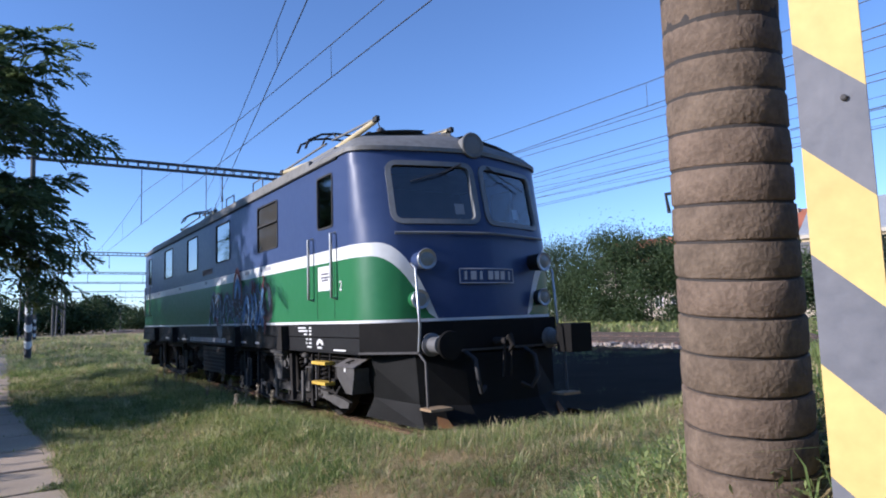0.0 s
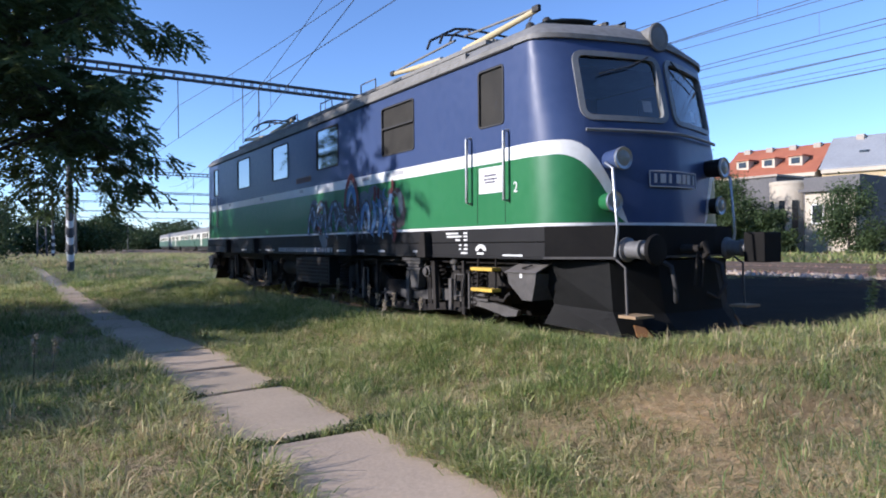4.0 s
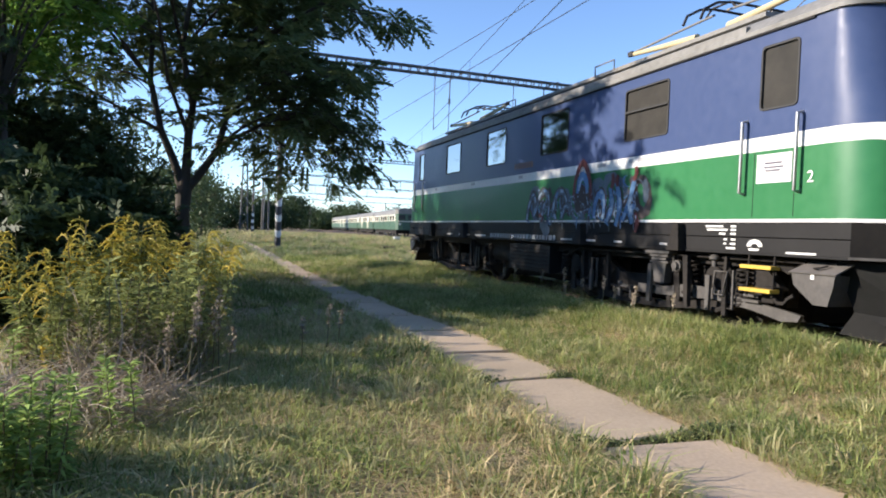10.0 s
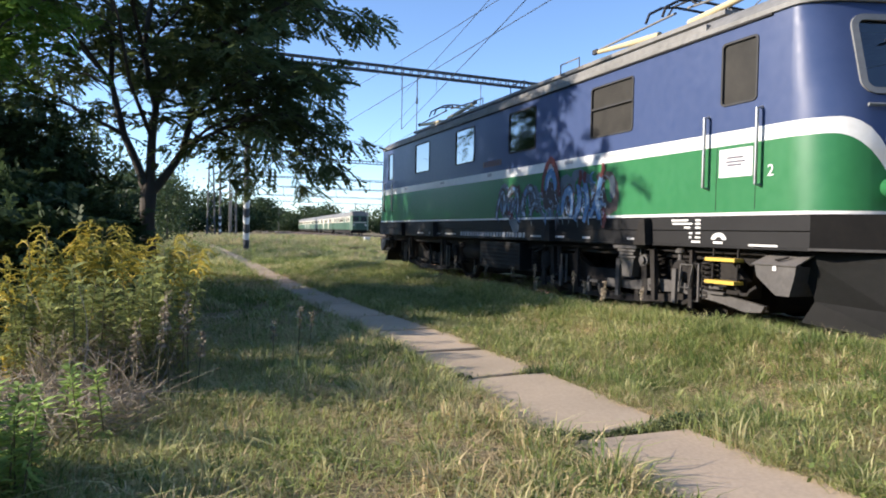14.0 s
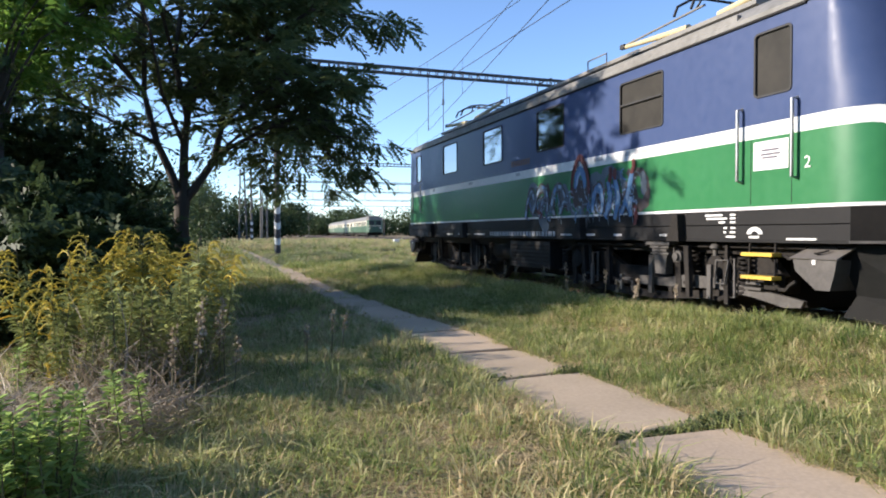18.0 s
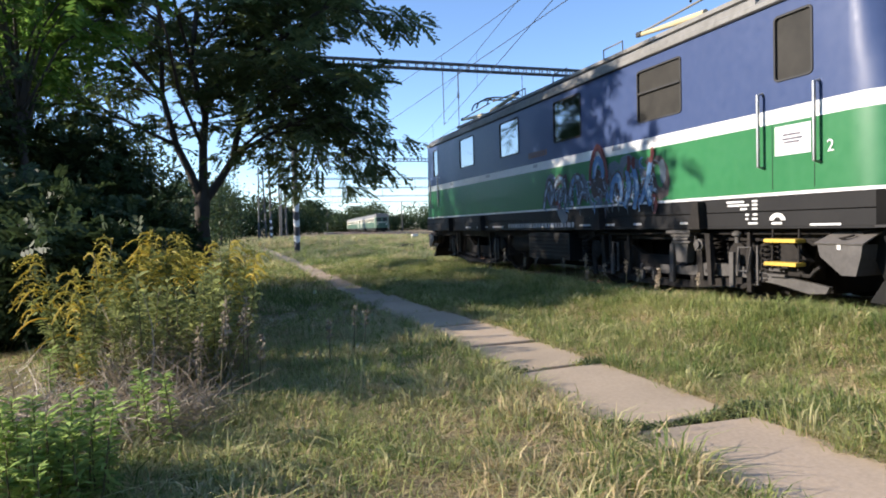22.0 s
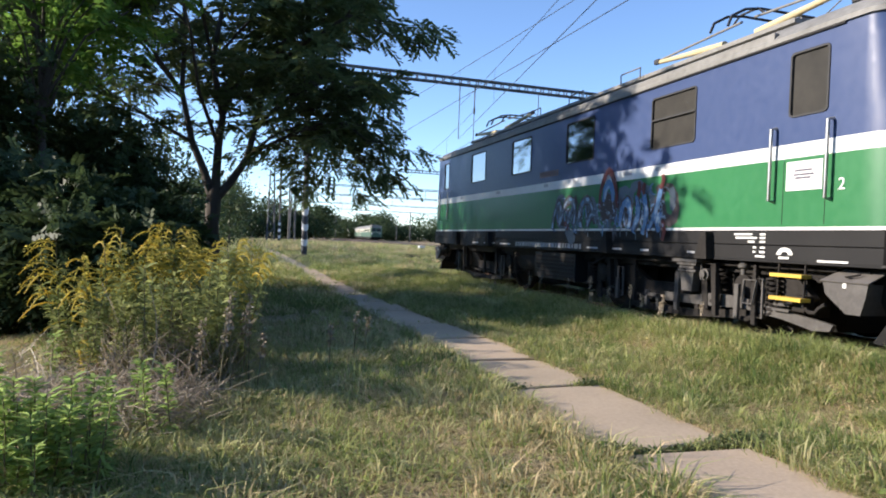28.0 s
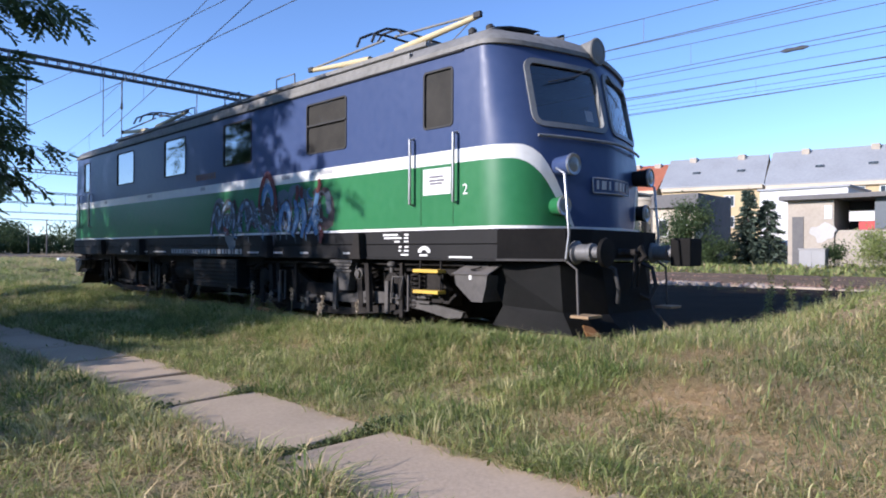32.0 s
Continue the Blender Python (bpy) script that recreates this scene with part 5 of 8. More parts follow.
# ---- poles, gantries, wires ----
def near_pole():
    x, y = -3.15, -5.8
    top = thing("banded_pole", (x, y, 0.86), "thick weathered concrete pole cast in rough rings", "pole")
    rng = random.Random(3)
    lean = pose(0, 0, 0, 1.2, -1.6, 0)
    r0, pitch = 0.163, 0.0975
    core = lathe([(r0 - 0.012, -0.2), (r0 - 0.02, 6.0)], Matrix(), 28)
    m = Matrix.Translation((x, y, 0.86)) @ lean
    core.transform(m)
    part("core", core, mat("pole_joint", (0.04, 0.035, 0.03), (0.06, 0.05, 0.045), 0.95), top)
    for k in range(-3, 48):
        z = 0.06 + k * pitch
        r = r0 - 0.0035 * k * 0.3
        bm = bmesh.new()
        n = 30
        rows = []
        for dz, dr in ((0.003, -0.014), (0.004, -0.003), (0.008, 0.0), (pitch * 0.5, 0.001), (pitch - 0.008, 0.0), (pitch - 0.004, -0.003), (pitch - 0.003, -0.014)):
            rows.append([bm.verts.new(((r + dr + rng.uniform(-0.002, 0.002)) * math.cos(a), (r + dr + rng.uniform(-0.002, 0.002)) * math.sin(a), z + dz + 0.012 * math.sin(a + 0.5))) for a in [2 * math.pi * i / n for i in range(n)]])
        for A, B in zip(rows, rows[1:]):
            for i in range(n):
                bm.faces.new((A[i], A[(i + 1) % n], B[(i + 1) % n], B[i]))
        bm.transform(m)
        part("ring", bm, POLECON, top, "", 50)
    bm = tube([Vector((x, y, 0)) + Vector(v) for v in ((-0.03, 0.1, 1.76), (-0.075, 0.155, 1.755), (-0.07, 0.15, 1.7))], 0.006, 5)
    part("wire_stub", bm, WIRE, top)
    # striped post beside it
    px, py = -3.474, -6.241
    post = thing("striped_post", (px, py, 0.7), "square post with slanting yellow and dark grey bands", "post")
    h = 0.0555
    M = Matrix.Translation((px, py, 0)) @ pose(0, 0, 0, 0, -1.0, 22)
    grey = mat("post_grey", (0.13, 0.135, 0.15), (0.2, 0.2, 0.21), 0.6, big=5, fine=30, bump=0.1)
    bright = mat("post_yellow", (0.75, 0.56, 0.2), (0.6, 0.43, 0.15), 0.55, big=5, fine=30, bump=0.06)
    z, k = 0.0555, 0
    while z < 3.6:
        b = bmesh.new()
        lo = [b.verts.new(M @ Vector((sx * h, sy * h, z + sy * 0.0525))) for sx, sy in ((-1, -1), (1, -1), (1, 1), (-1, 1))]
        hi = [b.verts.new(M @ Vector((sx * h, sy * h, z + 0.2015 + sy * 0.0525))) for sx, sy in ((-1, -1), (1, -1), (1, 1), (-1, 1))]
        for i in range(4):
            b.faces.new((lo[i], lo[(i + 1) % 4], hi[(i + 1) % 4], hi[i]))
        b.faces.new(lo[::-1]), b.faces.new(hi)
        part("painted_band", b, bright if k % 2 else grey, post)
        z, k = z + 0.2015, k + 1
    part("bolt", lathe([(0.006, 0), (0.006, 0.005), (0.003, 0.007)], M @ Matrix.Translation((-h, -0.02, 1.8)) @ pose(0, 0, 0, 0, -90, 0), 8), STEEL, post)


def mast(x, y, h, label, striped=True, r=0.14):
    top = thing("catenary_mast", (x, y, 0), label, "mast", "catenary masts")
    part("shaft", rod((x, y, -0.3), (x, y, h), r, r * 0.7, 14), mat("mast_concrete", (0.085, 0.083, 0.078), (0.13, 0.125, 0.115), 0.85, big=1, fine=15, bump=0.15), top, "", 50)
    if striped:
        for k in range(6):
            bm = bmesh.new()
            n = 14
            rows = []
            for dz in (0, 0.3):
                rows.append([bm.verts.new((x + (r + 0.006) * math.cos(a), y + (r + 0.006) * math.sin(a), 0.3 + k * 0.36 + dz + 0.12 * math.sin(a))) for a in [2 * math.pi * i / n for i in range(n)]])
            for i in range(n):
                bm.faces.new((rows[0][i], rows[0][(i + 1) % n], rows[1][(i + 1) % n], rows[1][i]))
            part("painted_band", bm, WHITE if k % 2 else BLACKP, top, "", 50)
    return top


def lattice(x, y, h, w):
    top = thing("lattice_mast", (x, y, 0), "slim dark steel lattice mast", "mast", "lattice masts")
    for sx in (-1, 1):
        for sy in (-1, 1):
            part("leg", rod((x + sx * w, y + sy * w, 0), (x + sx * w * 0.5, y + sy * w * 0.5, h), 0.075, n=5), MASTS, top)
    bm = bmesh.new()
    n = int(h / 0.9)
    for k in range(n):
        z0, z1 = k * h / n, (k + 1) * h / n
        a, b = w * (1 - 0.5 * k / n), w * (1 - 0.5 * (k + 1) / n)
        s = 1 if k % 2 else -1
        for yy in (-1, 1):
            rod((x - s * a, y + yy * a, z0), (x + s * b, y + yy * b, z1), 0.05, n=4, bm=bm)
            rod((x + yy * a, y - s * a, z0), (x + yy * b, y + s * b, z1), 0.05, n=4, bm=bm)
    part("bracing", bm, MASTS, top)


def gantry(y, x0, x1, z, deep=0.3, masts=True):
    top = thing("gantry_beam", ((x0 + x1) / 2, y, z), "dark steel lattice beam spanning the tracks", "gantry", "gantry beams")
    for dy in (-0.15, 0.15):
        for dz in (0, deep):
            part("chord", box((x0, y + dy - 0.035, z + dz - 0.035), (x1, y + dy + 0.035, z + dz + 0.035)), MASTS, top)
    bm = bmesh.new()
    n = int((x1 - x0) / 0.45)
    for k in range(n):
        a = x0 + k * (x1 - x0) / n
        for dy in (-0.15, 0.15):
            rod((a, y + dy, z), (a, y + dy, z + deep), 0.03, n=4, bm=bm)
        rod((a, y - 0.15, z), (a + (x1 - x0) / n, y + 0.15, z), 0.02, n=4, bm=bm)
    part("lacing", bm, MASTS, top)
    for x in (4.2, 11.2, 16.4, 21.0):
        if x0 < x < x1:
            part("dropper", rod((x, y, z), (x, y, z - 1.1), 0.03, n=6), MASTS, top)
            part("insulator", lathe([(0.03, 0), (0.07, 0.05), (0.04, 0.1), (0.07, 0.15), (0.04, 0.2), (0.07, 0.25), (0.03, 0.3)], Matrix.Translation((x, y, z - 1.4)), 8), MASTS, top)


def sag(p, q, drop, n=12):
    p, q = Vector(p), Vector(q)
    return [p.lerp(q, k / n) - Vector((0, 0, drop * 4 * (k / n) * (1 - k / n))) for k in range(n + 1)]


def contact_line(x0, y0, x1, y1, z=5.9, high=7.4, drop=0.9):
    """Contact wire with its carrier wire and droppers between two supports."""
    top = thing("overhead_line", (x0, y0, z), "thin overhead contact wire with carrier wire", "overhead wire", "overhead wires")
    part("contact_wire", tube([(x0, y0, z), (x1, y1, z)], 0.011, 5), WIRE, top)
    up = sag((x0, y0, high), (x1, y1, high), drop, 14)
    part("carrier_wire", tube(up, 0.010, 5), WIRE, top)
    part("hanger", rod((x0, y0, z), (x0, y0, 9.05), 0.02, n=6), MASTS, top)
    for k in (2, 5, 7, 9, 12):
        p = up[k]
        part("dropper", rod((p.x, p.y, z), p, 0.006, n=4), WIRE, top)


def single_wire(p, q, drop, r=0.016, split=None):
    top = thing("cable", p, "thin dark cable against the sky", "cable", "cables")
    part("strand", tube(sag(p, q, drop, 16), r, 5), WIRE, top)
    if split:
        c = Vector(p).lerp(Vector(q), split) - Vector((0, 0, drop * 4 * split * (1 - split)))
        d = (Vector(q) - Vector(p)).normalized() * 0.35
        part("insulator", tube([c - d, c - d * 0.6, c, c + d * 0.6, c + d], [0.02, 0.06, 0.045, 0.06, 0.02], 6), MASTS, top)


def lines():
    mast(-4.05, 27.0, 9.5, "concrete catenary mast with black and white bands at its foot")
    mast(-2.5, 72.0, 9.3, "concrete catenary mast far along the line", True)
    mast(23.5, 27.0, 9.5, "concrete catenary mast beyond the tracks", False)
    gantry(27.0, -4.3, 23.8, 8.95)
    gantry(72.0, -2.7, 34.0, 9.0)
    for y, x0, x1 in ((95.0, 0.2, 40.0), (118.0, 3.0, 40.0), (150.0, -8.0, 50.0), (185.0, -8.0, 60.0)):
        gantry(y, x0, x1, 8.6, 0.22)
        mast(x1, y, 8.9, "distant slim catenary mast", False, 0.16)
        mast(x0, y, 8.9, "distant slim catenary mast", False, 0.16)
    for x, y in ((9.0, 150.0), (33.0, 150.0), (38.0, 185.0), (20.0, 185.0), (44.0, 118.0)):
        mast(x, y, 7.5, "distant slim catenary mast", False, 0.15)
    lattice(-3.5, 71.0, 8.1, 0.42)
    lattice(1.5, 105.0, 10.0, 0.4)
    # wires over the locomotive
    contact_line(0.4, 27.0, 0.5, -35.0, 6.2, 7.7)
    contact_line(3.4, 27.0, -8.0, -35.0, 6.2, 7.9)
    contact_line(7.75, 27.0, 7.75, -40.0, 6.2, 7.6)
    contact_line(10.4, 27.0, 10.4, -40.0, 6.2, 7.6)
    contact_line(15.3, 27.0, 15.3, -40.0, 6.2, 7.6)
    contact_line(4.2, 27.0, 8.6, 72.0, 6.2, 7.7)
    contact_line(0.4, 27.0, 0.6, 72.0, 6.2, 7.7)
    for x, z, d, at_ in ((12.3, 6.75, 0.1, 0.36), (13.4, 6.4, 0.1, 0.47), (12.9, 8.4, 0.5, 0.55), (17.4, 6.9, 0.2, 0.6), (18.6, 7.6, 0.3, 0.42)):
        single_wire((x, 27, z), (x + 0.3, -45, z), d, 0.012, at_)
    for x, z, d in ((19.5, 8.75, 0.5), (21.5, 8.75, 0.4), (23.3, 8.75, 0.6)):
        single_wire((x, 27, z), (x + 0.6, -45, z), d, 0.011, 0.5 + 0.04 * (x - 19))


near_pole()
lines()


# ---- plants ----
def leaf_cards(centres, dirs, size, rng, leaflets=6, wide=0.3):
    """Compound leaves: paired kite-shaped leaflets along a drooping stalk. Returns verts and quads."""
    n = len(centres)
    dirs = dirs / np.linalg.norm(dirs, axis=1, keepdims=True)
    side = np.cross(dirs, np.tile([0, 0, 1.0], (n, 1)) + rng.normal(0, 0.35, (n, 3)))
    side /= np.linalg.norm(side, axis=1, keepdims=True) + 1e-9
    up = np.cross(side, dirs)
    V = []
    size = size * rng.uniform(0.7, 1.25, (n, 1))
    for k in range(leaflets):
        t = (k + 1) / leaflets
        base = centres + dirs * size * t - np.array([0, 0, 1.0]) * size * 0.28 * t * t
        for s in (-1, 1):
            out = side * s * 0.9 + dirs * 0.55 + up * rng.normal(0, 0.2, (n, 1)) - np.array([0, 0, 0.25])
            L = size * (0.34 - 0.1 * abs(t - 0.5))
            W = L * wide
            tip, mid = base + out * L, base + out * L * 0.45
            V.append(np.stack([base, mid + dirs * W, tip, mid - dirs * W], 1))
    V = np.concatenate(V, 0).reshape(-1, 3)
    return V, np.arange(len(V)).reshape(-1, 4)


def simple_leaves(centres, size, rng, wide=0.5):
    n = len(centres)
    d = rng.normal(0, 1, (n, 3))
    d[:, 2] -= 0.3
    d /= np.linalg.norm(d, axis=1, keepdims=True)
    s = np.cross(d, rng.normal(0, 1, (n, 3)))
    s /= np.linalg.norm(s, axis=1, keepdims=True)
    L = size * rng.uniform(0.6, 1.3, (n, 1))
    V = np.stack([centres, centres + d * L * 0.5 + s * L * wide * 0.5, centres + d * L, centres + d * L * 0.5 - s * L * wide * 0.5], 1).reshape(-1, 3)
    return V, np.arange(len(V)).reshape(-1, 4)


def tree_main():
    """The three-forked tree with pinnate leaves beside the path."""
    rng, nrg = random.Random(12), np.random.default_rng(12)
    x, y = -7.6, 10.1
    top = thing("tree", (x, y, 0), "forked broadleaf tree with long feathery leaves beside the path", "tree")
    limbs = [([(0, 0, 1.7), (-0.2, 0, 2.35), (-0.46, 0.1, 2.95), (-0.7, 0.2, 4.0), (-0.68, 0.3, 5.5), (-0.9, 0.4, 7.0)], 0.125, 0.33),
             ([(-0.46, 0.1, 2.95), (-1.1, -0.2, 3.25), (-1.6, -0.5, 3.5), (-2.4, -0.8, 4.0)], 0.055, 0.3),
             ([(-0.7, 0.2, 4.0), (-1.5, 0.1, 4.9), (-2.5, 0, 5.4), (-3.2, 0, 5.6)], 0.05, 0.2),
             ([(0.02, 0, 1.8), (0.06, 0, 2.9), (0.13, -0.1, 3.5), (-0.1, -0.2, 4.6), (0.1, -0.3, 6.0), (0.0, -0.3, 7.8)], 0.125, 0.36),
             ([(0.13, -0.1, 3.5), (0.5, 0.5, 4.6), (0.9, 1.0, 6.0), (1.2, 1.4, 7.5)], 0.07, 0.3),
             ([(0.02, 0, 1.75), (0.32, 0, 2.15), (0.64, 0, 2.65), (0.8, 0.1, 3.4), (1.0, 0.2, 4.6), (1.6, 0.2, 5.8), (2.3, 0.1, 6.9)], 0.125, 0.4),
             ([(0.66, 0, 2.75), (1.3, -0.2, 3.1), (1.9, -0.3, 3.4), (2.7, -0.3, 3.3), (3.3, -0.3, 2.9)], 0.06, 0.25),
             ([(1.3, -0.2, 3.1), (2.1, 0.6, 2.95), (3.0, 0.9, 2.6)], 0.035, 0.2),
             ([(0.8, 0.1, 3.4), (1.6, 0.3, 4.2), (2.5, 0.4, 4.7), (3.3, 0.4, 4.8)], 0.065, 0.25),
             ([(1.0, 0.2, 4.6), (2.0, -0.8, 5.2), (2.8, -1.2, 5.6), (3.5, -1.3, 5.5)], 0.06, 0.2),
             ([(0.06, 0, 2.9), (-0.3, -1.0, 3.8), (-0.4, -2.0, 4.6), (-0.5, -2.6, 5.0)], 0.06, 0.35),
             ([(0.13, -0.1, 3.5), (0.2, 1.2, 4.4), (0.2, 2.3, 5.0)], 0.06, 0.3),
             ([(-0.68, 0.3, 5.5), (-1.7, 0.9, 6.4), (-2.4, 1.2, 6.8)], 0.045, 0.1),
             ([(1.6, 0.2, 5.8), (2.4, 0.9, 6.5), (3.0, 1.2, 6.6)], 0.045, 0.1),
             ([(0.1, -0.3, 6.0), (0.7, -1.3, 6.9), (1.2, -1.8, 7.3)], 0.045, 0.1),
             ([(0.8, 0.1, 3.4), (1.7, 0.0, 3.75), (2.5, 0.0, 3.95), (3.2, 0.0, 3.7)], 0.045, 0.2),
             ([(0.1, -0.15, 4.0), (0.7, 0.3, 4.4), (1.3, 0.6, 4.6), (1.9, 0.7, 4.5)], 0.04, 0.2),
             ([(-0.7, 0.2, 3.9), (-1.2, 0.7, 4.2), (-1.9, 1.0, 4.3)], 0.04, 0.2),
             ([(0.8, 0.1, 3.4), (1.5, -0.7, 3.9), (2.2, -1.3, 4.2), (2.8, -1.6, 4.1)], 0.05, 0.2),
             ([(0.66, 0, 2.75), (1.2, 0.7, 3.3), (1.9, 1.3, 3.7), (2.6, 1.7, 3.8)], 0.05, 0.25),
             ([(-0.1, -0.2, 4.6), (0.6, -1.0, 5.3), (1.3, -1.5, 5.9)], 0.045, 0.1),
             ([(1.0, 0.2, 4.6), (1.9, 0.6, 5.5), (2.7, 0.7, 6.0), (3.3, 0.6, 6.1)], 0.05, 0.15),
             ([(1.3, -0.2, 3.1), (2.2, -0.9, 3.4), (2.9, -1.1, 3.4), (3.4, -1.1, 3.1)], 0.045, 0.2),
             ([(1.6, 0.3, 4.2), (2.6, 1.2, 4.4), (3.2, 1.5, 4.3), (3.7, 1.6, 4.0)], 0.045, 0.15),
             ([(1.6, 0.2, 5.8), (2.5, -0.6, 6.6), (3.0, -0.8, 7.1), (3.5, -0.8, 7.3)], 0.045, 0.1),
             ([(-0.1, -0.2, 4.6), (-0.3, -1.4, 5.4), (-0.2, -2.6, 6.0), (0.0, -3.6, 6.2)], 0.05, 0.2),
             ([(-0.7, 0.2, 4.0), (-1.3, -1.0, 4.7), (-1.7, -2.2, 5.2), (-1.9, -3.2, 5.3)], 0.05, 0.25),
             ([(0.2, 1.2, 4.4), (0.6, 2.4, 5.4), (0.9, 3.6, 6.0)], 0.045, 0.1)]
    bm = bmesh.new()
    tube([(x + 0.05, y, -0.2), (x + 0.01, y, 0.5), (x - 0.02, y, 1.3), (x, y, 1.75), (x + 0.02, y, 2.0)], [0.23, 0.16, 0.14, 0.16, 0.12], 10, bm)
    pos, dr = [], []

    def twig(p, d, length, r, level):
        pts = [p.copy()]
        n = max(3, int(length / 0.16))
        for k in range(n):
            d = (d + Vector((rng.uniform(-1, 1), rng.uniform(-1, 1), rng.uniform(-0.7, 0.45))) * 0.16).normalized()
            p = p + d * (length / n)
            pts.append(p.copy())
            if k >= (1 if level else 2):
                side = d.cross(Vector((0, 0, 1)))
                for s in (-1, 1):
                    pos.append(p[:])
                    dr.append((side * s * rng.uniform(0.5, 1.1) + d * 0.7 + Vector((0, 0, rng.uniform(-0.3, 0.12))))[:])
                if level == 0 and rng.random() < 0.5:
                    twig(p, (d + side * rng.choice((-1, 1)) * 0.9).normalized(), length * 0.5, r * 0.5, 1)
        pos.append(p[:])
        dr.append(d[:])
        tube(pts, [r + (0.004 - r) * k / n for k in range(n + 1)], 4, bm)

    for pts, r, bare in limbs:
        pts = [Vector((x + (px if px < 1.4 else 1.4 + (px - 1.4) * 0.8), y + py, pz)) for px, py, pz in pts]
        n = len(pts) - 1
        tube(pts, [0.78 * r * (1 - 0.75 * k / n) for k in range(n + 1)], 8, bm)
        for i in range(n):
            a, b = pts[i], pts[i + 1]
            L = (b - a).length
            n_twigs = max(1, int(L / (0.13 if (a.x + b.x) / 2 > x + 0.9 else 0.2)))
            for k in range(n_twigs):
                t = (k + rng.random()) / n_twigs
                if (i + t) / n < bare:
                    continue
                p, d = a.lerp(b, t), (b - a).normalized()
                ang = rng.uniform(0, 2 * math.pi)
                out = Vector((math.cos(ang), math.sin(ang), rng.uniform(-0.1, 0.3)))
                out = (out + d * 0.5 + Vector((p.x - x, p.y - y, 0)) * 0.14).normalized()
                twig(p, out, rng.uniform(0.55, 1.15), 0.014, 0)
        twig(pts[-1], (pts[-1] - pts[-2]).normalized(), 0.8, 0.012, 0)
    part("trunk", bm, BARK, top, "dark forked trunk and limbs", 60)
    pos, dr = np.array(pos), np.array(dr)
    V, F = leaf_cards(pos + nrg.normal(0, 0.07, pos.shape), dr + nrg.normal(0, 0.3, dr.shape), 0.36, nrg, 6, 0.42)
    raw("crown", V, F, LEAF, top, "uneven crown of long pinnate leaves")


def leafy_tree(name, x, y, h, r, label, leaf, seed, count, low=0.15, trunk=0.16, wide=0.5, group="", material=None, compound=False, category="tree"):
    """A tree or tall shrub: tapered trunk, limbs, clumped crown with gaps."""
    rng, nrg = random.Random(seed), np.random.default_rng(seed)
    z0 = ground_z(x, y)
    top = thing(name, (x, y, z0), label, category, group)
    bm = bmesh.new()
    tube([(x, y, z0 - 0.2), (x + 0.05, y, z0 + h * 0.3), (x, y + 0.05, z0 + h * 0.6), (x, y, z0 + h * 0.85)], [trunk, trunk * 0.8, trunk * 0.5, trunk * 0.15], 7, bm)
    clumps = []
    for k in range(max(7, int(h * 4))):
        a, t = rng.uniform(0, 2 * math.pi), rng.uniform(low, 0.97)
        rad = r * math.sqrt(max(0.03, 1 - abs((t - 0.5) / 0.56) ** 2.2)) * rng.uniform(0.35, 0.95)
        c = Vector((x + rad * math.cos(a), y + rad * math.sin(a), z0 + t * h))
        clumps.append((c, rng.uniform(0.18, 0.34) * r))
        tube([(x, y, z0 + max(0.1, t * h * 0.65)), Vector((x, y, z0 + t * h * 0.8)).lerp(c, 0.5), c], [trunk * 0.35, trunk * 0.2, 0.015], 4, bm)
    part("trunk", bm, BARK, top, "", 60)
    per = max(4, count // len(clumps))
    pos = np.concatenate([np.array(c[:]) + nrg.normal(0, 1, (per, 3)) * np.array([s, s, s * 0.75]) for c, s in clumps])
    pos[:, 2] = np.maximum(pos[:, 2], z0 + 0.05)
    if compound:
        V, F = leaf_cards(pos, nrg.normal(0, 1, pos.shape) + (pos - np.array([x, y, z0 + h * 0.5])) * 0.4, leaf, nrg, 7, 0.28)
    else:
        V, F = simple_leaves(pos, leaf, nrg, wide)
    raw("crown", V, F, material or LEAF2, top)
    return top


def spruce(x, y, h, r, seed):
    rng, nrg = random.Random(seed), np.random.default_rng(seed)
    top = thing("spruce", (x, y, 0), "dark blue-green conical spruce", "tree")
    bm = bmesh.new()
    tube([(x, y, -0.2), (x, y, h * 0.6), (x, y, h)], [0.14, 0.07, 0.01], 6, bm)
    pos, dr = [], []
    for k in range(26):
        t = k / 26
        z = 0.35 + (h - 0.45) * t
        rad = r * (1 - t) ** 0.85 + 0.08
        for j in range(max(5, int(11 * (1 - t)))):
            a = rng.uniform(0, 2 * math.pi)
            e = Vector((x + rad * math.cos(a) * rng.uniform(0.8, 1.1), y + rad * math.sin(a) * rng.uniform(0.8, 1.1), z - 0.25 * rad))
            tube([(x, y, z), e], [0.02, 0.006], 3, bm)
            for q in range(13):
                s = (q + 1) / 13
                p = Vector((x, y, z)).lerp(e, s)
                pos += [p[:]] * 3
                dr += [(math.cos(a) + rng.uniform(-0.9, 0.9), math.sin(a) + rng.uniform(-0.9, 0.9), rng.uniform(-0.7, 0.1)) for _ in range(3)]
    part("trunk", bm, BARK, top)
    pos, dr = np.array(pos), np.array(dr)
    dr /= np.linalg.norm(dr, axis=1, keepdims=True)
    s = np.cross(dr, nrg.normal(0, 1, dr.shape))
    s /= np.linalg.norm(s, axis=1, keepdims=True)
    V = np.stack([pos, pos + dr * 0.16 + s * 0.055, pos + dr * 0.38, pos + dr * 0.16 - s * 0.055], 1).reshape(-1, 3)
    raw("crown", V, np.arange(len(V)).reshape(-1, 4), NEEDLE, top)


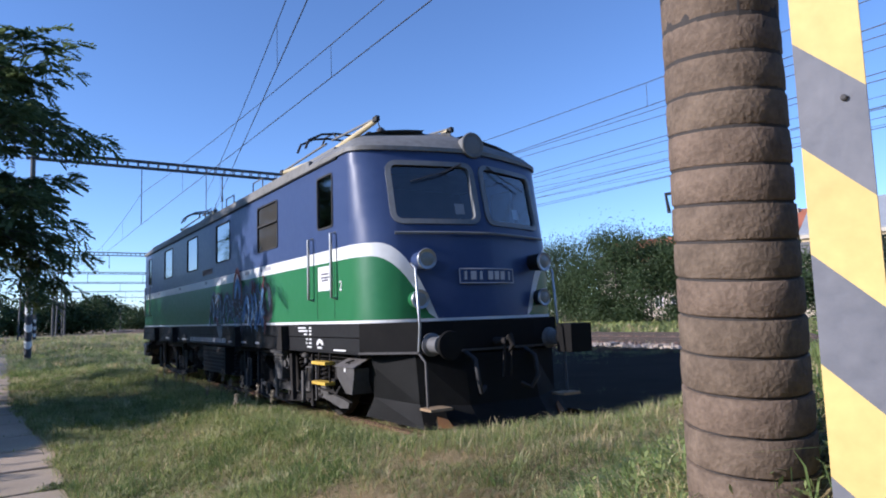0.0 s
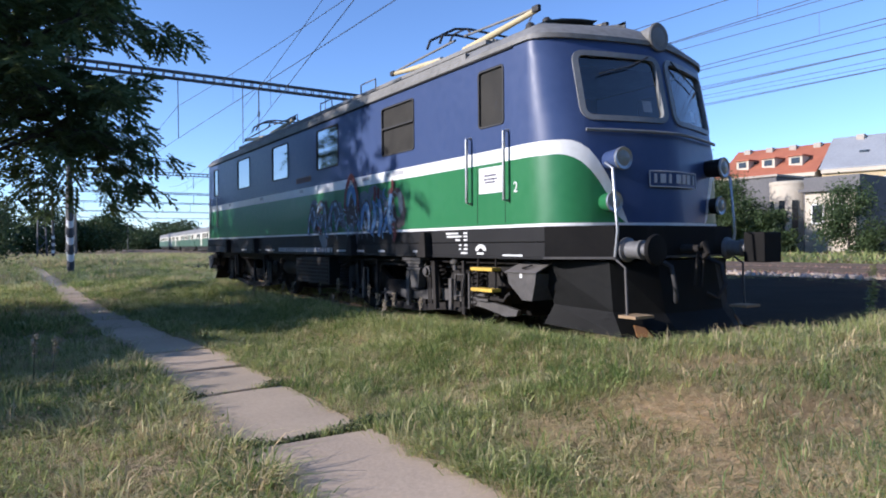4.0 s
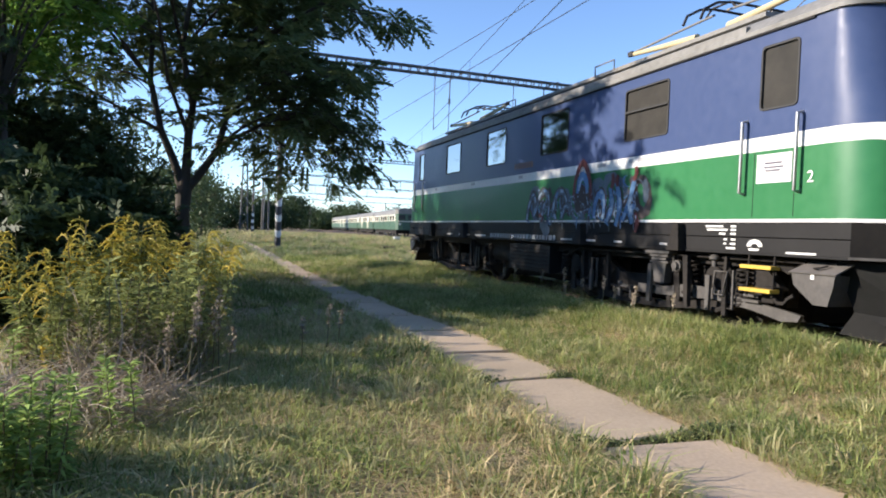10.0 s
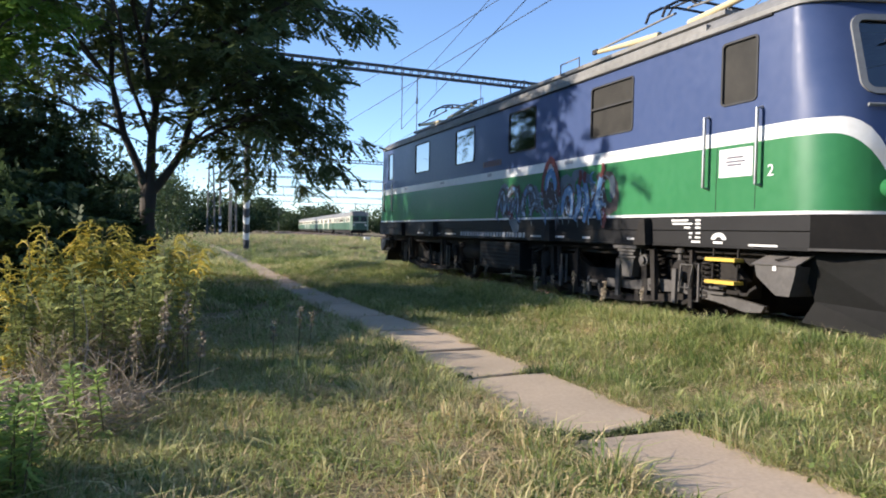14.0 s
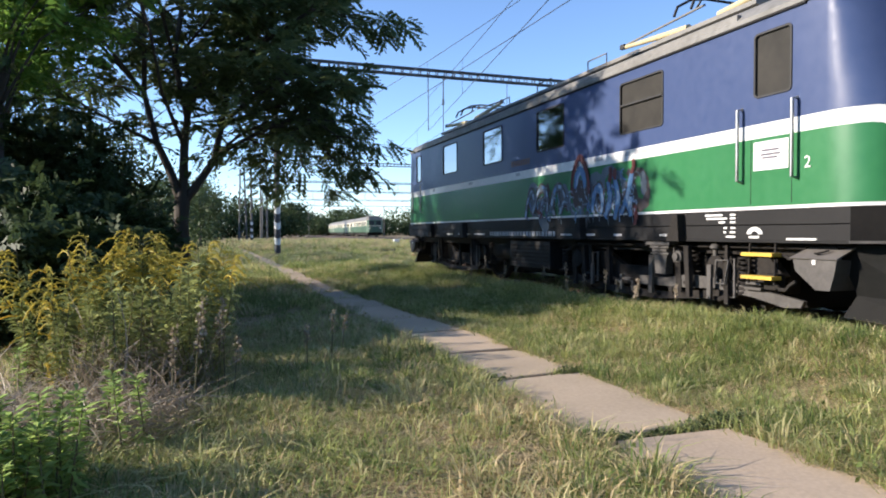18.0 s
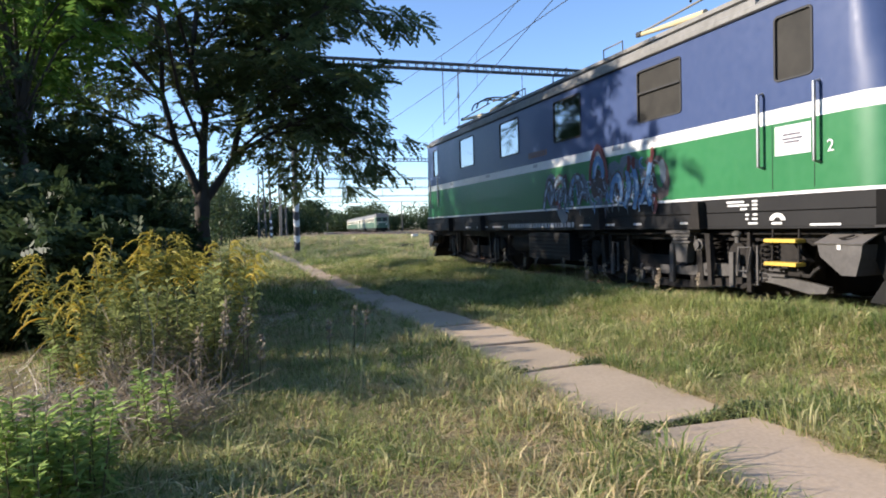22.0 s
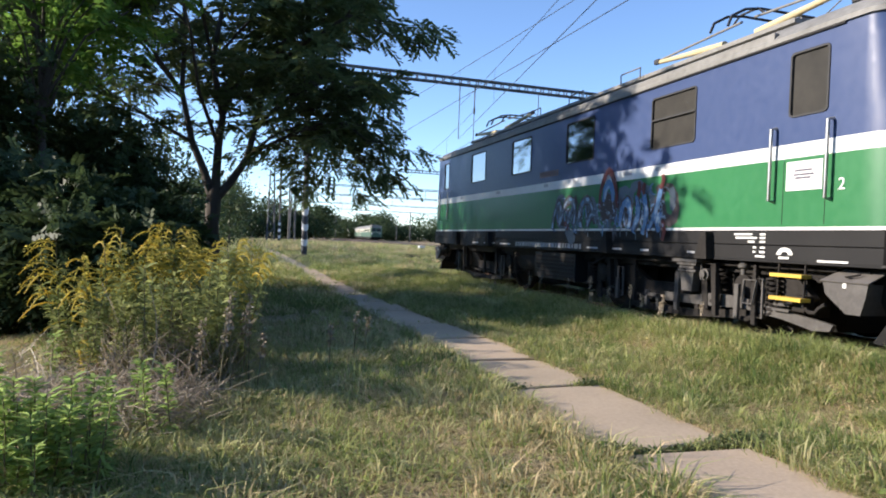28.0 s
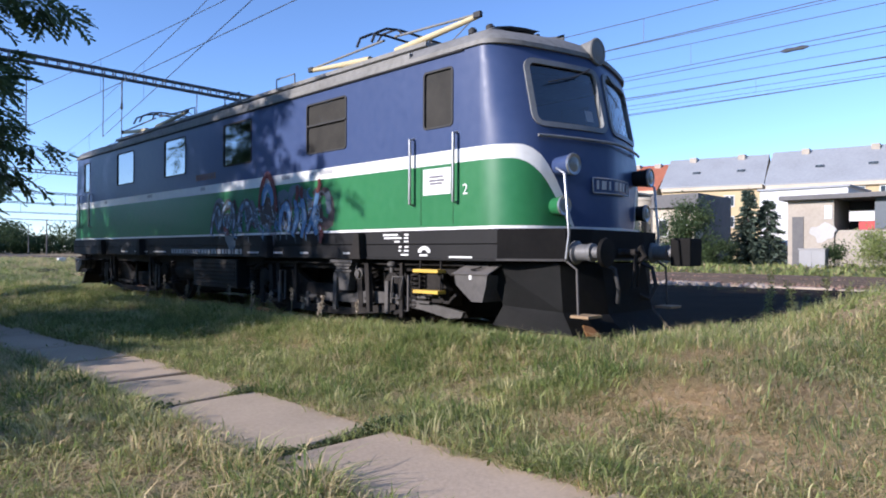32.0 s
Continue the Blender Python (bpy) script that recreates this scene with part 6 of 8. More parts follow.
def far_wood(name, box_, h, count, seed, label):
    """A far belt of trees as one mass of leaves with an uneven top."""
    nrg = np.random.default_rng(seed)
    (x0, y0), (x1, y1), deep = box_
    n = int(count * 2.4)
    t = nrg.uniform(0, 1, n)
    L = math.hypot(x1 - x0, y1 - y0)
    c = max(6, int(L / (h * 0.42)))
    crowns = (np.arange(c) + nrg.uniform(-0.4, 0.4, c)) / c
    hs = nrg.uniform(0.5, 1.0, c) * h
    i = nrg.integers(0, c, n)
    u = crowns[i] + nrg.normal(0, 1, n) * (h * 0.22 / L)
    z = hs[i] * np.clip(nrg.beta(1.6, 1.5, n), 0, 1)
    w = nrg.uniform(-1, 1, n) * deep * 0.5 * np.sin(np.clip(z / hs[i], 0.05, 0.95) * math.pi) + nrg.normal(0, 0.2, n)
    nx, ny = -(y1 - y0) / L, (x1 - x0) / L
    pos = np.stack([x0 + (x1 - x0) * u + nx * w, y0 + (y1 - y0) * u + ny * w, z], 1)
    V, F = simple_leaves(pos, h * 0.062, nrg, 0.8)
    tagged(raw(name, V, F, LEAF2), label, "trees", kind="stuff")


def plants():
    tree_main()
    leafy_tree("tree", -12.2, 10.8, 8.0, 2.4, "dense dark broadleaf tree with feathery leaves and low boughs", 0.4, 31, 1000, 0.06, 0.18, compound=True, material=LEAF)
    leafy_tree("tree", -10.0, 6.8, 5.8, 1.4, "broadleaf tree above the thicket, sunlight put into its bright leaf colour", 0.36, 30, 700, 0.6, 0.08, compound=True, material=LEAF3)
    leafy_tree("tree", -13.0, 9.8, 9.0, 2.6, "dense dark broadleaf tree behind the goldenrod", 0.42, 32, 1100, 0.1, 0.18, compound=True, material=LEAF)
    leafy_tree("tree", -12.4, 15.6, 9.6, 2.9, "tall dark broadleaf tree with a bare lower trunk", 0.42, 33, 1600, 0.5, 0.18, compound=True, material=LEAF)
    # the darker leaf material stands in for the shade at the thicket's foot
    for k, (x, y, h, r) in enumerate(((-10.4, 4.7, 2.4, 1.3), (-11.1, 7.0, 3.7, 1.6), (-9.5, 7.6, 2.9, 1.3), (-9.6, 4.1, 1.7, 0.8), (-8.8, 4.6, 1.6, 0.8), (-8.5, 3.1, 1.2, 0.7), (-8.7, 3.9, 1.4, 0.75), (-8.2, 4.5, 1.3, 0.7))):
        leafy_tree("shrub", x, y, h, r, "leafy shrub at the foot of the thicket, shade put into its dark leaves", 0.28, 38 + k, 2600, 0.02, 0.05, compound=True, category="shrub", group="thicket shrubs", material=LEAF2)
    leafy_tree("shrub", -10.0, 22.0, 4.6, 2.6, "olive-green shrub behind the tree", 0.2, 34, 3500, 0.04, 0.08, category="shrub")
    leafy_tree("shrub", -13.0, 28.0, 5.0, 3.2, "olive-green shrub behind the tree", 0.22, 35, 3500, 0.04, 0.08, category="shrub")
    leafy_tree("shrub", -9.5, 34.0, 4.0, 2.5, "olive-green shrub beside the path", 0.2, 36, 3000, 0.04, 0.08, category="shrub")
    leafy_tree("shrub", -7.6, 41.0, 4.0, 2.1, "olive-green shrub leaning over the path", 0.16, 39, 5000, 0.03, 0.08, category="shrub")
    leafy_tree("tree", -9.0, 48.0, 5.5, 3.0, "rounded tree beside the path", 0.25, 37, 3000, 0.05, 0.12)
    far_wood("far_trees", ((-60, 60), (-6, 78), 8), 7.5, 14000, 41, "belt of green trees beyond the yard")
    far_wood("far_trees", ((-14, 135), (14, 150), 10), 8.5, 8000, 42, "far belt of trees at the end of the yard")
    far_wood("far_trees", ((12, 250), (60, 262), 14), 12.0, 9000, 43, "far belt of trees on the horizon")
    far_wood("far_trees", ((22, 205), (80, 212), 12), 8.5, 8000, 45, "far belt of trees on the horizon")
    far_wood("far_trees", ((60, 230), (190, 150), 14), 11.0, 9000, 44, "far belt of trees on the horizon")
    # unseen belt added behind the camera to cut sky light on the front
    far_wood("far_trees", ((-45, -23), (45, -20), 7), 10.0, 16000, 46, "unseen belt of trees added behind the camera to dim the sky")
    # also unseen: added left of the view so less sky fills the shade
    far_wood("hedge", ((-15.0, -16), (-15.5, 2.5), 3), 2.7, 7000, 47, "unseen hedge added on the left to block low sky light")
    # beyond the tracks
    for k, (x, y, h, r) in enumerate(((40.0, 33.2, 8.0, 3.2), (40.0, 29.5, 7.6, 2.7), (40.5, 26.2, 6.0, 2.3), (40.0, 23.6, 4.6, 1.7), (40.3, 21.2, 3.0, 1.3), (43.0, 38.5, 8.0, 3.6), (44.0, 45.0, 8.0, 4.0))):
        leafy_tree("shrub", x, y, h, r, "dense dark green shrub beyond the tracks", 0.2, 50 + k, 24000 if h > 5 else 12000, 0.0, 0.08, group="shrubs beyond the tracks", category="shrub")
    leafy_tree("tree", 40.0, 16.1, 5.0, 1.9, "small leafy tree beside the low house", 0.2, 60, 7500, 0.06, 0.08)
    leafy_tree("shrub", 39.5, 14.0, 2.2, 1.3, "low green shrub beyond the tracks", 0.16, 61, 3500, 0.03, 0.05, group="shrubs beyond the tracks", category="shrub")
    leafy_tree("shrub", 36.5, 3.3, 2.2, 1.8, "yellow-green bushes by the shed", 0.14, 62, 5000, 0.03, 0.05, category="shrub", material=WEEDLEAF)
    leafy_tree("shrub", 36.0, 0.4, 2.6, 1.9, "yellow-green bushes by the shed", 0.14, 63, 5000, 0.03, 0.05, category="shrub", material=WEEDLEAF)
    leafy_tree("shrub", 37.6, 6.0, 1.5, 0.9, "low dark shrub beside the metal cabinet", 0.14, 64, 2500, 0.03, 0.04, category="shrub")
    spruce(45.0, 13.8, 6.2, 1.6, 70)
    spruce(46.2, 12.8, 5.4, 2.0, 71)


plants()


# ---- grass and weeds ----
def z_of(xy):
    return np.array([ground_z(x, y) for x, y in xy])


def on_path(x, y):
    c = -4.735 - 0.27 * np.clip((y - 2) / 6, 0, 1)
    j = np.array(JOINTS)
    free = np.min(np.abs(y[:, None] - j[None, :, 0]) - j[None, :, 1], axis=1) > 0
    return free & (np.abs(x - c) < np.where(y > 6, 0.25, 0.345 + 0.03 * np.sin(y * 5.3 + 2 * x)))


def blades(xy, h, rng, lean=0.35, width=0.007):
    n = len(xy)
    base = np.column_stack([xy, z_of(xy) - 0.01])
    a = rng.uniform(0, 2 * math.pi, n)
    d = np.stack([np.cos(a), np.sin(a), np.zeros(n)], 1)
    s = np.stack([-np.sin(a), np.cos(a), np.zeros(n)], 1)
    h = h.reshape(-1, 1)
    bend = rng.uniform(0.1, 1, (n, 1)) * lean
    w = width * rng.uniform(0.7, 1.5, (n, 1)) * (0.6 + h * 2)
    up = np.array([0, 0, 1.0])
    mid = base + up * h * 0.6 + d * h * bend * 0.35
    tip = base + up * h * (1 - 0.3 * bend) + d * h * bend * 1.1
    V = np.stack([base - s * w, base + s * w, mid + s * w * 0.8, mid - s * w * 0.8, tip], 1).reshape(-1, 3)
    i = np.arange(n)[:, None] * 5
    F = np.concatenate([i + np.array([[0, 1, 2]]), i + np.array([[0, 2, 3]]), i + np.array([[3, 2, 4]])], 0)
    return V, F


def fringe(xy, x0, x1, y0, y1, soft, rng):
    """True inside a zone, thinning out raggedly towards its border."""
    d = np.minimum(np.minimum(xy[:, 0] - x0, x1 - xy[:, 0]), np.minimum(xy[:, 1] - y0, y1 - xy[:, 1]))
    wave = np.array([noise.noise((x * 0.8, y * 0.8, 4.0)) for x, y in xy])
    return d / soft + 0.6 * wave > rng.uniform(0, 1, len(xy))


def patch(xy):
    """Slow variation that thins the grass out into worn spots."""
    return np.array([noise.noise((x * 0.35, y * 0.35, 2.0)) + 0.5 * noise.noise((x * 0.9, y * 0.9, 7.0)) for x, y in xy])


def lumps(xy):
    """Hand-sized unevenness: grass stands in small tussocks with gaps between them."""
    return np.array([0.7 * noise.noise((x * 2.6, y * 2.6, 11.0)) + 0.6 * noise.noise((x * 6.5, y * 6.5, 3.0)) for x, y in xy])


WORN_SPOTS = ((-3.4, -3.5, 0.6), (-2.9, -2.8, 0.65), (-3.65, -2.5, 0.35), (-1.9, -2.25, 0.7), (-0.9, -1.8, 0.5), (-2.4, -3.3, 0.6), (-6.3, -1.9, 0.35))


def worn(xy):
    """Trodden bare spots: close to 1 where the soil shows."""
    w = np.zeros(len(xy))
    for x, y, r in WORN_SPOTS:
        w = np.maximum(w, np.exp(-(((xy[:, 0] - x) ** 2 + (xy[:, 1] - y) ** 2) / r ** 2)))
    return w


def bare_patches():
    """Trodden sandy spots: shallow ragged sheets that lie on the soil and dip under it at their rim."""
    sand = mat("dry_sand", (0.5, 0.37, 0.24), (0.34, 0.24, 0.14), 0.95, big=2.5, fine=40, bump=0.6)
    for k, (x, y, r) in enumerate(WORN_SPOTS[:6]):
        n, rings = 28, 6
        V, F = [(x, y, ground_z(x, y) + 0.02)], []
        for j in range(1, rings + 1):
            for i in range(n):
                a = 2 * math.pi * i / n
                q = r * 0.62 * j / rings * (1 + 0.55 * noise.noise((math.cos(a) * 1.7, math.sin(a) * 1.7, k * 3.1)))
                px, py = x + q * math.cos(a), y + q * math.sin(a)
                V.append((px, py, ground_z(px, py) + (0.02 if j < rings - 1 else 0.012 if j < rings else -0.05)))
        for i in range(n):
            F.append((0, 1 + i, 1 + (i + 1) % n, 1 + (i + 1) % n))
            for j in range(rings - 1):
                p, q = 1 + j * n, 1 + (j + 1) * n
                F.append((p + i, q + i, q + (i + 1) % n, p + (i + 1) % n))
        me = bpy.data.meshes.new("bare_patch")
        me.from_pydata(V, [], [f if f[2] != f[3] else f[:3] for f in F])
        for f in me.polygons:
            f.use_smooth = True
        tagged(link_mesh("bare_patch", me, sand), "trodden patch of bare sandy soil", "ground", kind="structure")


def clover():
    """Low broad-leaved herbs between the blades."""
    rng = np.random.default_rng(15)
    n = 90000
    xy = np.column_stack([rng.uniform(-9.5, 2.0, n), rng.uniform(-6.8, 7.0, n)])
    g = patch(xy * 2.3)
    keep = ~on_path(xy[:, 0], xy[:, 1]) & (rng.uniform(-0.2, 0.7, n) < g) & (rng.uniform(0, 1, n) > worn(xy))
    xy = xy[keep]
    V, F = simple_leaves(np.column_stack([xy, z_of(xy) + rng.uniform(0.005, 0.05, len(xy))]), 0.032, rng, 0.6)
    tagged(raw("low_herbs", V, F, leafy("herb_leaf", (0.16, 0.23, 0.06), (0.22, 0.28, 0.08), 0.4)), "low broad-leaved herbs in the grass", "grass", kind="stuff")


def bank_weeds():
    """Lush low weeds on the bank by the ringed pole."""
    rng = np.random.default_rng(35)
    n = 130000
    xy = np.column_stack([rng.uniform(-4.2, 3.6, n), rng.uniform(-9.0, -2.9, n)])
    keep = (rng.uniform(-0.5, 0.4, n) < patch(xy * 2.1)) & (worn(xy) < 0.3) & fringe(xy, -4.2, 3.6, -9.0, -2.9, 1.0, rng)
    xy = xy[keep]
    V, F = simple_leaves(np.column_stack([xy, z_of(xy) + 0.13 * rng.uniform(0, 1, len(xy)) ** 1.9]), 0.03, rng, 0.4)
    tagged(raw("bank_weeds", V, F, WEEDLEAF), "lush green weeds on the bank", "weeds", kind="stuff")


def thatch():
    """Flattened dead blades that lie between the living ones."""
    rng = np.random.default_rng(25)
    n = 150000
    xy = np.column_stack([rng.uniform(-9.2, 0.5, n), rng.uniform(-6.0, 4.0, n)])
    xy = xy[~on_path(xy[:, 0], xy[:, 1]) & (rng.uniform(0, 1, n) > 0.15 * worn(xy))]
    more = np.column_stack([rng.uniform(-4.3, 0.6, 160000), rng.uniform(-4.4, -0.9, 160000)])
    xy = np.concatenate([xy, more[rng.uniform(0.15, 1, len(more)) < worn(more)]])
    n = len(xy)
    a, L = rng.uniform(0, 2 * math.pi, n), rng.uniform(0.03, 0.12, (n, 1))
    d = np.stack([np.cos(a), np.sin(a), rng.uniform(-0.05, 0.35, n)], 1)
    s = np.stack([-np.sin(a), np.cos(a), np.zeros(n)], 1) * 0.0022
    b = np.column_stack([xy, z_of(xy) + rng.uniform(0.002, 0.045, n)])
    V = np.stack([b - s, b + s, b + d * L * 0.6 + s, b + d * L], 1).reshape(-1, 3)
    tagged(raw("dead_grass", V, np.arange(len(V)).reshape(-1, 4), STRAW), "flattened dead grass", "grass", kind="stuff")


def tones_bank():
    return leafy("bank_blade", (0.17, 0.25, 0.08), (0.27, 0.33, 0.12), 0.45)


def joint_weeds():
    """Low dark weeds that have taken root in the open joints of the footpath."""
    rng = np.random.default_rng(55)
    m = leafy("joint_weed", (0.07, 0.1, 0.04), (0.11, 0.14, 0.06), 0.3)
    for x, y, rx, ry, n in ((-4.3, -1.47, 0.16, 0.07, 900), (-4.75, -1.5, 0.4, 0.025, 500), (-4.42, 0.03, 0.1, 0.05, 350), (-5.12, -1.5, 0.12, 0.06, 350), (-5.1, 0.0, 0.1, 0.06, 300), (-5.05, -3.07, 0.3, 0.03, 300)):
        c = np.column_stack([x + rx * rng.normal(0, 0.55, n), y + ry * rng.normal(0, 0.55, n)])
        up = rng.uniform(0, 1, n) ** 1.5 * (0.05 if rx < 0.2 else 0.02)
        V, F = simple_leaves(np.column_stack([c, z_of(c) + up + 0.004]), 0.03, rng, 0.45)
        tagged(raw("joint_weeds", V, F, m), "low dark weeds in a joint of the path", "weeds", kind="stuff")


def tussocks():
    """Dense hand-sized tussocks whose broad blades lean outwards, each of one tone."""
    rng = np.random.default_rng(45)
    tones = (GRASS, leafy("fresh_blade", (0.12, 0.185, 0.05), (0.2, 0.265, 0.075), 0.45), leafy("pale_blade", (0.62, 0.57, 0.3), (0.48, 0.48, 0.22), 0.45), STRAW)
    # bounds, tussocks, blade length, and how often each tone comes
    beds = (((-4.33, -1.5, -3.2, 9.5), 3600, 0.11, (4.5, 4.5, 2, 0.5)), ((-8.6, -5.14, -3.6, 3.0), 3200, 0.115, (3, 3, 3.5, 2.5)), ((-5.5, 1.5, -6.2, -1.2), 1700, 0.09, (3, 2, 3, 3)),
            ((-9.5, -1.5, 3.0, 16.0), 3600, 0.13, (4, 4, 2, 1)), ((-9.0, 9.0, 15.0, 40.0), 5200, 0.2, (4, 3, 3, 2.5)), ((-9.0, 14.0, 36.0, 75.0), 4200, 0.34, (3, 2, 3, 5)))
    for (x0, x1, y0, y1), n, h, odds in beds:
        c = np.column_stack([rng.uniform(x0, x1, n), rng.uniform(y0, y1, n)])
        c = c[~on_path(c[:, 0] - 0.03 * np.sign(c[:, 0] + 4.8), c[:, 1]) & (rng.uniform(0, 1, n) > worn(c)) & (rng.uniform(-0.7, 0.2, n) < patch(c * 1.6))]
        pick = rng.choice(4, len(c), p=np.array(odds) / sum(odds))
        tall = h * rng.uniform(0.4, 1.6, len(c)) * (1 + 0.35 * np.clip(lumps(c), -0.8, 0.8))
        for k, m in enumerate(tones):
            q, hq = c[pick == k], tall[pick == k]
            if not len(q):
                continue
            per = 26
            off = rng.normal(0, 1, (len(q) * per, 2)) * np.repeat(hq, per)[:, None] * 0.33
            xy = np.repeat(q, per, 0) + off
            hh = np.repeat(hq, per) * rng.uniform(0.45, 1.15, len(xy))
            V, F = blades(xy, hh, rng, 1.5, 0.0034 * (h / 0.1) ** 0.8)
            V = V.reshape(-1, 5, 3)
            lean = np.column_stack([off, np.zeros(len(off))])
            V[:, 2:4] += (lean * 0.35)[:, None]
            V[:, 4] += lean * 1.2
            tagged(raw("grass_tussocks", V.reshape(-1, 3), F, m), ("grass tussocks", "fresh green grass tussocks", "pale yellow-green grass tussocks", "dry straw-coloured grass tussocks")[k], "grass", kind="stuff")


def grass():
    bare_patches()
    clover()
    bank_weeds()
    thatch()
    rng = np.random.default_rng(5)
    # each zone: its bounds, blades, height, width, share of dry blades
    zones = [((-13.5, 4.0, -11.0, 7.0), 110000, 0.06, 1.7, 0.26), ((-4.4, -1.4, -3.6, 15.0), 170000, 0.065, 1.35, 0.14), ((-9.2, -5.0, -4.6, 3.2), 130000, 0.05, 1.15, 0.36),
             ((-5.0, 1.0, -5.0, -1.0), 60000, 0.06, 1.2, 0.4), ((-12, 14, 4.5, 20.0), 120000, 0.1, 2.4, 0.2), ((-13, 13, 16.5, 48.0), 75000, 0.13, 5.0, 0.3), ((-17, 14, 43.0, 98.0), 46000, 0.24, 10.0, 0.6), ((23.6, 44, -10, 50), 60000, 0.3, 14.0, 0.3)]
    for (x0, x1, y0, y1), n, h, w, share in zones:
        xy = np.column_stack([rng.uniform(x0, x1, n), rng.uniform(y0, y1, n)])
        g, l = patch(xy), lumps(xy)
        keep = ~on_path(xy[:, 0], xy[:, 1]) & (rng.uniform(-0.85, 0.2, n) < g + 0.15) & (rng.uniform(-0.75, 0.3, n) < l) & (rng.uniform(0, 1, n) > worn(xy) * 0.8) & fringe(xy, x0, x1, y0, y1, min(1.6, 0.2 * (x1 - x0)), rng)
        xy, g, l = xy[keep], g[keep], l[keep]
        hh = h * rng.uniform(0.5, 1.5, len(xy)) * (1 + 0.6 * np.clip(g, -0.5, 0.8)) * (1 + 1.2 * np.clip(l, -0.6, 0.7)) * (1 - 0.5 * worn(xy))
        dry = rng.uniform(0, 1, len(xy)) < np.clip(share - 0.5 * g - 0.35 * l, 0.05, 0.8) + 0.7 * worn(xy)
        for sel, m, label in ((~dry, GRASS, "short green grass"), (dry, STRAW, "dry straw-coloured grass")):
            V, F = blades(xy[sel], hh[sel], rng, 2.2, 0.002 * w)
            tagged(raw("grass", V, F, m), label, "grass", kind="stuff")
    tussocks()
    joint_weeds()
    # loose tufts of long blades
    n = 3600
    c = np.column_stack([rng.uniform(-9.0, 0.0, n), rng.uniform(-4.2, 3.5, n)])
    c = c[(rng.uniform(-0.5, 0.5, n) < patch(c * 1.4) + 0.05) & ~on_path(c[:, 0], c[:, 1]) & (worn(c) < 0.5)]
    xy = np.repeat(c, 22, 0) + rng.normal(0, 0.022, (len(c) * 22, 2))
    hh = np.repeat(rng.uniform(0.05, 0.14, len(c)), 22) * rng.uniform(0.5, 1.1, len(xy))
    dry = np.repeat(rng.uniform(0, 1, len(c)) < 0.3, 22) ^ (rng.uniform(0, 1, len(xy)) < 0.12)
    for sel, m, label in ((~dry, GRASS, "tufts of long green grass"), (dry, STRAW, "tufts of dry grass")):
        V, F = blades(xy[sel], hh[sel], rng, 2.2, 0.0024)
        tagged(raw("grass_tufts", V, F, m), label, "grass", kind="stuff")
    # taller tufts: along the track, the bank, the path edges and the thicket
    spots = [((-2.7, -1.35, -2.4, 14.5), 30000, 0.15, GRASS), ((-2.6, -1.4, -2.4, 14.5), 2500, 0.17, STRAW), ((-1.8, 3.0, -2.8, -1.25), 12000, 0.15, GRASS), ((-1.8, 2.6, -2.8, -1.25), 2500, 0.17, STRAW), ((-4.3, 3.8, -9.0, -2.8), 70000, 0.13, tones_bank()), ((-4.2, 3.6, -9.0, -2.8), 16000, 0.11, STRAW), ((-7.9, -5.6, -2.5, 2.5), 14000, 0.12, GRASS), ((-9.0, -6.5, -3.0, 0.4), 14000, 0.1, STRAW), ((-9.0, -5.6, -3.6, 0.6), 16000, 0.1, GRASS),
             ((1.6, 4.6, -3.6, -1.6), 7000, 0.2, GRASS), ((14.0, 14.6, -20, 30), 1500, 0.3, GRASS), ((10.6, 13.4, -15, 30), 2500, 0.22, GRASS), ((12.2, 13.9, -12, 30), 2600, 0.3, STRAW), ((14.4, 23.2, -15, 30), 2600, 0.25, STRAW), ((-4.75, -4.2, -1.6, -1.36), 700, 0.07, GRASS), ((-5.2, -4.95, -1.6, -1.42), 250, 0.06, GRASS), ((-4.6, -4.25, 0.0, 0.14), 300, 0.06, GRASS), ((-5.45, -5.08, -8, 8), 3500, 0.11, GRASS), ((-4.4, -4.1, -8, 8), 3500, 0.1, GRASS)]
    for (x0, x1, y0, y1), n, h, m in spots:
        xy = np.column_stack([rng.uniform(x0, x1, n), rng.uniform(y0, y1, n)])
        g = patch(xy * 1.7)
        keep = (~on_path(xy[:, 0], xy[:, 1]) | (n < 1000)) & (rng.uniform(-0.5, 0.5, n) < g + 0.1) & fringe(xy, x0, x1, y0, y1, 0.2 * min(x1 - x0, y1 - y0, 4.0), rng)
        xy = xy[keep]
        V, F = blades(xy, h * rng.uniform(0.4, 1.4, len(xy)), rng, 1.9, 0.0028)
        tagged(raw("tall_grass", V, F, m), "taller tufts of grass", "grass", kind="stuff")


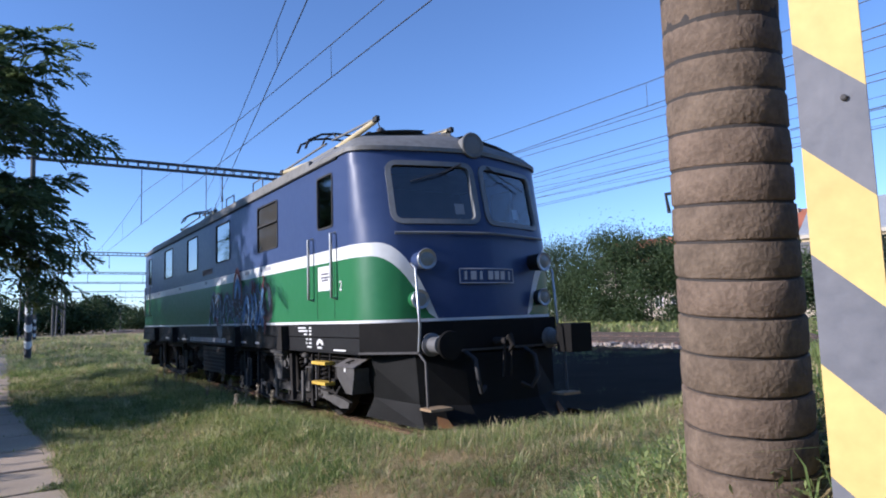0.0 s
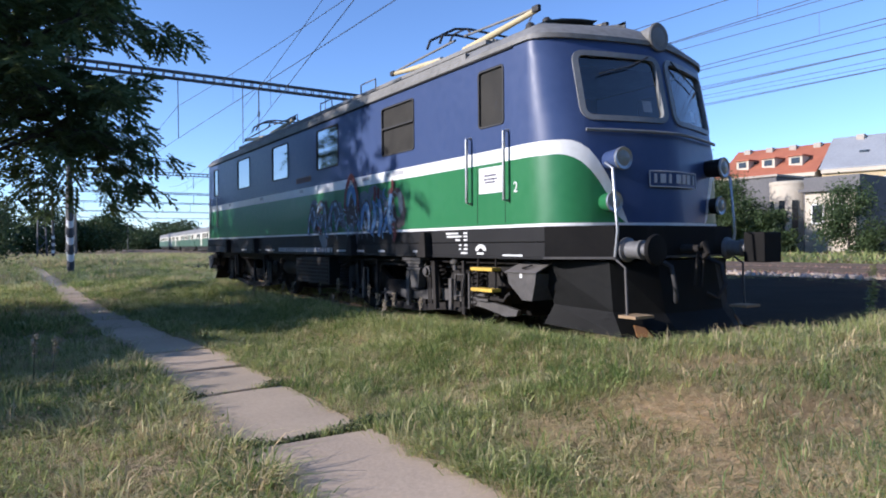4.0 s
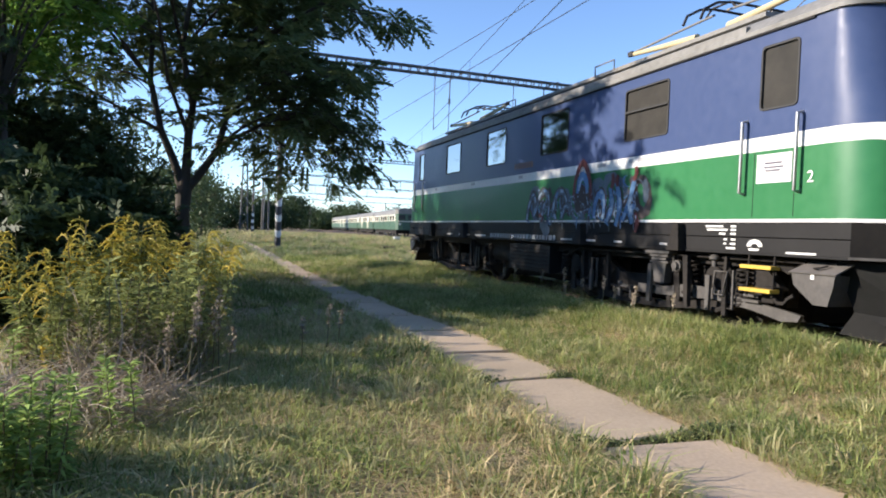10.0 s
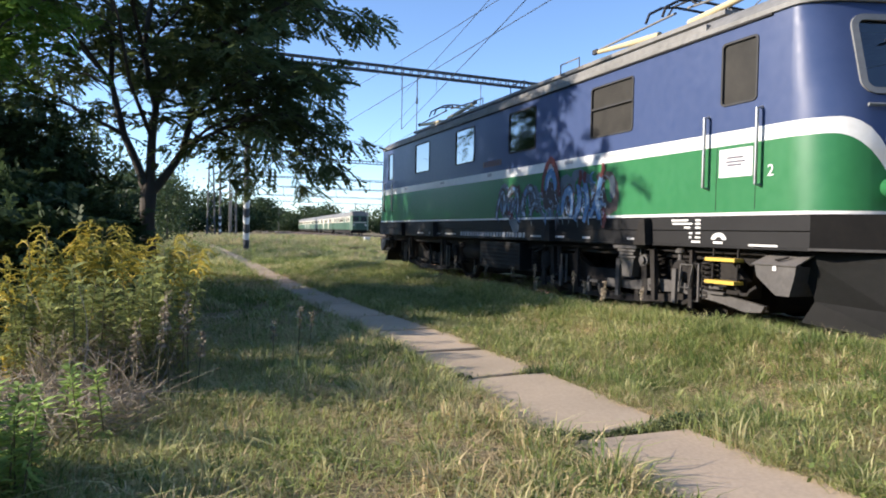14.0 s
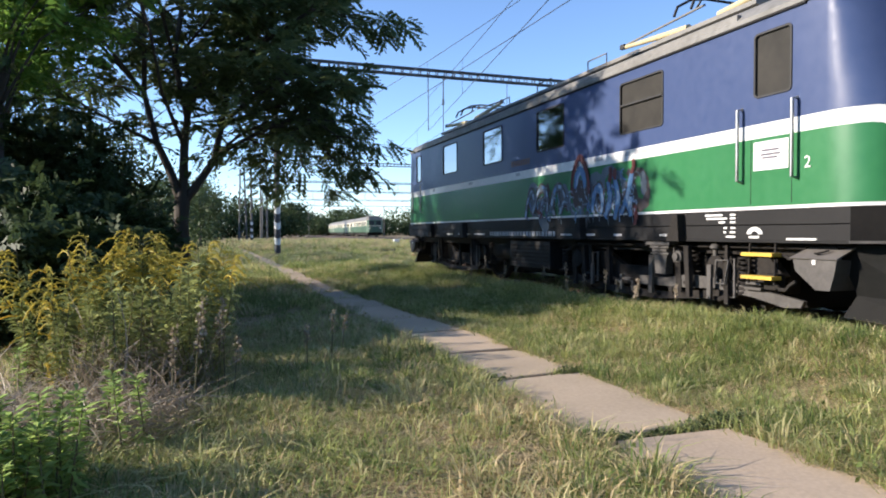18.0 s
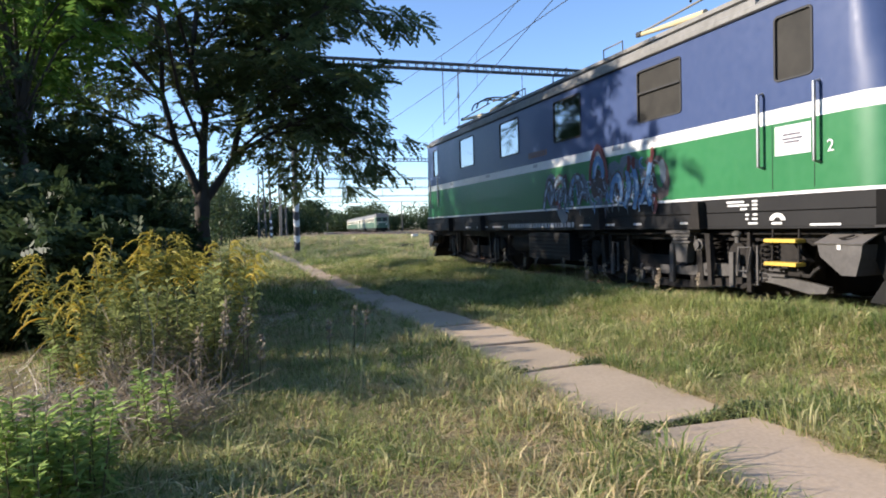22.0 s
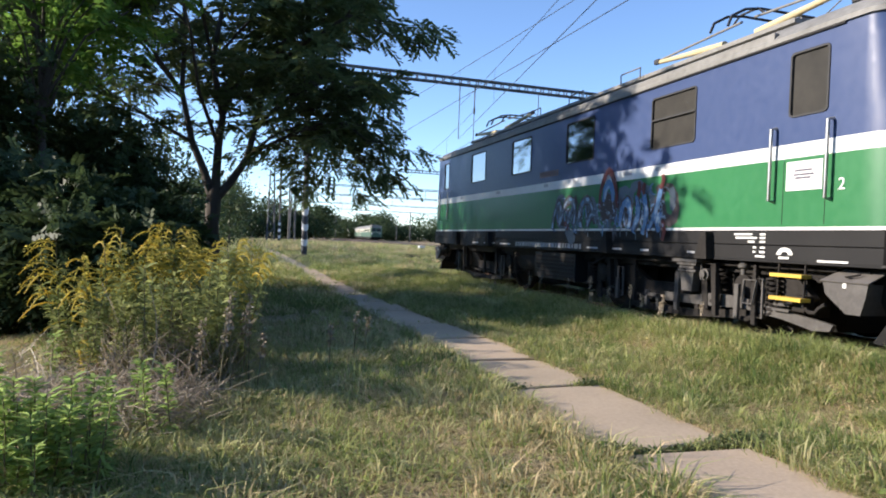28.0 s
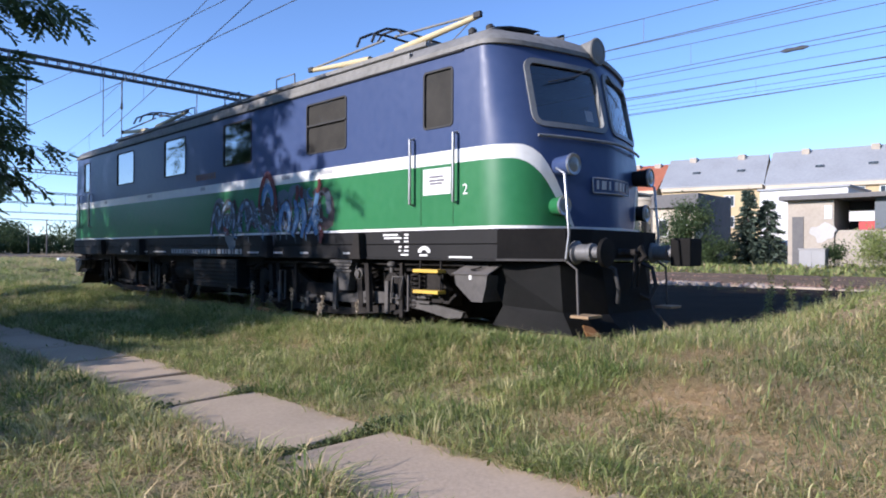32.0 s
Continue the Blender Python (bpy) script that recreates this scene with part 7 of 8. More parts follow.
def goldenrod(x, y, h, seed, bloom=True):
    """One upright stem set with narrow leaves; in bloom it ends in arching sprays, all bent to one side."""
    rng, nrg = random.Random(seed), np.random.default_rng(seed)
    z0 = ground_z(x, y)
    label = "tall goldenrod with arching yellow plumes" if bloom else "green leafy goldenrod shoot without flowers"
    top = thing("goldenrod", (x, y, z0), label, "weed", "goldenrod stems" if bloom else "green goldenrod shoots")
    lx, ly = rng.uniform(-0.12, 0.12) * h, rng.uniform(-0.12, 0.12) * h

    def at(q):
        return (x + lx * q * q, y + ly * q * q, z0 + h * q)
    part("stem", tube([at(q) for q in (0, 0.3, 0.6, 0.85, 1)], [0.005, 0.0045, 0.004, 0.003, 0.002], 4), STALK, top)
    n = int(190 * h) if bloom else int(190 * h)
    t = nrg.uniform(0.1, 0.86 if bloom else 1.0, n)
    base = np.array([at(q) for q in t])
    a = nrg.uniform(0, 2 * math.pi, n)
    d = np.stack([np.cos(a), np.sin(a), nrg.uniform(0.1, 0.9, n) - 0.5 * (t < 0.4)], 1)
    s = np.stack([-np.sin(a), np.cos(a), nrg.normal(0, 0.3, n)], 1)
    L = nrg.uniform(0.06, 0.105, (n, 1)) * (0.55 if not bloom else 1.0) ** (0.5 if h < 0.6 else 0.2)
    droop = np.array([0, 0, 1.0]) * L * 0.35
    V = np.stack([base, base + d * L * 0.4 + s * 0.009, base + d * L - droop, base + d * L * 0.4 - s * 0.009], 1).reshape(-1, 3)
    V = V.reshape(-1, 4, 3)
    low = (t < 0.42) & (nrg.uniform(0, 1, n) < 0.6) if bloom else np.zeros(n, bool)
    for sel, m, kind_ in ((~low, WEEDLEAF if bloom or h > 0.45 else SHOOT, "foliage"), (low, WITHERED, "withered_leaves")):
        if sel.any():
            W = V[sel].reshape(-1, 3)
            tagged(raw(kind_, W, np.arange(len(W)).reshape(-1, 4), m, top), kind="stuff")
    if not bloom:
        return top
    P, lean, plume = [], rng.uniform(0, 2 * math.pi), bmesh.new()
    for k in range(rng.randint(8, 11)):
        q = 0.74 + 0.26 * (k + rng.random()) / 10
        c = Vector(at(min(q, 1.0)))
        ang = lean + rng.gauss(0, 0.75)
        L = rng.uniform(0.17, 0.3) * (1.2 - (q - 0.74) * 2.6)
        arc = [c + Vector((math.cos(ang) * L * u, math.sin(ang) * L * u, L * (0.9 * u - 1.05 * u * u))) for u in (0, 0.2, 0.4, 0.6, 0.8, 1.0)]
        tube(arc, [0.002, 0.005, 0.006, 0.0055, 0.0045, 0.002], 4, plume)
        for j in range(22):
            u = 0.12 + 0.88 * j / 21
            P.append(c + Vector((math.cos(ang) * L * u, math.sin(ang) * L * u, L * (0.9 * u - 1.05 * u * u) + 0.004)))
    P = np.array([p[:] for p in P])
    tagged(part("spray", plume, GOLD, top, "arching yellow flower sprays"), kind="stuff")
    V, F = simple_leaves(P + nrg.normal(0, 0.005, P.shape), 0.017, nrg, 0.6)
    tagged(raw("plume", V, F, GOLD, top), kind="stuff")
    return top


SHOOT = leafy("young_shoot", (0.29, 0.42, 0.12), (0.37, 0.48, 0.16), 0.55)
WITHERED = leafy("withered_leaf", (0.2, 0.13, 0.06), (0.13, 0.09, 0.05), 0.3)
STALK = mat("dry_stalk", (0.11, 0.1, 0.05), (0.18, 0.16, 0.09), 0.8, big=3, fine=20, bump=0.1)


def tangle(name, cx, cy, rx, ry, n, size, high, m, label, seed, upright=0.3):
    """Curved dry stalks lying and leaning through one another."""
    rng = np.random.default_rng(seed)
    a, r = rng.uniform(0, 2 * math.pi, n), np.sqrt(rng.uniform(0, 1, n))
    xy = np.column_stack([cx + rx * r * np.cos(a), cy + ry * r * np.sin(a)])
    p = np.column_stack([xy, z_of(xy) + high * rng.uniform(0, 1, n) ** 1.6])
    b = rng.uniform(0, 2 * math.pi, n)
    d = np.stack([np.cos(b), np.sin(b), np.abs(rng.normal(0, 0.5, n)) + upright], 1)
    d /= np.linalg.norm(d, axis=1, keepdims=True)
    L = size * rng.uniform(0.4, 1.3, (n, 1))
    s = np.cross(d, rng.normal(0, 1, (n, 3)))
    s = s / np.linalg.norm(s, axis=1, keepdims=True) * 0.0028 * rng.uniform(0.5, 1.7, (n, 1))
    curl = rng.normal(0, 0.25, (n, 3)) - [0, 0, 0.25]
    rows = []
    for u in (0, 0.33, 0.67, 1.0):
        c = p + d * L * u + curl * L * u * u
        c[:, 2] = np.maximum(c[:, 2], 0.015)
        rows += [c - s * (1 - 0.6 * u), c + s * (1 - 0.6 * u)]
    V = np.stack(rows, 1).reshape(-1, 3)
    i = np.arange(n)[:, None] * 8
    F = np.concatenate([i + np.array([[k, k + 1, k + 3, k + 2]]) for k in (0, 2, 4)], 0)
    tagged(raw(name, V, F, m), label, "weeds", kind="stuff")


def thicket():
    rng, nrg = random.Random(9), np.random.default_rng(9)
    kinds = [goldenrod(-7.5 - 0.1 * k, 1.2, h, 100 + k) for k, h in enumerate((1.0, 1.12, 0.9, 1.2, 1.05, 0.8))]
    greens = [goldenrod(-7.15 - 0.04 * k, 0.3, h, 120 + k, False) for k, h in enumerate((0.8, 0.65, 0.9, 0.5))]
    shoots = [goldenrod(-7.8 - 0.06 * k, -1.3, h, 130 + k, False) for k, h in enumerate((0.36, 0.28, 0.44))]

    def strew(kind, x, y, sink=0.15, tip=6):
        copy_thing(rng.choice(kind), Matrix.Translation((x, y, ground_z(x, y) - rng.uniform(0, sink))) @ pose(0, 0, 0, rng.uniform(-tip, tip), rng.uniform(-tip, tip), rng.uniform(0, 360)))
    for k in range(42):
        y = rng.uniform(1.0, 2.9)
        strew(kinds, rng.uniform(-8.15, -7.05 + 0.05 * (y - 1)), y, 0.14 if y > 1.6 else 0.42)
    for x, y, sink in ((-8.3, 1.2, 0.1), (-8.22, 1.5, 0.1)):
        strew(kinds, x, y, sink, 12)
    for k in range(5):
        strew(kinds, rng.uniform(-8.2, -7.9), rng.uniform(0.2, 0.6), 0.55, 8)
    for k in range(70):
        y = rng.uniform(0.0, 1.6)
        strew(greens, rng.uniform(-8.1, -7.05), y, 0.45 - 0.2 * y)
    for k in range(44):
        a, r = rng.uniform(0, 2 * math.pi), math.sqrt(rng.uniform(0, 1))
        strew(shoots, -7.9 + 0.3 * r * math.cos(a), -1.45 + 0.3 * r * math.sin(a), 0.1)
    for x, y in ((-7.62, -0.75), (-7.5, -0.95), (-7.7, -0.6), (-8.3, -0.5), (-8.5, -0.2), (-8.2, 0.1), (-8.6, 0.3), (-7.4, -0.9)):
        strew(shoots, x, y, 0.05)
    grey = leafy("grey_straw", (0.46, 0.39, 0.29), (0.21, 0.17, 0.125), 0.25)
    tangle("dry_stalks", -7.55, 0.6, 0.5, 1.0, 1500, 0.34, 0.3, grey, "dry grey stalks among the goldenrod", 3, 0.9)
    tangle("dry_stalks", -7.75, -0.5, 0.55, 0.5, 2000, 0.26, 0.2, grey, "tangle of dry grey stalks in front of the goldenrod", 4)
    tangle("dry_stalks", -8.7, -0.3, 0.8, 0.9, 1800, 0.3, 0.25, grey, "tangle of dry grey stalks", 5)
    for x, y in ((2.2, -1.6), (2.5, -1.3), (2.9, -1.7), (3.2, -1.4), (3.6, -1.9), (4.1, -1.5), (4.5, -2.0), (2.0, -2.0), (3.0, -2.2), (5.0, -1.7)):
        strew(greens, x, y, 0.3, 12)
    for k in range(16):
        strew(shoots, rng.uniform(-3.2, 1.5), rng.uniform(-6.2, -3.8), 0.12, 14)
    # tall dry stems standing out of the clump
    for k, (x, y, h) in enumerate(((-7.12, -0.05, 0.72), (-7.05, 0.1, 0.6), (-7.2, -0.2, 0.62), (-7.0, 0.25, 0.7), (-7.32, -0.25, 0.55), (-6.96, 0.0, 0.45), (-2.3, 6.6, 0.55), (-2.25, 5.9, 0.4), (-2.2, 5.6, 0.38), (-2.35, 7.2, 0.3), (-6.1, 1.2, 0.45), (-5.95, 1.5, 0.38), (-6.35, 0.9, 0.4), (-2.2, 3.9, 0.3), (-2.25, 2.2, 0.3), (-1.8, 5.3, 0.42), (-1.75, 4.7, 0.55), (-1.8, 4.1, 0.4), (-1.72, 3.6, 0.5), (-1.78, 3.25, 0.36), (-1.75, 2.85, 0.42), (-1.8, 2.0, 0.34))):
        z0 = ground_z(x, y)
        top = thing("seed_stalk", (x, y, z0), "dry brown seed stalk standing in the grass", "weed", "seed stalks")
        part("stem", tube([(x, y, z0), (x + 0.02 + 0.05 * (k % 3 - 1) * h, y, z0 + h)], [0.005, 0.003], 5), STALK, top)
        V, F = simple_leaves(np.array([(x + 0.02 * q + 0.05 * (k % 3 - 1) * h * q + nrg.normal(0, 0.01), y + nrg.normal(0, 0.01), z0 + h * q) for q in np.linspace(0.6, 1.0, 60)]), 0.03, nrg, 0.6)
        tagged(raw("seed_head", V, F, grey, top), kind="stuff")


grass()
thicket()

# ---- passenger train on the far track ----
def train():
    """Five coupled cars with the near cab at the origin, stretching along +y."""
    top = thing("passenger_train", (0, 0, 0), "cream and green electric passenger train rolling away", "train")
    L, W = 22.0, 1.42
    sec = [(-W, 1.0), (-W, 2.9), (-1.3, 3.3), (-1.0, 3.6), (-0.5, 3.75), (0.5, 3.75), (1.0, 3.6), (1.3, 3.3), (W, 2.9), (W, 1.0)]
    for c in range(5):
        y0, y1 = c * (L + 0.5), c * (L + 0.5) + L
        a, b = (y0 + 0.7 if c == 0 else y0), (y1 - 0.7 if c == 4 else y1)
        low = part("car_body", prism([(-W, 0.85), (-W, 2.0), (W, 2.0), (W, 0.85)], 1, a, b), TGREEN, top, "green lower car side")
        part("car_side", prism([(-W, 2.0), (-W, 2.9), (W, 2.9), (W, 2.0)], 1, a, b), CREAM, low, "cream window band")
        part("car_roof", prism([(-W - 0.02, 2.9), (-1.3, 3.3), (-1.0, 3.6), (-0.5, 3.75), (0.5, 3.75), (1.0, 3.6), (1.3, 3.3), (W + 0.02, 2.9)], 1, a, b), ROOFGREY, low, "grey roof")
        if c in (0, 4):
            e = y0 if c == 0 else y1
            s = 1 if c == 0 else -1
            part("cab", prism([(-W, e + s * 0.7), (-1.1, e + s * 0.15), (-0.5, e), (0.5, e), (1.1, e + s * 0.15), (W, e + s * 0.7)], 2, 0.85, 2.0), TGREEN, low, "rounded green cab front")
            part("front_stripe", box((-1.05, e - 0.03 if s > 0 else e - 0.12, 1.92), (1.05, e + 0.12 if s > 0 else e + 0.03, 2.04), 0.01), CREAM, low, "cream line across the cab front")
            part("cab_upper", prism([(-W, e + s * 0.7), (-1.1, e + s * 0.18), (-0.5, e + s * 0.04), (0.5, e + s * 0.04), (1.1, e + s * 0.18), (W, e + s * 0.7)], 2, 2.0, 3.0), TGREEN, low, "dark green upper cab front")
            part("cab_brow", prism([(-W, e + s * 0.72), (-1.1, e + s * 0.3), (-0.5, e + s * 0.2), (0.5, e + s * 0.2), (1.1, e + s * 0.3), (W, e + s * 0.72)], 2, 3.0, 3.6), ROOFGREY, low)
            for x in (-0.62, 0.62):
                part("cab_window", box((x - 0.42, e - 0.02 if s > 0 else e - 0.1, 2.2), (x + 0.42, e + 0.1 if s > 0 else e + 0.02, 2.85), 0.02), DARKGLASS, low)
            for x in (-0.9, 0.9):
                part("marker_light", box((x - 0.1, e - 0.02, 1.5), (x + 0.1, e + 0.14, 1.7), 0.02), WHITE, low)
        for k in range(9):
            y = y0 + 1.6 + k * 2.1
            for s in (-1, 1):
                if k in (2, 6):
                    part("car_door", box((s * W - 0.02, y, 0.95), (s * W + 0.02, y + 1.3, 2.8)), CREAM if c % 2 else TGREEN, low, "car side door")
                else:
                    part("car_window", box((s * W - 0.015, y, 2.1), (s * W + 0.015, y + 1.3, 2.75), 0.01), DARKGLASS, low)
        part("underframe", box((-1.2, y0 + 1, 0.35), (1.2, y1 - 1, 0.9)), SHADED_GRIME, low)
        for yb in (y0 + 4, y1 - 4):
            for dy in (-1.2, 1.2):
                for s in (-0.755, 0.755):
                    part("wheel", rod((s - 0.06, yb + dy, 0.46), (s + 0.06, yb + dy, 0.46), 0.46, n=16), SHADED_GRIME, low)
        if c < 4:
            part("gangway", box((-0.6, y1 - 0.02, 1.0), (0.6, y1 + 0.52, 3.2)), RUBBER, low)
        if c in (0, 2, 4):
            bm = tube([(-0.5, y0 + 6, 3.8), (0.5, y0 + 6, 3.8), (0.5, y0 + 8, 4.05), (-0.5, y0 + 8, 4.05)], 0.05, 5, closed=True)
            part("pantograph", bm, MASTS, low)
    return top


TRAIN = train()


# ---- buildings beyond the tracks ----
def wall_windows(top, place, rows, cols, w, h, frame_m=WHITE):
    for v in rows:
        for u in cols:
            n = place(0, 0, 1) - place(0, 0, 0)
            a, b, c, d = place(u - w / 2, v, 0.03), place(u + w / 2, v, 0.03), place(u + w / 2, v + h, 0.03), place(u - w / 2, v + h, 0.03)
            win = part("window", slab(a, b, c, d, n, 0.06), frame_m, top)
            e = 0.1
            a, b, c, d = place(u - w / 2 + e, v + e, 0.08), place(u - e / 2, v + e, 0.08), place(u - e / 2, v + h - e, 0.08), place(u - w / 2 + e, v + h - e, 0.08)
            part("pane", slab(a, b, c, d, n, 0.02), DARKGLASS, win)
            a, b, c, d = place(u + e / 2, v + e, 0.08), place(u + w / 2 - e, v + e, 0.08), place(u + w / 2 - e, v + h - e, 0.08), place(u + e / 2, v + h - e, 0.08)
            part("pane", slab(a, b, c, d, n, 0.02), DARKGLASS, win)


def terrace(p, q, deep, eave, ridge, wall_m, roof_m, label, rows, step=2.6, chimneys=3):
    """A long house with a pitched roof whose street side runs from p to q."""
    p, q = Vector((*p, 0)), Vector((*q, 0))
    u = (q - p).normalized()
    n = Vector((u.y, -u.x, 0))
    if n.x > 0:
        n = -n
    L = (q - p).length
    top = thing("apartment_house", p.lerp(q, 0.5), label, "building")
    bm = bmesh.new()
    foot = [p, q, q - n * deep, p - n * deep]
    lo, hi = [bm.verts.new(v) for v in foot], [bm.verts.new(v + Vector((0, 0, eave))) for v in foot]
    for i in range(4):
        bm.faces.new((lo[i], lo[(i + 1) % 4], hi[(i + 1) % 4], hi[i]))
    r0, r1 = bm.verts.new(p - n * deep / 2 + Vector((0, 0, ridge))), bm.verts.new(q - n * deep / 2 + Vector((0, 0, ridge)))
    bm.faces.new((hi[1], hi[2], r1)), bm.faces.new((hi[3], hi[0], r0))
    part("wall", bm, wall_m, top)
    up = Vector((0, 0, 1))
    roof = bmesh.new()
    for s, e in ((1, 0), (-1, 1)):
        a = p + n * 0.5 - u * 0.2 + up * (eave - 0.1) if s > 0 else p - n * (deep + 0.5) - u * 0.2 + up * (eave - 0.1)
        b = a + u * (L + 0.4)
        c, d = q - n * deep / 2 + u * 0.2 + up * (ridge + 0.1), p - n * deep / 2 - u * 0.2 + up * (ridge + 0.1)
        join(roof, slab(a, b, c, d, up, 0.18))
    rf = part("roof", roof, roof_m, top)
    part("cornice", slab(p + n * 0.02 + up * (eave - 0.6), q + n * 0.02 + up * (eave - 0.6), q + n * 0.02 + up * (eave - 0.1), p + n * 0.02 + up * (eave - 0.1), n, 0.45), PALE, top, "pale cornice")
    for k in range(chimneys):
        c = p.lerp(q, (k + 0.5) / chimneys) - n * deep * 0.45 + up * (ridge - 0.6)
        part("chimney", box(c - Vector((0.35, 0.5, 0)), c + Vector((0.35, 0.5, 0.95)), 0.03), GREYWALL, rf)
    if roof_m == TILES:
        for d in (0.22, 0.5, 0.78):
            c = p + u * (L * d) - n * deep * 0.16 + up * (eave + (ridge - eave) * 0.3)
            dormer = part("dormer", box(c - Vector((0.9, 0.95, 0.3)), c + Vector((1.6, 0.95, 1.15)), 0.02), PALE, top, "small pale roof dormer")
            part("dormer_roof", box(c + Vector((-1.15, -1.15, 1.15)), c + Vector((1.7, 1.15, 1.32)), 0.03), TILES, dormer)
            part("pane", box(c + Vector((-0.94, -0.6, 0.15)), c + Vector((-0.9, 0.6, 0.95))), DARKGLASS, dormer)
    for k in range(int(L / 6)):
        c = p + u * (3 + k * 6) - n * deep * 0.22 + up * (eave + (ridge - eave) * 0.46)
        part("skylight", box(c - Vector((0.5, 0.5, 0)), c + Vector((0.5, 0.5, 0.3))), DARKGLASS, rf)

    def place(x, z, out):
        return p + u * x + up * z + n * out
    cols = [1.6 + step * k for k in range(int((L - 2) / step))]
    wall_windows(top, place, rows, cols, 1.3, 1.6)
    return top


def buildings():
    terrace((96.0, -30.0), (87.5, 26.5), 13, 10.4, 15.4, PLASTER, TIN, "long cream apartment house with a grey tin roof", (1.5, 4.9, 8.1), 2.8, 7)
    terrace((87.4, 26.9), (84.5, 40.0), 13, 10.6, 15.2, PLASTER, TIN, "cream apartment house with a grey tin roof", (1.5, 4.7, 7.6), 2.6, 2)
    terrace((84.0, 40.5), (82.0, 53.3), 13, 10.4, 14.6, PALE, TILES, "cream apartment house with a red tiled roof and dormers", (1.5, 4.7, 7.6), 2.8, 4)
    terrace((81.8, 53.8), (79.0, 72.0), 12, 9.0, 12.8, PALE, TILES, "pale house with a red tiled roof", (1.5, 4.5), 2.8, 3)
    # dark gabled shed and round concrete tower
    shed = thing("dark_annex", (54, 31.5, 0), "dark grey windowless annex", "building")
    part("wall", box((52, 27.8, 0), (60, 34.5, 7.0), 0.02), DARKWALL, shed)
    part("roof", box((51.8, 27.6, 7.0), (60.2, 34.7, 7.2), 0.02), GREYWALL, shed)
    tw = thing("round_tower", (47.6, 24.1, 0), "round grey concrete stair tower with slit windows", "building")
    part("wall", lathe([(1.55, 0), (1.55, 5.7), (1.6, 5.7), (1.6, 5.95), (1.4, 6.0)], Matrix.Translation((47.6, 24.1, 0)), 32), PALE, tw, "", 40)
    for a in (150, 185, 220, 255):
        c = Vector((47.6 + 1.55 * math.cos(radians(a)), 24.1 + 1.55 * math.sin(radians(a)), 0))
        part("slit_window", box((-0.05, -0.22, 1.4), (0.05, 0.22, 4.4), 0, None, Matrix.Translation(c) @ pose(0, 0, 0, 0, 0, a)), DARKGLASS, tw)
    low = thing("flat_house", (48, 19.5, 0), "flat-roofed pale house with broken plaster", "building")
    part("wall", box((44.5, 17.7, 0), (46.0, 21.3, 4.8), 0.02), PALE, low)
    # dark wall material paints the shade on the block's side
    part("rear_block", box((46.02, 18.1, 0), (53, 22.2, 6.05), 0.02), DARKWALL, low, "taller rear block, its side's shade put into the dark wall colour")
    part("roof", box((44.1, 17.5, 4.8), (46.0, 21.6, 5.05), 0.02), DARKWALL, low, "dark flat roof edge")
    for y in (18.3, 19.9):
        w = part("window", box((44.42, y, 2.4), (44.5, y + 0.9, 3.9), 0.01), WHITE, low)
        part("pane", box((44.39, y + 0.1, 2.5), (44.42, y + 0.8, 3.8)), DARKGLASS, w)
    wh = thing("white_house", (66, 15.5, 0), "plain white gable wall behind the spruces", "building")
    part("wall", box((62, 11.0, 0), (70, 18.7, 7.3), 0.02), mat("white_render", (0.6, 0.6, 0.6), (0.5, 0.5, 0.5), 0.9, big=0.4, fine=4, bump=0.05), wh)
    part("roof", box((61.8, 10.8, 7.3), (70.2, 18.9, 7.5), 0.02), TIN, wh)
    hut = thing("old_shed", (43.5, 6, 0), "grey plastered shed with an overhanging dark roof", "building")
    part("wall", box((41.6, 7.2, 0), (48, 10.0, 4.7), 0.02), GREYWALL, hut, "rough grey plaster wall")
    part("roof", box((41.0, -2.0, 4.7), (48.4, 10.4, 5.0), 0.03), DARKWALL, hut, "dark overhanging roof")
    part("back_wall", box((45.5, -1.8, 0), (46, 7.2, 4.7)), DARKWALL, hut)
    part("counter", box((41.8, -1.8, 0), (42.2, 7.2, 2.66), 0.02), GREYWALL, hut)
    part("end_wall", box((41.7, -1.9, 2.7), (41.9, 4.95, 4.7)), mat("slate_board", (0.1, 0.115, 0.13), (0.13, 0.145, 0.16), 0.8), hut, "slate-blue boarded end")
    part("door", box((41.55, 9.0, 0.1), (41.62, 9.7, 3.6), 0.01), DARKWALL, hut, "weathered grey door")
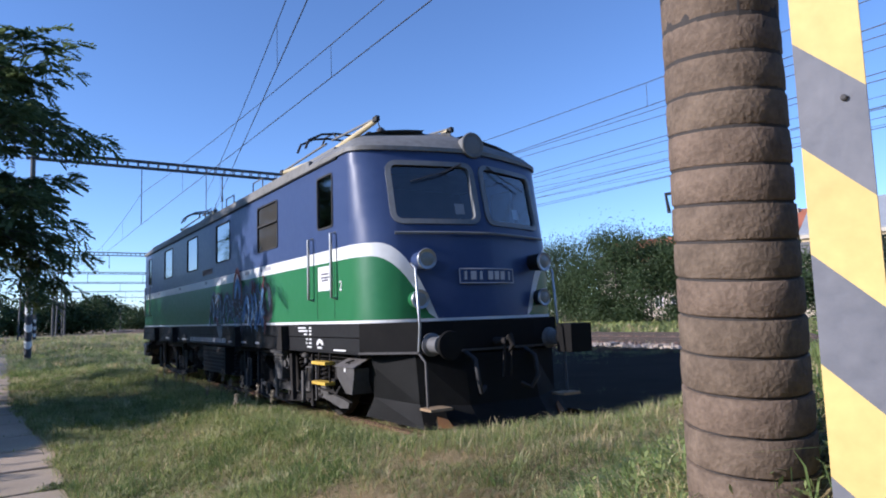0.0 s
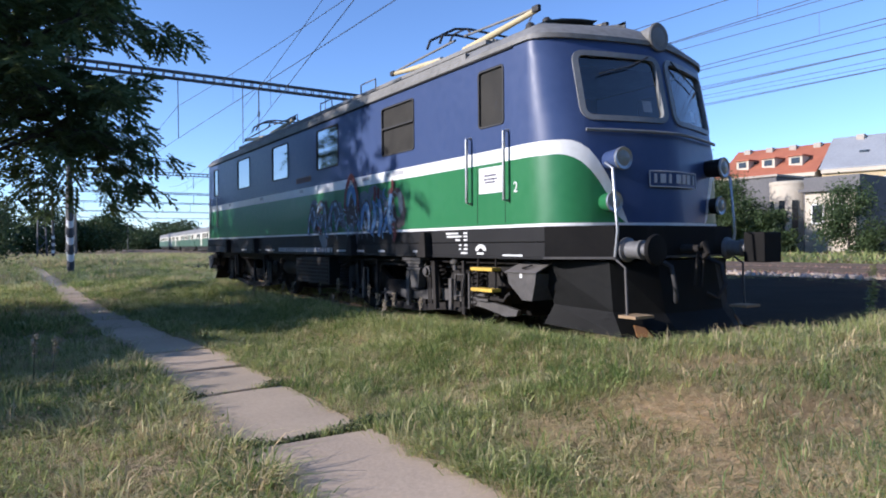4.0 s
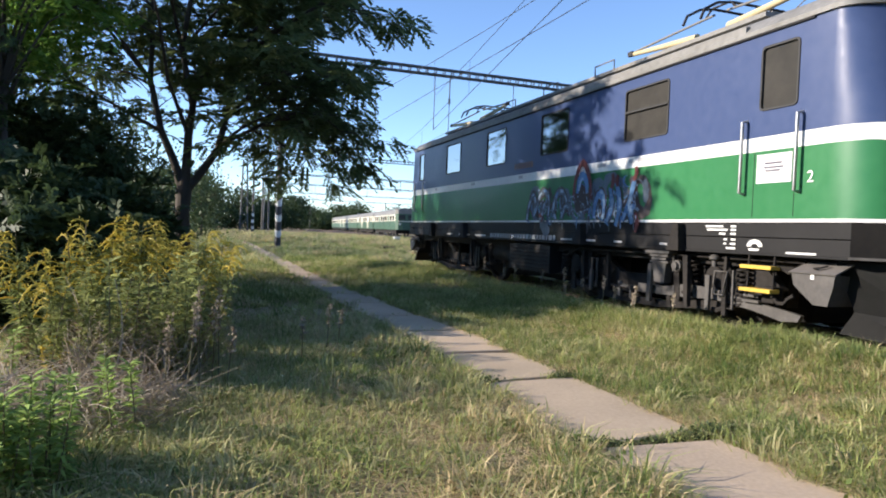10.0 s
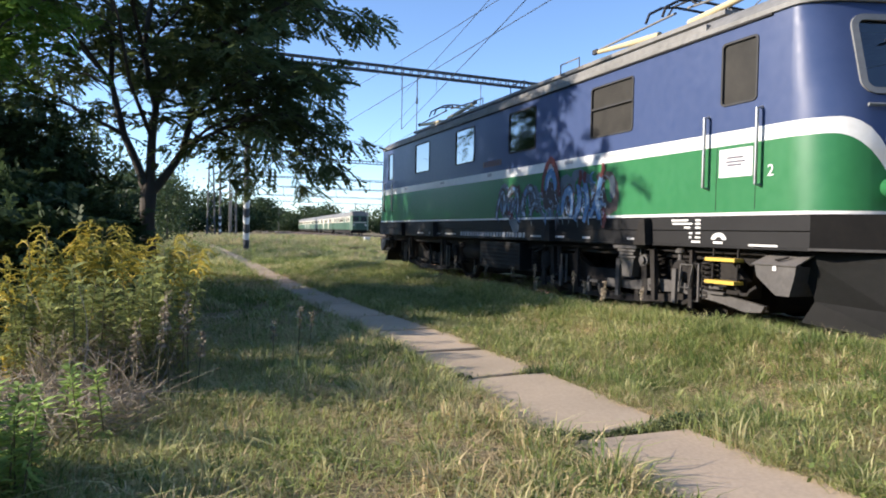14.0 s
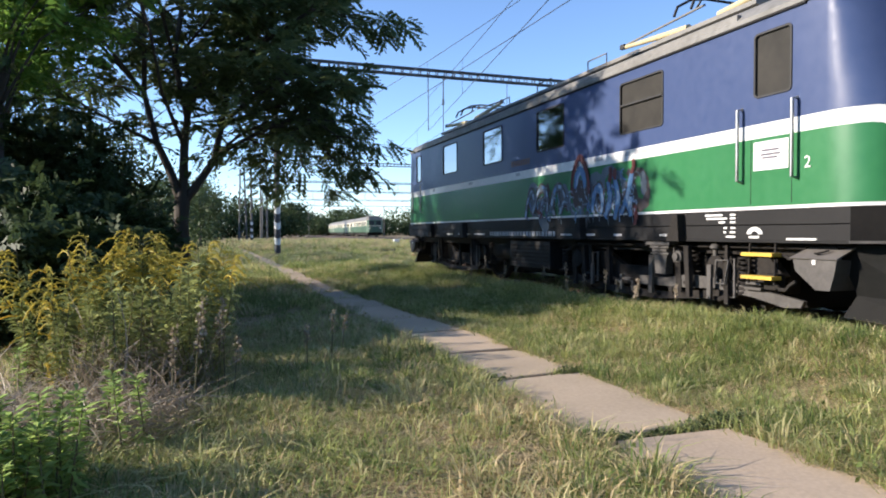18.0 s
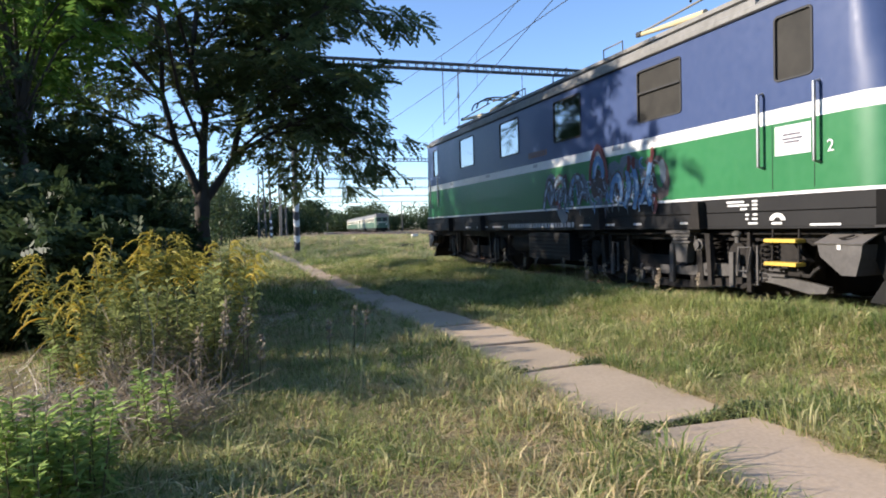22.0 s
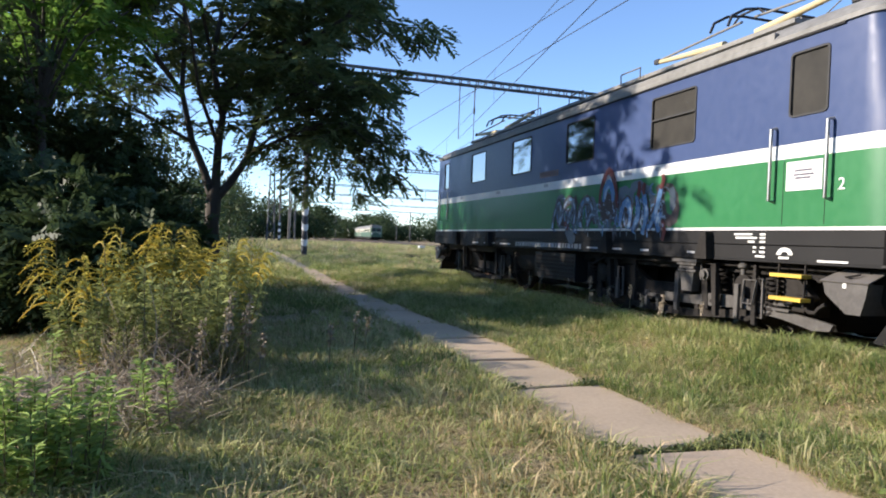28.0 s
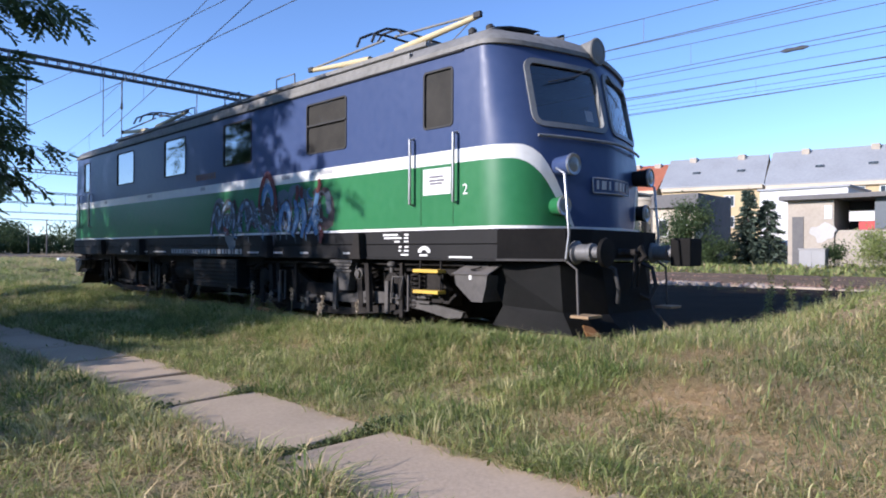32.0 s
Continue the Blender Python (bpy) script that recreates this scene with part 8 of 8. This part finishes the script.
    part("small_window", box((41.55, 7.3, 3.4), (41.61, 7.75, 4.3), 0.01), MATS["white_render"], hut)
    part("red_board", box((43.0, 5.0, 2.5), (43.1, 6.1, 3.25)), mat("red_board", (0.45, 0.06, 0.05), (0.35, 0.05, 0.05), 0.6), hut, "red and white board")
    part("white_board", box((42.95, 5.0, 3.27), (43.0, 6.64, 3.98)), MATS["white_render"], hut)
    edge = [(7.85 + (0.75 + 0.16 * math.sin(radians(k * 45)) + 0.1 * math.cos(radians(k * 75 + 40))) * math.cos(radians(k * 15)), 2.5 + (0.58 + 0.14 * math.sin(radians(k * 60 + 20))) * math.sin(radians(k * 15))) for k in range(24)]
    part("plaster_patch", prism(edge, 0, 41.585, 41.598), mat("old_white", (0.45, 0.44, 0.42), (0.36, 0.35, 0.33), 0.9), hut, "ragged patch of white plaster")
    cab = thing("cable_cabinet", (36.6, 7.05, 0), "pale grey metal cabinet beside the track", "cabinet")
    part("body", box((36.2, 6.35, 0), (36.9, 7.75, 1.35), 0.03), mat("cabinet_grey", (0.3, 0.3, 0.3), (0.23, 0.23, 0.23), 0.6), cab)
    part("lid", box((36.15, 6.3, 1.35), (36.95, 7.8, 1.42), 0.02), MATS["cabinet_grey"], cab)
    part("door", box((36.18, 6.42, 0.1), (36.2, 7.03, 1.3), 0.004), MATS["cabinet_grey"], cab)
    part("door", box((36.18, 7.07, 0.1), (36.2, 7.68, 1.3), 0.004), MATS["cabinet_grey"], cab)
    # white marker stone near the far end of the siding
    st = thing("marker_stone", (8.4, 51.0, 0), "small white marker stone in the grass", "marker")
    part("block", box((8.15, 50.8, 0), (8.65, 51.2, 0.5), 0.05), WHITE, st)


buildings()


# ---- movement ----
def motions():
    rows = []
    for k in range(0, 65):
        t = k * 0.5
        y = 76 + (t - 9) * 3.2 + (0.036 * (t - 9) ** 2 if t > 9 else 0)
        rows.append((t, pose(9.65 + 0.1 * y, y, 0.24, 0, 0, -math.degrees(math.atan(0.1)))))
    walk(TRAIN, rows)


motions()
